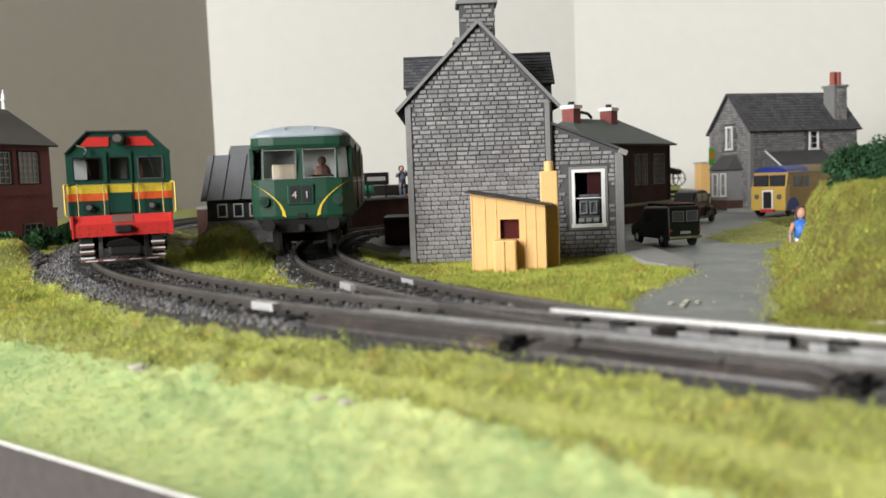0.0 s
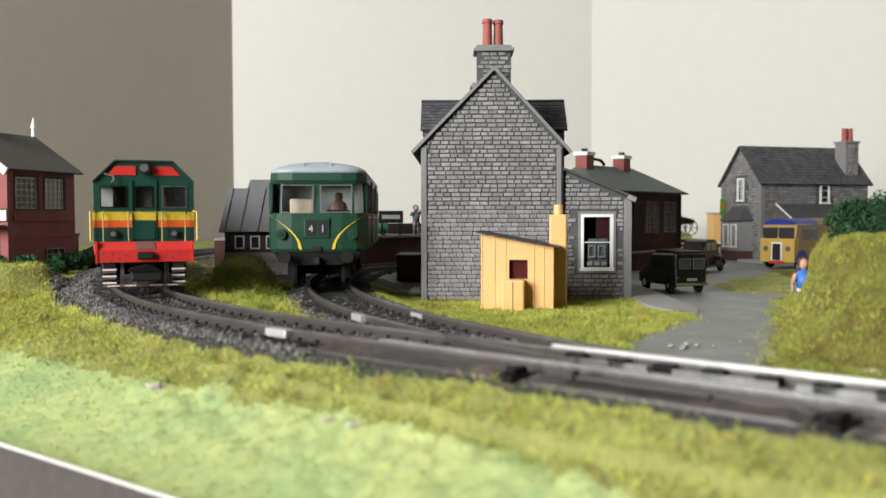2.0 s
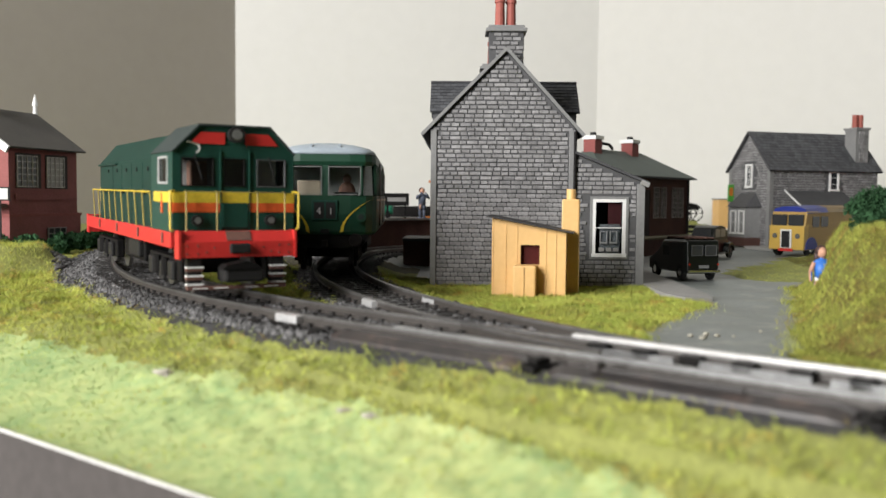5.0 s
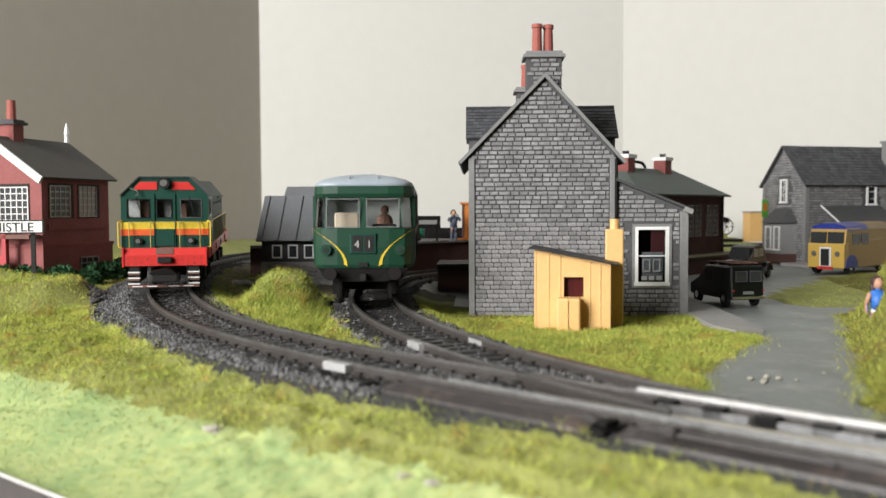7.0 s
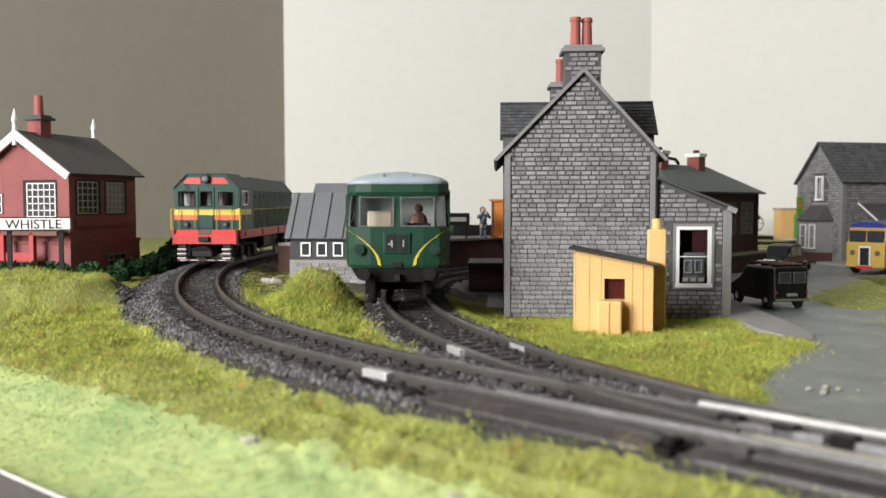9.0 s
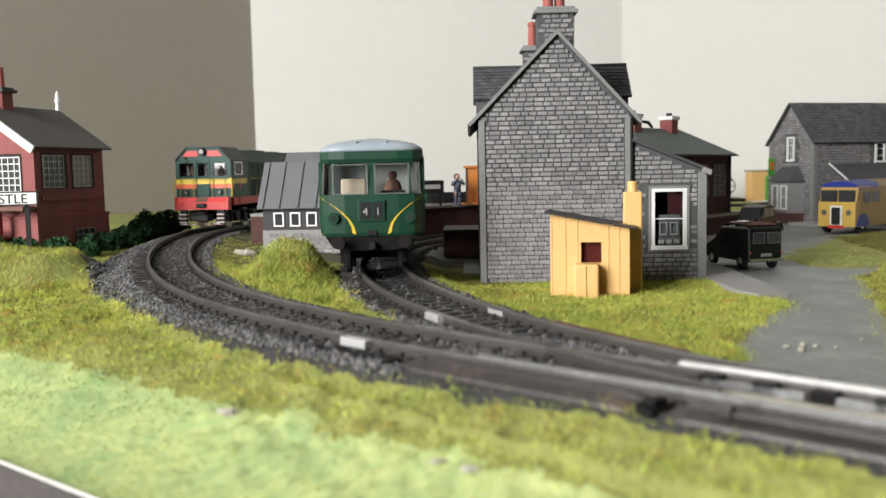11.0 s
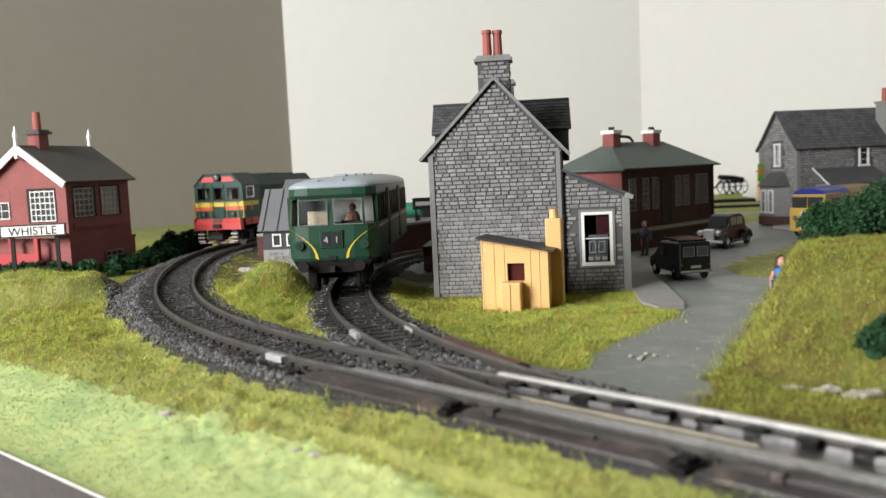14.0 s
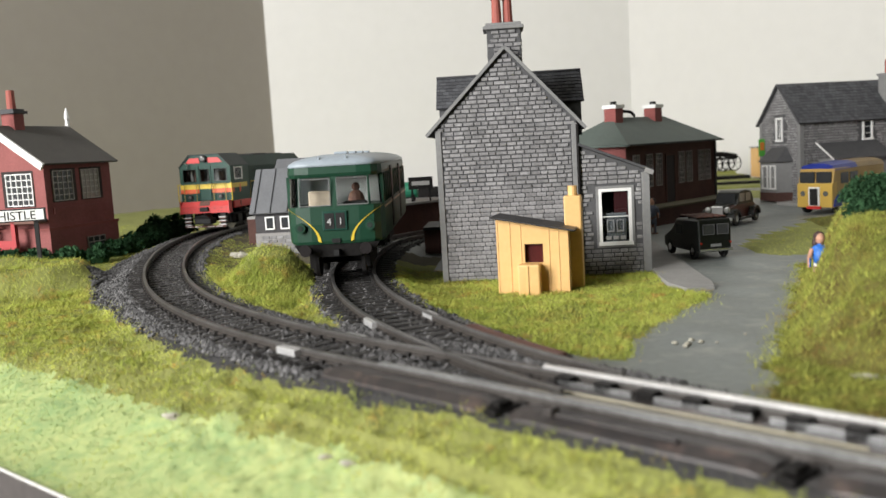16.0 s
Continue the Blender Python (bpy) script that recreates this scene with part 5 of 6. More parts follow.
# ---- platelayers' hut ----
def grey_hut():
    root = empty("platelayers_hut", -11.6, 43.1, 0.4, -3, "dark boarded hut with grey sheet roof on pale brick base", "hut")
    W, D = 5.0, 3.4
    part("base", boxes((0, W, 0, D, 0, 1.15)), M["hut_brick"], root, "pale brick base")
    verts = stone_rows(W, 1.15, lambda u0, u1, v0, v1: u0 > 0 and u1 < W, rows=0.2, lens=(0.34, 0.4), joint=0.04)
    lay_stones(verts, root, pose(0, 0, 0))
    part("boarding", boxes((0.03, W - 0.03, 0.03, D - 0.03, 1.15, 2.2)), M["hut_wall"], root, "dark timber boarding")
    for x in (0.55, 1.35, 2.15, 2.95, 3.75):
        w = part("window", boxes((x, x + 0.07, -0.03, 0.05, 1.32, 2.0), (x + 0.43, x + 0.5, -0.03, 0.05, 1.32, 2.0), (x + 0.07, x + 0.43, -0.03, 0.05, 1.32, 1.39), (x + 0.07, x + 0.43, -0.03, 0.05, 1.93, 2.0)), M["white"], root, "small white square window")
        part("pane", boxes((x + 0.07, x + 0.43, 0.0, 0.02, 1.39, 1.93)), M["dark_pane"], w)
    ang = math.atan2(2.1, 1.55)
    r = part("roof", boxes((-0.18, W + 0.18, 0, math.hypot(2.1, 1.55) + 0.15, 0, 0.08)), M["grey_metal"], root, "grey sheet roof with raised seams")
    r.matrix_local = pose(0, -0.2 * CM, 2.15 * CM, math.degrees(ang), 0, 0)
    for x in (0.05, 0.85, 1.75, 2.6, 3.5, 4.4):
        rb = part("seam", boxes((x, x + 0.07, 0.02, math.hypot(2.1, 1.55) + 0.12, 0.08, 0.15)), M["grey_metal"], r)
    part("rear_roof", prism(bmesh.new(), [(1.4, 2.2), (3.5, 2.2), (3.5, 4.3), (2.2, 4.9), (1.4, 4.25)], "x", 0.75, W + 0.18), M["grey_metal"], root, "taller rear roof section")


grey_hut()


# ---- brick station building on its terrace ----
def brick_station():
    root = empty("brick_station", 8.65, 52.6, 1.1, 49.5, "long red-brown brick building with hipped green-grey roof", "station building")
    L, W, E, R = 11.0, 5.0, 3.75, 5.6
    # light and shade put in the bricks: dark long wall, brighter end plate
    part("wall", boxes((0, L, 0, W, 0, E)), M["brick_brown"], root, "brick wall, darker brown for its shaded side")
    part("end_wall", boxes((-0.03, 0.0, 0, W, 0, E)), M["box_side"], root, "brick end wall, brighter red for the light on it")
    o = 0.4
    bm = bmesh.new()
    lo = [bm.verts.new(p) for p in ((-o, -o, E), (L + o, -o, E), (L + o, W + o, E), (-o, W + o, E))]
    hi = [bm.verts.new(p) for p in ((W / 2 - 0.2, W / 2, R), (L - W / 2 + 0.2, W / 2, R))]
    lo2 = [bm.verts.new((v.co.x, v.co.y, E + 0.12)) for v in lo]
    for q in ((lo2[0], lo2[1], hi[1], hi[0]), (lo2[1], lo2[2], hi[1]), (lo2[2], lo2[3], hi[0], hi[1]), (lo2[3], lo2[0], hi[0]), lo[::-1]):
        bm.faces.new(q)
    for i in range(4):
        bm.faces.new((lo[i], lo[(i + 1) % 4], lo2[(i + 1) % 4], lo2[i]))
    part("roof", bm, M["roof_green"], root, "hipped grey-green roof")
    part("gutter", boxes((-o, L + o, -o - 0.1, -o, E, E + 0.1)), M["black"], root)
    part("downpipe", cyl(bmesh.new(), (L - 0.1, -0.12, 0), (L - 0.1, -0.12, E), 0.08, seg=6), M["black"], root)
    for x in (1.9, L - 4.4):
        st = part("chimney", boxes((x, x + 0.85, 1.9, 2.75, R - 1.1, R + 0.55)), M["brick_red"], root, "red chimney with white cap")
        part("chimney_cap", boxes((x - 0.08, x + 0.93, 1.82, 2.83, R + 0.55, R + 0.78)), M["white"], st)
        part("chimney_pot", cyl(bmesh.new(), (x + 0.42, 2.32, R + 0.75), (x + 0.42, 2.32, R + 1.0), 0.2), M["black"], st)
    part("roof_pipe", tube(bmesh.new(), [(2.75, 2.3, R + 0.42), (4.3, 2.3, R + 0.32), (4.7, 2.3, R + 0.05)], 0.1, 6), M["under"], root, "dark pipe along the ridge")
    for x0 in (0.7, 2.2, 3.3, 6.1, 7.1, 8.7, 9.6):
        many_pane(root, x0, x0 + 0.72, 1.15, 3.2, 0.0, 3, 6, white="bar_grey", label="tall many-paned window")
    # flat plate stands for the doorway's unlit inside
    part("door_opening", boxes((4.55, 5.55, -0.03, 0.01, 0.0, 3.0)), M["dark"], root, "flat near-black plate for the dark of a doorway")
    part("door_frame", boxes((4.45, 4.55, -0.06, 0.0, 0, 3.1), (5.55, 5.65, -0.06, 0.0, 0, 3.1), (4.55, 5.55, -0.06, 0.0, 3.0, 3.1)), M["brick_brown"], root)


ter = empty("station_terrace", 8.65, 52.6, 0, 49.5, "raised terrace with brown brick face and dark paving", "terrace", kind="structure")
part("terrace_wall", boxes((-3.0, 12.0, -1.6, 6.0, 0, 1.0)), M["brick_brown"], ter, "brown brick retaining face")
part("terrace_top", boxes((-3.0, 12.0, -1.7, 6.0, 1.0, 1.1)), M["earth"], ter)
brick_station()


# ---- platform with its furniture ----
def arc_slab(name, r0, r1, a0, a1, z0, z1, material, parent, label):
    bm = bmesh.new()
    c = (6.7, 44.0)
    prev = None
    for k in range(13):
        a = radians(a0 + (a1 - a0) * k / 12)
        ring = [bm.verts.new((c[0] + r * math.cos(a), c[1] + r * math.sin(a), z)) for r, z in ((r0, z0), (r1, z0), (r1, z1), (r0, z1))]
        if prev:
            for i in range(4):
                bm.faces.new((prev[i], prev[(i + 1) % 4], ring[(i + 1) % 4], ring[i]))
        else:
            bm.faces.new(ring)
        prev = ring
    bm.faces.new(prev[::-1])
    return part(name, bm, material, parent, label)


pf = empty("platform", 0, 0, 0, label="curved station platform with brown brick face", category="platform", kind="structure")
arc_slab("platform_face", 13.9, 20.0, 172, 118, 0, 2.05, M["brick_brown"], pf, "brown brick platform face")
arc_slab("platform_top", 13.75, 20.0, 172, 118, 2.05, 2.2, M["concrete"], pf, "grey paved platform top")
part("rear_fence", boxes((-8.5, 2.0, 57.0, 57.15, 2.2, 2.9)), M["under"], pf, "low dark fence along the platform")

nb = empty("platform_board", -3.9, 53.0, 2.2, 4, "dark station name board on two posts", "sign")
b = part("board", boxes((-0.75, 0.75, -0.06, 0.06, 0.75, 1.5)), M["under"], nb)
part("lettering_bar", boxes((-0.55, 0.55, -0.075, -0.06, 1.0, 1.25)), M["concrete"], b, "unreadable pale lettering")
for x in (-0.55, 0.55):
    part("post", boxes((x - 0.06, x + 0.06, 0.06, 0.16, 0, 1.45)), M["under"], nb)
tk = empty("water_tank", -4.8, 54.0, 2.2, 0, "small green cylindrical tank lying on cradles", "tank")
part("barrel", cyl(bmesh.new(), (-0.9, 0, 0.7), (0.6, 0, 0.7), 0.5, seg=18), M["tank"], tk)
part("cradle", boxes((-0.7, -0.5, -0.4, 0.4, 0, 0.4)), M["under"], tk)
part("cradle", boxes((0.2, 0.4, -0.4, 0.4, 0, 0.4)), M["under"], tk)
kk = empty("orange_kiosk", -1.25, 54.2, 2.2, 0, "small orange timber kiosk with flat roof", "kiosk")
part("wall", boxes((-0.6, 0.9, 0, 1.2, 0, 2.2)), M["kiosk"], kk)
part("roof", boxes((-0.75, 1.0, -0.15, 1.3, 2.2, 2.32)), M["kiosk"], kk)
part("base", boxes((-0.9, 1.0, -0.4, 0.0, 0, 0.12)), M["kiosk"], kk)
part("corner_post", boxes((-0.62, -0.5, -0.05, 0.05, 0, 2.2)), M["rust"], kk)

dk = empty("coal_dock", -2.9, 43.4, 0, 0, "low dark brown brick coal dock beside the house", "dock")
part("wall", boxes((0, 1.9, 0, 3.5, 0, 1.25)), M["brick_brown"], dk)
part("cover", boxes((-0.05, 1.95, -0.05, 3.55, 1.25, 1.4)), M["slate_roof"], dk, "dark slate cover")


# ---- figurines, each one mesh ----
def figure(name, x, y, z, rz, label, top, legs, hair, arm_up=False, h=2.2):
    bm = bmesh.new()
    k = h / 2.2
    def seg(fn, mi):
        n = len(bm.faces)
        fn()
        bm.faces.ensure_lookup_table()
        for f in bm.faces[n:]:
            f.material_index = mi
    for sx in (-1, 1):
        seg(lambda: cyl(bm, (sx * 0.13, 0, 0), (sx * 0.12, 0, 0.62 * k), 0.075, 0.10, 8), 3 if legs == "bare" else 1)
        seg(lambda: cyl(bm, (sx * 0.12, 0, 0.58 * k), (sx * 0.10, 0, 1.02 * k), 0.12, 0.13, 8), 1)
        seg(lambda: box(bm, sx * 0.13 - 0.06, sx * 0.13 + 0.06, -0.2, 0.08, 0.0, 0.07), 3)
    seg(lambda: ball(bm, (0, 0, 1.02 * k), 0.24, (1, 0.7, 0.7)), 1)
    seg(lambda: cyl(bm, (0, 0, 1.0 * k), (0, 0, 1.62 * k), 0.19, 0.26, 10), 0)
    seg(lambda: ball(bm, (0, 0, 1.60 * k), 0.26, (1, 0.6, 0.5)), 0)
    for sx in (-1, 1):
        hand = (sx * 0.42, -0.12, 0.98 * k)
        el = (sx * 0.36, 0.02, 1.28 * k)
        if arm_up:
            el, hand = (sx * 0.38, -0.15, 1.42 * k), (sx * 0.10, -0.32, 1.85 * k)
        if legs == "bare" and sx > 0:
            el, hand = (0.40, -0.06, 1.36 * k), (0.46, -0.32, 1.45 * k)
        seg(lambda: cyl(bm, (sx * 0.26, 0, 1.6 * k), el, 0.08, 0.07, 7), 3 if legs == "bare" else 0)
        seg(lambda: cyl(bm, el, hand, 0.065, 0.05, 7), 3 if legs == "bare" else 0)
    seg(lambda: cyl(bm, (0, 0, 1.62 * k), (0, 0, 1.78 * k), 0.08, seg=8), 3)
    seg(lambda: ball(bm, (0, 0, 1.93 * k), 0.165, (0.9, 1, 1.15)), 3)
    seg(lambda: ball(bm, (0, 0.075, 1.98 * k), 0.185, (1, 0.85, 1.05)), 2)
    if legs == "bare":
        seg(lambda: ball(bm, (0, 0.13, 1.78 * k), 0.17, (1.2, 0.55, 1.4)), 2)
        seg(lambda: box(bm, 0.42, 0.50, -0.36, -0.28, 1.42 * k, 1.62 * k), 1)
    seg(lambda: cyl(bm, (0, 0, -0.03), (0, 0, 0.02), 0.32, seg=12), 3 if legs == "bare" else 1)
    ob = part(name, bm, [top, M["white"] if legs == "bare" else legs, hair, M["skin"]], smooth=True)
    ob.matrix_world = pose(x * CM, y * CM, z * CM, 0, 0, rz)
    return tagged(ob, label, "figurine", "figurines")


M["vest_blue"] = mat("figure_blue", (0.03, 0.16, 0.55), None, 0.5, bump=0)
M["hair"] = mat("figure_dark_hair", (0.05, 0.025, 0.02), None, 0.6, bump=0)
figure("figurine_woman", 11.45, 27.9, -0.08, 8, "painted figurine in blue vest and white shorts beside the bank", M["vest_blue"], "bare", M["hair"], h=2.1)
figure("figurine_photographer", -2.35, 53.0, 2.22, 20, "small grey figurine raising a camera on the platform", M["figure_grey"], M["figure_grey"], M["hair"], True, 1.85)
figure("figurine_man", 9.4, 48.2, 0.0, -30, "dull brown figurine standing by the brick building", M["figure_grey"], M["brownseat"], M["hair"], False, 2.0)


# ---- cottage ----
def cottage():
    root = empty("cottage", 22.4, 63.5, 0.1, 17.0, "grey stone cottage with slate roof and bay window", "house")
    L, W, E, R = 9.4, 4.9, 5.8, 8.5
    bm = prism(bmesh.new(), [(0, 0), (W, 0), (W, E), (W / 2, R), (0, E)], "x", 0, L)
    part("wall", bm, M["mortar"], root, "grey stone wall")
    ww = [(5.0, 4.1, 0.85, 1.5)]
    ok = lambda u0, u1, v0, v1: v1 < E - 0.1 and not (u1 > 4.9 and u0 < 5.95 and v1 > 4.0 and v0 < 5.7)
    lay_stones(stone_rows(L, E, ok, rows=0.19, lens=(0.3, 0.36, 0.42), joint=0.03, span=lambda v: (0.29, L - 0.03)), root, pose(0, 0, 0))

    def ok2(u0, u1, v0, v1):
        c = W / 2
        if v1 > E and (abs(u0 - c) > (R - v1) / (R - E) * c - 0.1 or abs(u1 - c) > (R - v1) / (R - E) * c - 0.1):
            return False
        return not (u1 > 1.9 and u0 < 3.0 and v1 > 4.2 and v0 < 6.3)
    lay_stones(stone_rows(W, R, ok2, rows=0.19, lens=(0.3, 0.36, 0.42), joint=0.03, span=lambda v: (0.29, W - 0.29) if v < E else (max(0, (v - E) / (R - E)) * W / 2 + 0.12, W - max(0, (v - E) / (R - E)) * W / 2 - 0.12)), root, pose(0, W * CM, 0, 0, 0, -90))
    part("corner", boxes((-0.06, 0.28, -0.06, 0.28, 0, E)), M["quoin"], root, "smooth corner stones")
    part("corner", boxes((-0.06, 0.25, W - 0.28, W + 0.06, 0, E)), M["quoin"], root)
    # roof pitches over front and back
    ang = math.atan2(R - E, W / 2)
    S = math.hypot(R - E, W / 2) + 0.35
    for back in (0, 1):
        r = part("roof", boxes((-0.25, L + 0.25, 0, S, -0.05, 0.06)), M["slate_roof"], root, "dark slate pitch")
        m = pose(0, -0.35 * math.cos(ang) * CM, (E - 0.35 * math.sin(ang)) * CM, math.degrees(ang), 0, 0)
        if back:
            m = Matrix.Translation((L * CM, W * CM, 0)) @ Matrix.Rotation(math.pi, 4, "Z") @ m
        r.matrix_local = m
        slates(root, m @ pose(-0.25 * CM, 0, 0.05 * CM), L + 0.5, S, rows=0.3, w=0.3)
    st = part("chimney", boxes((L - 1.75, L - 0.6, 0.35, 1.5, E - 0.2, R + 0.25)), M["quoin"], root, "grey chimney stack")
    lay_stones(stone_rows(1.15, R + 0.4 - E, lambda u0, u1, v0, v1: u0 > 0 and u1 < 1.15, rows=0.25, lens=(0.35, 0.4)), st, pose((L - 1.75) * CM, 0.35 * CM, (E - 0.2) * CM))
    part("chimney_cap", boxes((L - 1.83, L - 0.52, 0.25, 1.6, R + 0.25, R + 0.42)), M["quoin"], st)
    for x in (L - 1.42, L - 0.93):
        part("chimney_pot", cyl(bmesh.new(), (x, 0.9, R + 0.4), (x, 0.9, R + 1.4), 0.22, 0.2), M["terracotta"], st, "terracotta pot")
    sash_window(root, 5.05, 4.15, 0.85, 1.45, bars=(0, 2), frame=0.13, y=-0.06)
    gw = empty_part(root, 0, W, 0, -90)
    sash_window(gw, 2.05, 4.35, 0.8, 1.75, bars=(1, 2), frame=0.13, y=-0.06, label="arched white sash window")
    # bay window with hipped slate roof on the gable end
    bay = part("bay", prism(bmesh.new(), [(0.9, 0.0), (1.4, -0.9), (3.4, -0.9), (3.9, 0.0)], "z", 0, 2.9), M["quoin"], gw, "grey bay window")
    for x in (1.55, 2.55):
        sash_window(bay, x, 0.9, 0.72, 1.75, bars=(0, 1), frame=0.1, y=-0.93)
    bm = bmesh.new()
    lo = [bm.verts.new(p) for p in ((0.7, 0, 2.9), (1.25, -1.1, 2.9), (3.55, -1.1, 2.9), (4.1, 0, 2.9))]
    hi = [bm.verts.new(p) for p in ((1.5, 0, 4.0), (3.3, 0, 4.0))]
    for q in ((lo[0], lo[1], hi[0]), (lo[1], lo[2], hi[1], hi[0]), (lo[2], lo[3], hi[1]), (lo[3], lo[0], hi[0], hi[1]), tuple(lo[::-1])):
        bm.faces.new(q)
    part("bay_roof", bm, M["slate_roof"], bay, "slate hipped bay roof")
    part("bay_plinth", prism(bmesh.new(), [(0.8, 0.0), (1.35, -1.0), (3.45, -1.0), (4.0, 0.0)], "z", 0, 0.65), M["brick_brown"], bay)
    # lean-to porch along the front
    pr = part("porch_roof", prism(bmesh.new(), [(-1.9, 3.0), (0.0, 4.15), (0.0, 4.0), (-1.9, 2.85)], "x", 1.3, 6.2), M["slate_roof"], root, "slate lean-to roof")
    part("porch_wall", boxes((1.5, 6.0, -1.6, 0.0, 0, 2.95)), M["quoin"], root, "grey lean-to wall")
    part("porch_barge", prism(bmesh.new(), [(-1.95, 3.0), (0.0, 4.2), (0.0, 4.1), (-1.95, 2.9)], "x", 1.2, 1.3), M["white"], root, "white barge board")
    part("front_kerb", boxes((-2.0, L + 1.0, -3.0, 0.0, -0.1, 0.12)), M["concrete"], root, "pale pavement before the cottage")
    sg = part("hanging_sign", boxes((-0.55, -0.05, W - 0.6, W - 0.54, 3.3, 4.6)), M["lime"], root, "green and gold hanging sign")
    part("sign_panel", boxes((-0.45, -0.15, W - 0.64, W - 0.6, 3.75, 4.35)), M["kiosk"], sg)


def empty_part(parent, x, y, z, rz):
    """A wall face of a thing, as a thin plate behind its openings."""
    bm = boxes((0.3, 4.6, 0.0, 0.02, 0.1, 0.2))
    ob = part("sill_course", bm, M["quoin"], parent)
    ob.matrix_local = pose(x * CM, y * CM, z * CM, 0, 0, rz)
    return ob


cottage()
yk = empty("yellow_kiosk", 28.4, 92.0, 0.6, 10, "small yellow kiosk with green door", "kiosk")
part("wall", boxes((-1.2, 1.2, 0, 1.5, 0, 3.0)), M["shed"], yk)
part("door", boxes((0.2, 1.05, -0.05, 0.0, 0, 2.5)), M["lime"], yk, "green door")
part("roof", boxes((-1.3, 1.3, -0.1, 1.6, 3.0, 3.12)), M["quoin"], yk)


# ---- far field and sidings ----
fd = empty("rear_bank", 0, 0, 0, label="low grass bank with grey edging behind the road", category="bank", kind="structure")
for k, (y, z, m) in enumerate(((80, 0.15, "concrete"), (81.5, 0.35, "grass"), (85, 0.6, "under"), (86, 0.62, "grass"), (90, 0.95, "under"), (91, 0.98, "grass"), (94, 1.3, "grass"))):
    part("bank_step", boxes((13.5, 27 - (y - 80) * 0.1, y, 95.5, z - 0.5, z)), M[m], fd)


def old_cart():
    root = empty("old_cart", 24.6, 94.6, 1.3, 20, "derelict dark timber cart with spoked wheels", "cart")
    part("bed", boxes((-1.1, 1.2, -0.5, 0.5, 1.2, 1.45)), M["under"], root)
    part("shaft", tube(bmesh.new(), [(-1.1, 0.3, 1.35), (-2.2, 0.3, 0.5), (-2.9, 0.3, 0.15)], 0.09), M["under"], root)
    part("load", tube(bmesh.new(), [(-1.5, 0, 1.9), (0.2, 0, 1.75), (1.4, 0, 1.5)], 0.25, 8), M["under"], root)
    for x in (-0.6, 0.8):
        for y in (-0.6, 0.6):
            w = part("wheel", bmesh.new(), M["under"], root)
            bm = bmesh.new()
            pts = [(x + 0.8 * math.cos(a * math.pi / 8), y, 0.8 + 0.8 * math.sin(a * math.pi / 8)) for a in range(17)]
            tube(bm, pts, 0.06)
            for a in range(6):
                tube(bm, [(x, y, 0.8), (x + 0.8 * math.cos(a * math.pi / 3), y, 0.8 + 0.8 * math.sin(a * math.pi / 3))], 0.035)
            bmesh.ops.scale(bm, vec=(CM, CM, CM), verts=bm.verts)
            bm.to_mesh(w.data)
            bm.free()


old_cart()


# ---- road vehicles ----
def road_wheel(parent, x, y, r, w=0.16, name="wheel"):
    o = part(name, cyl(bmesh.new(), (x - w / 2, y, r), (x + w / 2, y, r), r, seg=18), M["tyre"], parent)
    part("hub", cyl(bmesh.new(), (x - w / 2 - 0.02, y, r), (x + w / 2 + 0.02, y, r), r * 0.5, seg=12), M["chrome"], o)
    return o


def side_body(bm, profile, hw, soft=0.07):
    """A car body: a side outline (y, z), drawn out across the car and rounded."""
    prism(bm, profile, "x", -hw, hw)
    bmesh.ops.bevel(bm, geom=list(bm.edges), offset=soft, segments=3, affect="EDGES", profile=0.6)
    return bm


def black_van():
    root = empty("black_van", 10.15, 36.6, 0.02, 15, "small black van with roof rack, seen from its rear doors", "van")
    # local -y is the rear
    part("body", side_body(bmesh.new(), [(0, 0.35), (4.4, 0.35), (4.45, 0.95), (3.3, 1.12), (2.8, 1.9), (0.08, 1.95)], 0.95, 0.15), M["vanblack"], root, "glossy black bodywork")
    for x0, x1 in ((-0.75, -0.07), (0.07, 0.75)):
        w = part("rear_window", boxes((x0, x1, -0.02, 0.05, 1.2, 1.72), bev=0.02), M["dark_pane"], root, "rear window")
        t = 0.035
        part("window_rim", boxes((x0, x0 + t, -0.04, -0.01, 1.2, 1.72), (x1 - t, x1, -0.04, -0.01, 1.2, 1.72), (x0 + t, x1 - t, -0.04, -0.01, 1.2, 1.2 + t), (x0 + t, x1 - t, -0.04, -0.01, 1.72 - t, 1.72)), M["mortar"], w)
    part("rear_bumper", boxes((-0.95, 0.95, -0.12, -0.02, 0.4, 0.55), bev=0.03), M["chrome"], root, "chrome bumper")
    part("number_plate", boxes((-0.3, 0.3, -0.05, -0.02, 0.62, 0.76)), M["quoin"], root)
    for x in (-0.85, 0.85):
        part("tail_lamp", cyl(bmesh.new(), (x, -0.06, 0.8), (x, 0.0, 0.8), 0.05, seg=8), M["red_lens"], root)
    for x in (-0.7, -0.35, 0.0, 0.35, 0.7):
        part("rack_slat", boxes((x - 0.06, x + 0.06, 0.3, 2.6, 2.02, 2.08)), M["rust"], root, "brown roof rack slat")
    for y in (0.4, 1.4, 2.4):
        part("rack_bar", boxes((-0.85, 0.85, y, y + 0.08, 1.94, 2.03)), M["under"], root)
    part("side_window", boxes((-0.97, -0.94, 2.0, 2.7, 1.15, 1.6)), M["dark_pane"], root)
    for y in (0.8, 3.6):
        for x in (-0.85, 0.85):
            road_wheel(root, x, y, 0.38, 0.2)
    stretch(root, 0.79, 0.78, 0.88)


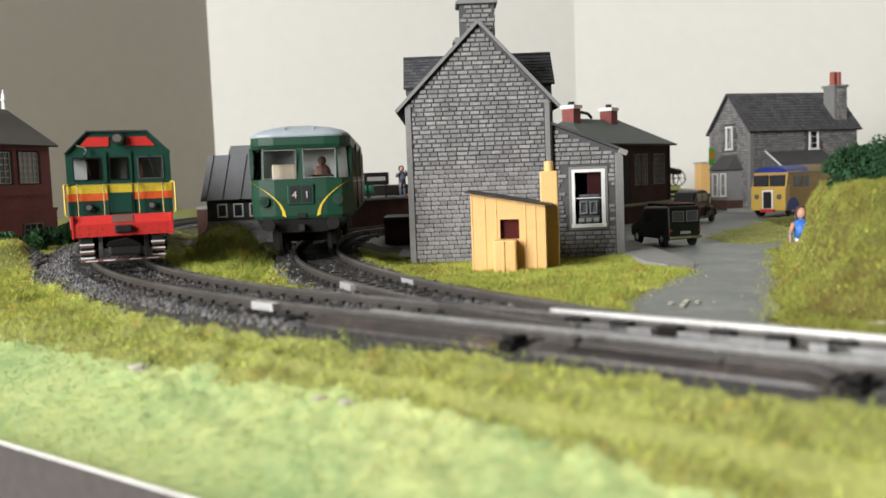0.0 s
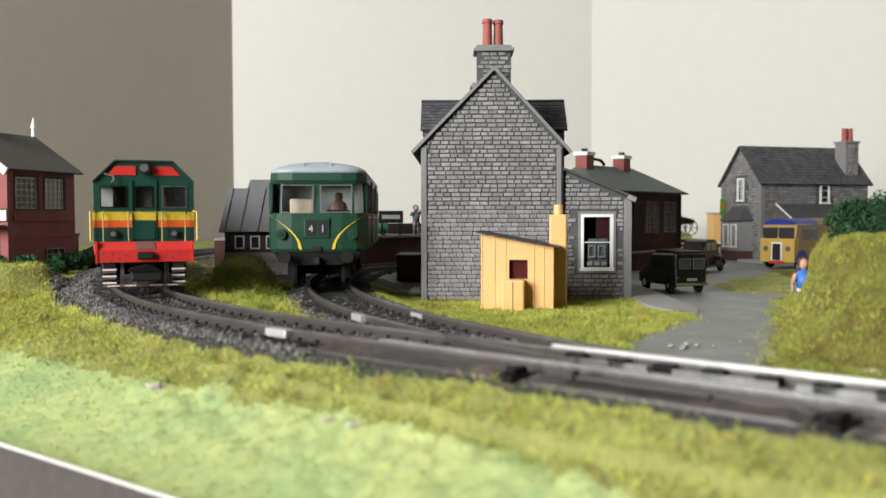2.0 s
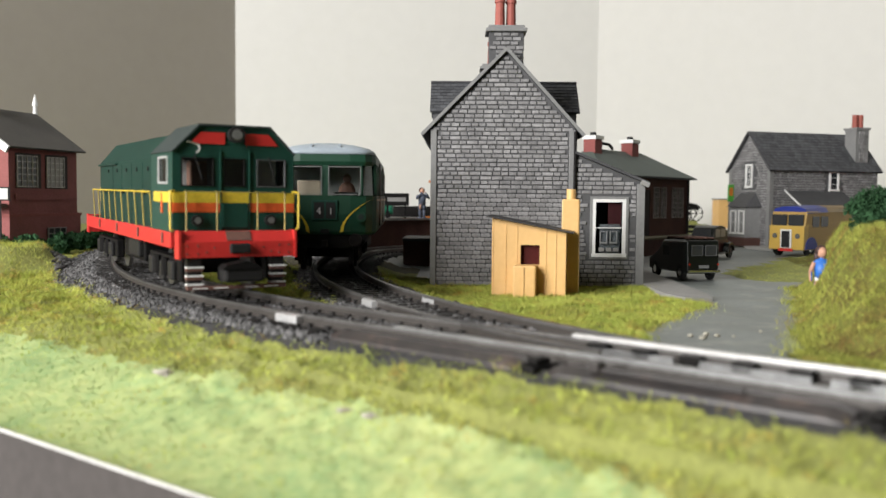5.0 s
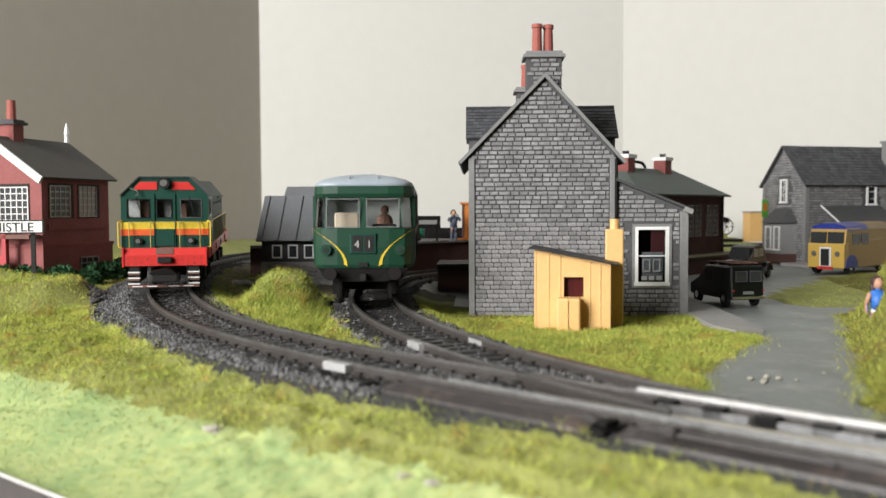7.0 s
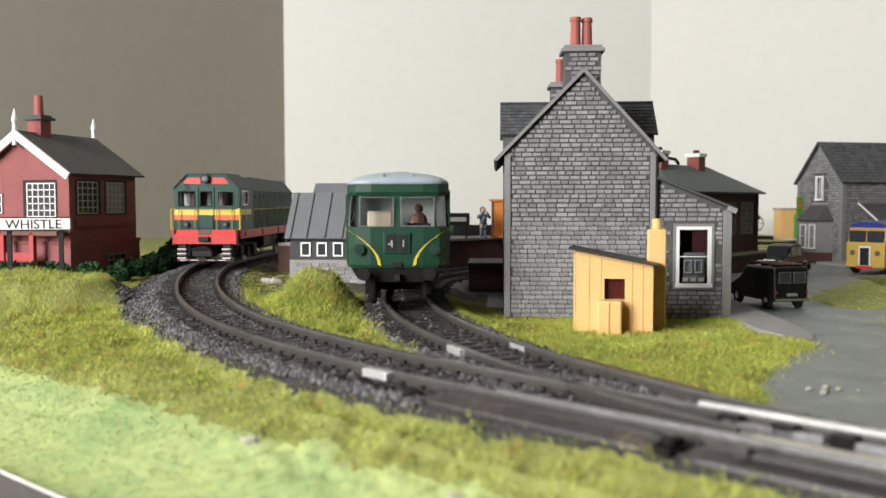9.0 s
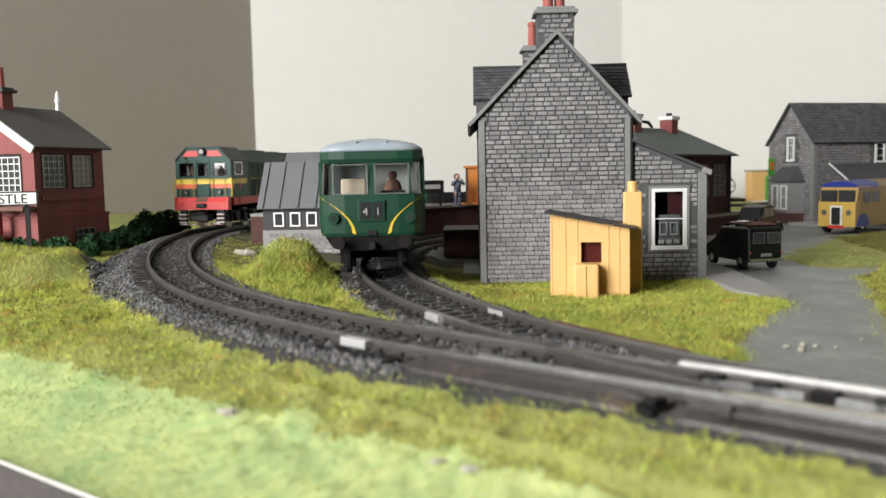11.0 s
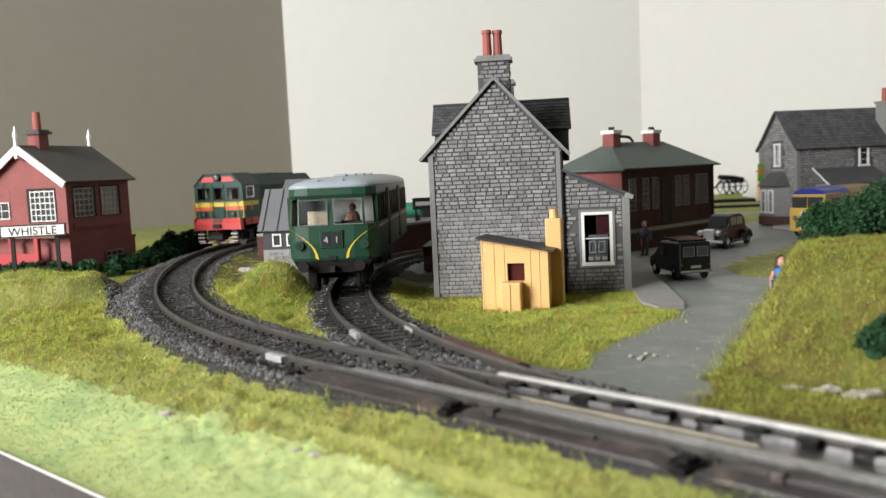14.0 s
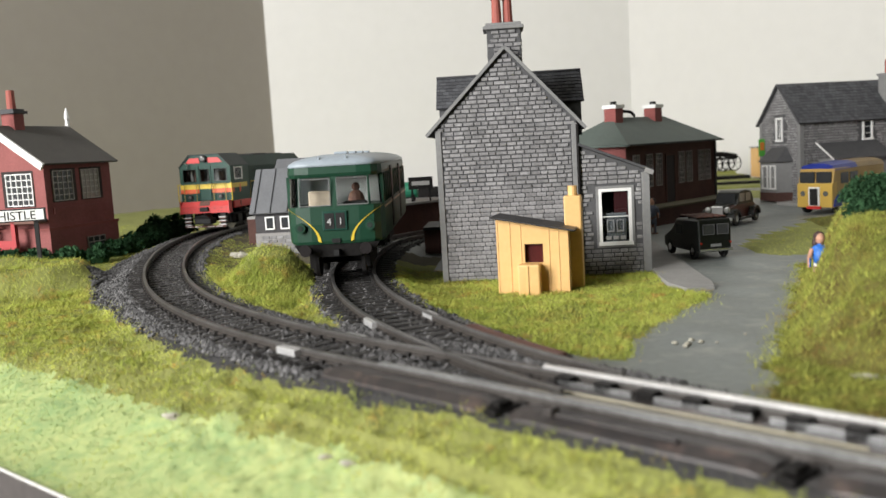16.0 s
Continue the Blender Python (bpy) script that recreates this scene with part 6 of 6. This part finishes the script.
def saloon_car():
    root = empty("saloon_car", 13.2, 49.8, 0.02, -36, "old black and maroon saloon car with chrome radiator, highlights put in as pale silver", "car")
    # local -y is the front
    part("body", side_body(bmesh.new(), [(0.35, 0.35), (4.7, 0.35), (4.85, 0.6), (4.75, 0.95), (4.3, 1.15), (1.5, 1.15), (0.5, 1.05)], 0.66), M["maroon"], root, "maroon lower body and doors")
    part("cabin", side_body(bmesh.new(), [(1.55, 1.1), (4.3, 1.1), (4.25, 1.4), (4.05, 1.7), (3.75, 1.88), (3.2, 1.97), (2.4, 1.97), (2.0, 1.85), (1.75, 1.5)], 0.66), M["vanblack"], root, "black roof and cabin")
    for x in (-0.69, 0.665):
        for y0, y1 in ((2.0, 2.75), (2.9, 3.7)):
            part("side_window", boxes((x, x + 0.025, y0, y1, 1.3, 1.78)), M["pale_pane"], root)
    part("windscreen", boxes((-0.55, 0.55, 1.62, 1.75, 1.25, 1.8)), M["dark_pane"], root)
    # radiator, bumper and headlamps pale silver, standing for highlights on chrome
    part("radiator", boxes((-0.34, 0.34, 0.22, 0.4, 0.45, 1.18), bev=0.06), M["silver"], root, "chrome radiator, highlights put in as pale silver")
    part("bonnet", side_body(bmesh.new(), [(0.36, 0.5), (1.7, 0.5), (1.7, 1.26), (0.42, 1.18)], 0.42), M["vanblack"], root, "black bonnet")
    part("front_wing", boxes((-0.95, -0.42, 0.3, 1.3, 0.5, 0.86), bev=0.12), M["vanblack"], root)
    part("front_wing", boxes((0.42, 0.95, 0.3, 1.3, 0.5, 0.86), bev=0.12), M["vanblack"], root)
    part("bumper", boxes((-0.95, 0.95, 0.02, 0.12, 0.36, 0.52), bev=0.03), M["silver"], root)
    for x in (-0.55, 0.55):
        part("headlamp", ball(bmesh.new(), (x, 0.35, 0.95), 0.19), M["silver"], root, "round chrome headlamp")
    for sx in (-1, 1):
        for y in (0.85, 3.95):
            bm = bmesh.new()
            pts = [(y + 0.62 * math.cos(a * math.pi / 6), 0.42 + 0.55 * math.sin(a * math.pi / 6)) for a in range(7)]
            pts += [(y - 0.48, 0.42), (y - 0.3, 0.72), (y, 0.85), (y + 0.3, 0.72), (y + 0.48, 0.42)]
            prism(bm, pts, "x", *sorted((sx * 0.62, sx * 1.0)))
            part("mudguard", bm, M["vanblack"], root, "black mudguard")
            road_wheel(root, sx * 0.85, y, 0.42, 0.16)
        part("running_board", boxes((*sorted((sx * 0.7, sx * 0.98)), 1.4, 3.4, 0.3, 0.36)), M["vanblack"], root)
    stretch(root, 1.0, 0.95, 0.98)


def motor_coach():
    root = empty("motor_coach", 20.25, 54.4, 0.02, -49, "ochre motor coach with blue front roof, parked by the cottage", "coach")
    # local -y is the front
    L, hw = 6.3, 1.25
    part("body", side_body(bmesh.new(), [(0.5, 0.4), (L, 0.4), (L, 2.2), (0.5, 1.9)], hw), M["coach_side"], root, "ochre body side, darker with its shade painted in")
    part("front", side_body(bmesh.new(), [(0.0, 0.4), (0.6, 0.4), (0.6, 2.0), (0.0, 1.85)], hw - 0.01), M["coach_yellow"], root, "bright yellow front")
    part("upper_body", side_body(bmesh.new(), [(0.12, 1.7), (L, 2.1), (L, 2.75), (0.35, 2.75)], hw - 0.02), M["coach_side"], root)
    roof = []
    for y, z in ((0.35, 2.62), (0.9, 2.7)):
        roof.append([(-hw, y, z), (-hw * 0.85, y, z + 0.28), (-hw * 0.4, y, z + 0.42), (hw * 0.4, y, z + 0.42), (hw * 0.85, y, z + 0.28), (hw, y, z)])
    fr = [[(x, y, z) for x, y, z in roof[0]], [(x, 3.0, z) for x, _, z in roof[1]]]
    part("front_roof", loft(bmesh.new(), fr), M["coach_blue"], root, "blue front roof")
    part("rear_roof", loft(bmesh.new(), [[(x, 3.0, z) for x, _, z in roof[1]], [(x, L, z) for x, _, z in roof[1]]]), M["coach_tan"], root, "tan rear roof")
    for x0, x1 in ((-1.1, -0.06), (0.06, 1.1)):
        part("windscreen", boxes((x0, x1, 0.10, 0.22, 1.85, 2.55), bev=0.02), M["dark_pane"], root, "split windscreen")
    part("radiator_frame", boxes((-0.4, 0.4, -0.07, 0.02, 0.5, 1.65), bev=0.04), M["white"], root, "white radiator surround")
    part("radiator", boxes((-0.28, 0.28, -0.09, -0.06, 0.55, 1.55)), M["black"], root, "black grille")
    for x in (-0.8, 0.8):
        part("headlamp", cyl(bmesh.new(), (x, -0.06, 1.25), (x, 0.05, 1.25), 0.16, seg=12), M["lens"], root)
    part("front_bumper", boxes((-0.5, 0.5, -0.1, 0.0, 0.32, 0.48)), M["red"], root, "red lower valance")
    for sx in (-1, 1):
        for y in (1.0, 2.1):
            a, b = sorted((sx * (hw - 0.02), sx * (hw + 0.015)))
            part("side_window", boxes((a, b, y, y + 0.85, 1.8, 2.45)), M["dark_pane"], root)
        part("mudguard", prism(bmesh.new(), [(0.9 + 0.75 * math.cos(a * math.pi / 6), 0.45 + 0.75 * math.sin(a * math.pi / 6)) for a in range(7)], "x", *sorted((sx * 0.8, sx * (hw + 0.05)))), M["coach_blue"], root, "blue mudguard")
        for y in (0.95, 5.0):
            road_wheel(root, sx * 1.08, y, 0.55, 0.25)
    stretch(root, 0.93, 1.0, 1.02)


def red_van():
    root = empty("red_van", 28.0, 60.5, 0.12, -60, "bright red parked van", "van")
    part("body", side_body(bmesh.new(), [(0, 0.4), (4.6, 0.4), (4.6, 2.6), (1.3, 2.65), (1.0, 1.6), (0, 1.4)], 1.0), M["red"], root)
    part("windscreen", boxes((-0.85, 0.85, 1.05, 1.15, 1.7, 2.4)), M["dark_pane"], root)
    for y in (0.8, 3.7):
        for x in (-0.9, 0.9):
            road_wheel(root, x, y, 0.42, 0.2)


black_van(), saloon_car(), motor_coach(), red_van()


# ---- pavement slabs beside the lean-to ----
pv = empty("side_pavement", 7.0, 0, 0, label="pale grey pavement strip beside the house", category="pavement", kind="structure")
part("slab_strip", prism(bmesh.new(), [(0.0, 34.5), (0.0, 30.2), (0.4, 28.9), (1.35, 29.1), (1.5, 30.2), (1.6, 46), (0, 46)], "z", 0.0, 0.16), M["concrete"], pv)


# ---- turnout details beside the straight ----
def turnout():
    root = empty("turnout_motor", 0, 0, 0, label="dull black plastic turnout casing beside the rails", category="point motor")
    for s0, s1 in ((-4.7, 0.3), (-10.2, -5.3), (-17.5, -10.9)):
        bm = bmesh.new()
        x0, y0, h = main_line(s1)
        rows = []
        for k, t in enumerate((0.0, 0.06, 0.94, 1.0)):
            x, y, _ = main_line(s1 + (s0 - s1) * t)
            nx, ny = math.cos(radians(PA)), math.sin(radians(PA))
            low = 0.07 if k in (0, 3) else 0.0
            rows.append([(x + nx * o, y + ny * o, z) for o, z in ((0.98, 0.05), (0.98, 0.55 - low), (1.34, 0.56 - low), (1.62, 0.44 - low), (1.72, 0.05))])
        loft(bm, rows)
        part("casing", bm, M["motor"], root, "long flat-topped dark casing")
        part("casing_ledge", ribbon(main_line, 1.92, s0 + 0.2, s1 - 0.3, 0.9, 0.42, 0.05, 0.24), M["sleeper"], root)
        part("casing_lip", ribbon(main_line, 1.74, s0 + 0.1, s1 - 0.1, 0.9, 0.05, 0.22, 0.30), M["rust"], root, "rust-pink lip along the casing")
    for s, off, hgt in ((-5.0, 1.35, 0.62), (-10.55, 1.4, 0.62), (0.75, 1.5, 0.5)):
        x, y, h = main_line(s)
        nx, ny = math.cos(radians(PA)), math.sin(radians(PA))
        ob = part("clip", boxes((-0.17, 0.17, -0.34, 0.34, 0.1, hgt - 0.12), (-0.12, 0.12, -0.2, 0.2, hgt - 0.12, hgt), bev=0.05), M["under"], root, "black retaining clip")
        ob.matrix_local = pose((x + nx * off) * CM, (y + ny * off) * CM, 0, 0, 0, h + rnd.uniform(-8, 8))
    for k, s in enumerate((0.9, 1.7, 2.5, 3.2)):
        x, y, h = main_line(s)
        nx, ny = math.cos(radians(h + 90)), math.sin(radians(h + 90))
        rings = []
        for a in range(9):
            t = a * math.pi / 8
            rings.append([((0.5 + 0.07 * math.cos(q * math.pi / 3)) * math.cos(t) - 0.1 * k, 0.07 * math.sin(q * math.pi / 3), 0.16 + (0.30 + 0.07 * math.cos(q * math.pi / 3)) * math.sin(t)) for q in range(6)])
        ob = part("cable_loop", loft(bmesh.new(), rings), M["under"], root, "short black cable loop", smooth=True)
        ob.matrix_local = pose((x + nx * (1.35 + 0.1 * (k % 2))) * CM, (y + ny * (1.35 + 0.1 * (k % 2))) * CM, 0, 0, 0, h + 14 - 9 * k)
    for s, off, w in ((-7.4, 1.42, 1.3), (-13.6, 1.4, 1.6)):
        x, y, h = main_line(s)
        nx, ny = math.cos(radians(PA)), math.sin(radians(PA))
        ob = part("lever", boxes((-w, w, -0.05, 0.05, 0.54, 0.62), (w - 0.2, w, -0.12, 0.12, 0.54, 0.70), bev=0.02), M["motor"], root, "flat slide lever")
        ob.matrix_local = pose((x + nx * off) * CM, (y + ny * off) * CM, 0, 0, 0, h)
    return root


turnout()
bl = empty("point_blades", 0, 0, 0, label="worn steel point rails on a plastic bed, glints painted pale", category="rail")
part("bed", ribbon(main_line, -0.05, -18.0, -4.4, 0.8, 1.35, 0.30, 0.46), M["motor"], bl, "dull plastic bed between the rails")
part("stock_rail", ribbon(main_line, -0.86, -17.0, -4.3, 0.8, 0.15, 0.62, 0.72), M["rail_glint"], bl, "stock rail painted pale for the window's reflection")
for k, (a, b) in enumerate(((-6.6, -4.9), (-9.0, -7.1), (-11.6, -9.3), (-14.2, -12.0), (-17.0, -14.6))):
    part("check_rail", ribbon(main_line, -0.52, a, b, 0.8, 0.06, 0.46, 0.56), M["rail_mid"], bl, "short worn check rail")
part("near_head", ribbon(main_line, 0.83, -18.0, -1.0, 0.8, 0.15, 0.655, 0.70), M["rail_mid"], bl, "worn steel head of the near rail, reflection painted paler")
part("near_blade", ribbon(main_line, 0.62, -15.0, -3.0, 0.8, 0.09, 0.46, 0.65), M["rail_mid"], bl)
for k in range(13):
    s = -5.0 - k * 0.95
    x, y, h = main_line(s)
    nx, ny = math.cos(radians(h + 90)), math.sin(radians(h + 90))
    ob = part("slide_chair", boxes((-0.2, 0.2, -0.15, 0.13, 0.42, 0.63), bev=0.03), M["under"], bl)
    ob.matrix_local = pose((x + nx * -0.62) * CM, (y + ny * -0.62) * CM, 0, 0, 0, h)
part("stretcher_strip", ribbon(main_line, 0.22, -12.5, -4.7, 0.8, 0.10, 0.46, 0.52), M["cream_strip"], bl, "cream stretcher strip")
part("stretcher_strip", ribbon(main_line, -0.12, -11.0, -5.0, 0.8, 0.05, 0.46, 0.50), M["cream_strip"], bl, "cream stretcher strip")
rp = empty("rust_patch", 0, 0, 0, label="rust-brown check rail beside the branch", category="rail")
part("check_rail", ribbon(branch, -1.15, 6.0, 10.5, 0.7, 0.5, 0.35, 0.56), M["rust"], rp)


# ---- bushes and hedges: many small leaf clumps ----
def bush(name, x, y, z, blobs, leaves, label, category="bush", size=0.13, group=""):
    r = random.Random(int(x * 31 + y * 7))
    verts, faces = [], []
    for _ in range(leaves):
        bx, by, bz, br, bh = r.choice(blobs)
        d = Vector((r.gauss(0, 1), r.gauss(0, 1), abs(r.gauss(0, 0.9)))).normalized()
        k = br * (0.72 + 0.34 * r.random()) * (1 + 0.25 * noise.noise((d.x * 2.2 + bx, d.y * 2.2, d.z * 2.2 + by)))
        c = Vector((bx + d.x * k, by + d.y * k, bz + d.z * k * bh))
        n = len(verts)
        a = Vector((r.uniform(-1, 1), r.uniform(-1, 1), r.uniform(-1, 1))).normalized() * size * r.uniform(0.6, 1.3)
        b = Vector((r.uniform(-1, 1), r.uniform(-1, 1), r.uniform(-1, 1))).normalized() * size * r.uniform(0.6, 1.3)
        for p in (c - a * 0.6, c + b, c + a, c - b * 0.8 + d * size * 0.5):
            verts.append(tuple(p))
        faces += [(n, n + 1, n + 2), (n, n + 2, n + 3), (n, n + 3, n + 1)]
    root = empty(name, x, y, z, 0, label, category, group)
    soup("foliage", verts, faces, M["bush"], root)
    bm = bmesh.new()
    for bx, by, bz, br, bh in blobs:
        ball(bm, (bx, by, bz), br * 0.74, (1, 1, bh), 8, 6)
    part("core", bm, M["bush"], root)
    return root


def hz(x, y):
    return ground_z(x, y)


bush("bush", 13.2, 26.2, hz(13.2, 26.2) - 0.3, [(0, 0, 0.45, 1.0, 1), (-0.7, 0.4, 0.5, 0.75, 1), (1.3, 0.3, 0.8, 1.2, 1), (2.7, 0.6, 0.8, 1.4, 1), (-0.9, -0.2, 0, 0.7, 1), (4.2, 0.9, 1.0, 1.6, 1), (3.3, -0.2, 0.4, 1.1, 1), (6.0, 1.4, 1.2, 1.9, 1)], 24000, "dense dark green foam bush on the bank", size=0.06, group="bushes")
bush("bush", 10.8, 17.8, hz(10.8, 17.8) - 0.1, [(0, 0, 0.25, 0.42, 1.2), (0.3, 0.1, 0.5, 0.38, 1.2), (0.65, -0.05, 0.3, 0.45, 1.2)], 3500, "small dark green bush on the grass slope", size=0.07, group="bushes")
bush("hedge", -26.5, 41.0, 0.5, [(k * 1.25 - 1.0, 0.5 * math.sin(k * 1.3) + k * 0.25, 0.25, 0.75, 0.9) for k in range(7)], 4200, "low dark green hedge before the signal box", "hedge", group="bushes")
bush("hedge", -20.4, 45.5, 0.45, [(0, 0, 0.2, 0.8, 0.9), (0.4, 1.6, 0.3, 0.8, 1), (0.6, 3.2, 0.45, 0.9, 1.0), (0.5, 4.9, 0.5, 0.95, 1.0), (-0.2, 6.8, 0.6, 1.1, 1.0), (0.6, 8.2, 0.6, 1.1, 1.0)], 4200, "dark green hedge curving along the track", "hedge", group="bushes")
tuft = bush("low_tuft", -0.45, 10.05, hz(-0.45, 10.05) - 0.05, [(0, 0, 0.1, 0.35, 1.2), (0.3, 0.1, 0.0, 0.3, 1)], 260, "small olive weed tuft on the front slope", "weed", 0.12)
for ob in tuft.children:
    ob.data.materials[0] = M["blade_olive"]


# ---- rocks and litter ----
def rocks():
    for k, (x, y, w, h) in enumerate(((8.9, 17.7, 0.3, 0.12), (9.5, 17.3, 0.42, 0.2), (10.15, 16.85, 0.5, 0.22), (10.9, 16.4, 0.4, 0.16), (11.6, 15.8, 0.4, 0.15), (-2.2, 14.8, 0.16, 0.06), (-1.7, 14.4, 0.2, 0.07), (-6.3, 17.6, 0.24, 0.1), (-12.2, 42.2, 0.4, 0.35), (-12.7, 42.6, 0.3, 0.3))):
        bm = bmesh.new()
        bmesh.ops.create_icosphere(bm, subdivisions=3, radius=1)
        for v in bm.verts:
            q = 1 + 0.45 * noise.noise(v.co * 1.7 + Vector((k * 3.1, 0, 0))) + 0.25 * noise.noise(v.co * 5 + Vector((k * 2.1, 5, 0)))
            v.co = Vector((v.co.x * w * q, v.co.y * 0.45 * w * q, v.co.z * h * q))
        ob = tagged(part("rock", bm, M["rock"]), "pale weathered plaster rock in the grass", "rock", "rocks")
        ob.matrix_world = pose(x * CM, y * CM, (ground_z(x, y) - h * 0.15) * CM, 0, 0, -35 + 15 * (k % 3))
    for k, (dx, dy) in enumerate(((0, 0), (0.35, 0.1), (-0.3, 0.15), (0.15, 0.35), (-0.1, -0.2), (0.7, -0.1), (1.6, 0.6), (-0.9, 0.9))):
        bm = bmesh.new()
        bmesh.ops.create_icosphere(bm, subdivisions=1, radius=0.09 if k < 5 else 0.05)
        for v in bm.verts:
            v.co.z *= 0.6
        ob = tagged(part("grit", bm, M["rock"]), "loose pale grit on the road", "grit", "grit on the road")
        x, y = 5.9 + dx, 21.4 + dy
        ob.matrix_world = pose(x * CM, y * CM, (ground_z(x, y) + 0.04) * CM, 0, 0, 40 * k)


rocks()


# ---- ballast stones ----
def scatter_ballast():
    r = random.Random(3)
    verts, faces = [], []
    octa = ((0, 2, 4), (2, 1, 4), (1, 3, 4), (3, 0, 4), (2, 0, 5), (1, 2, 5), (3, 1, 5), (0, 3, 5))

    def stone(x, y, z, k):
        n = len(verts)
        for d in ((1, 0, 0), (-1, 0, 0), (0, 1, 0), (0, -1, 0), (0, 0, 1), (0, 0, -1)):
            j = k * r.uniform(0.6, 1.25)
            verts.append((x + d[0] * j + r.uniform(-0.3, 0.3) * k, y + d[1] * j + r.uniform(-0.3, 0.3) * k, z + d[2] * j * 0.8))
        for f in octa:
            faces.append(tuple(n + i for i in f))

    for fn, s0, s1, count in ((main_line, -16, 45, 44000), (branch, 6, 40, 9000)):
        for _ in range(count):
            s = s0 + (s1 - s0) * r.random() ** (1.0)
            x, y, h = fn(s)
            wide = 2.35 if fn is main_line else 2.0
            o = r.uniform(-1.95, wide + 3.0 * smooth(8, 16, s) * (1 - smooth(36, 46, s)))
            if abs(o) < 1.45 and r.random() < 0.35:
                continue
            if fn is main_line and (s < 0.2 and o < -0.9 or s < -4.2 and abs(o) < 0.9):
                continue
            nx, ny = math.cos(radians(h + 90)), math.sin(radians(h + 90))
            px, py = x - nx * o, y - ny * o
            k = r.uniform(0.055, 0.115)
            if abs(abs(o) - 0.825) < 0.14 or abs(o) > 1.7 and zone(px, py) != "ballast":
                continue
            stone(px, py, (ground_z(px, py) if abs(o) > 1.5 else 0.34 + lift(px, py)) + k * 0.25, k)
    for _ in range(26000):
        px, py = r.uniform(-24, -6), r.uniform(24, 46)
        if 1.7 < abs(side_a(px, py)) < 5 and zone(px, py) == "ballast":
            stone(px, py, ground_z(px, py) + 0.02, r.uniform(0.055, 0.115))
    soup("ballast", verts, faces, M["stones"], None, "loose grey ballast stones along the tracks", "ballast")


scatter_ballast()


# ---- static grass ----
def scatter_grass():
    r = random.Random(5)
    sets = {"grass": ([], []), "pale": ([], []), "hill": ([], [])}

    def blade(store, x, y, z, length, w, lean):
        verts, faces = store
        a = r.uniform(0, 2 * math.pi)
        dx, dy = math.cos(a) * w, math.sin(a) * w
        b = r.uniform(0, 2 * math.pi)
        lx, ly = math.cos(b) * lean * length, math.sin(b) * lean * length
        n = len(verts)
        verts += [(x - dx, y - dy, z - 0.02), (x + dx, y + dy, z - 0.02), (x + dx * 0.7 + lx * 0.4, y + dy * 0.7 + ly * 0.4, z + length * 0.55), (x - dx * 0.7 + lx * 0.4, y - dy * 0.7 + ly * 0.4, z + length * 0.55), (x + lx, y + ly, z + length)]
        faces.append((n, n + 1, n + 2, n + 3))
        faces.append((n + 3, n + 2, n + 4))

    patches = [(-18, 16, -4, 34, 330000), (-36, -12, 24, 48, 90000), (-14, -4, 26, 42, 32000), (-4, 8, 20, 37, 50000), (6, 24, 13, 36, 100000), (12, 40, 36, 53, 16000), (-30, -10, 46, 70, 12000)]
    for x0, x1, y0, y1, count in patches:
        for _ in range(count):
            x, y = r.uniform(x0, x1), r.uniform(y0, y1)
            if edge(x, y) < 0.05:
                continue
            k = zone(x + r.gauss(0, 0.2), y + r.gauss(0, 0.3))
            if k == "grass" and zone(x, y) in ("ballast", "road") and r.random() < 0.4:
                continue
            if k == "earth" and x < -10:
                k = "grass"
            if k not in sets:
                continue
            clump = 0.5 + 0.5 * noise.noise((x * 1.3, y * 1.3, 9))
            if k == "pale":
                if r.random() < 0.55:
                    warm = noise.noise((x * 0.8, y * 0.8, 21)) > 0.05 and r.random() < 0.5
                    blade(sets["grass" if warm else k], x, y, ground_z(x, y), r.uniform(0.02, 0.06), 0.013, 1.2)
                continue
            store = sets["hill" if (k == "hill" and r.random() < 0.9) or noise.noise((x * 0.5, y * 0.5, 2)) > 0.3 and r.random() < 0.5 or edge(x, y) < 4.3 and noise.noise((x * 0.7, y * 0.7, 31)) > 0.0 and r.random() < 0.3 else "grass"]
            far = 0.6 if y > 34 else 1.0
            blade(store, x, y, ground_z(x, y), (1.0 if k == "hill" else 1.0) * (2.3 if -12 < x < -6 and 32.5 < y < 38 or x < -15.5 and 33 < y < 40 else 1.6 if -12 < x < -6 and 28 < y < 39 or x < -15.5 and 31 < y < 41 else 1.0) * far * r.uniform(0.06, 0.17) * (0.45 + 1.15 * clump ** 1.4 + 0.35 * max(0, noise.noise((x * 3.3, y * 3.3, 4)))), 0.0085, 0.95)
    soup("verge_grass", *sets["grass"], M["blade"], None, "bright yellow-green static grass tufts", "grass")
    soup("pale_grass", *sets["pale"], M["blade_pale"], None, "pale green short grass mat fibres", "grass")
    soup("hill_grass", *sets["hill"], M["blade_olive"], None, "olive and brown static grass on the bank", "grass")


scatter_grass()


motions()
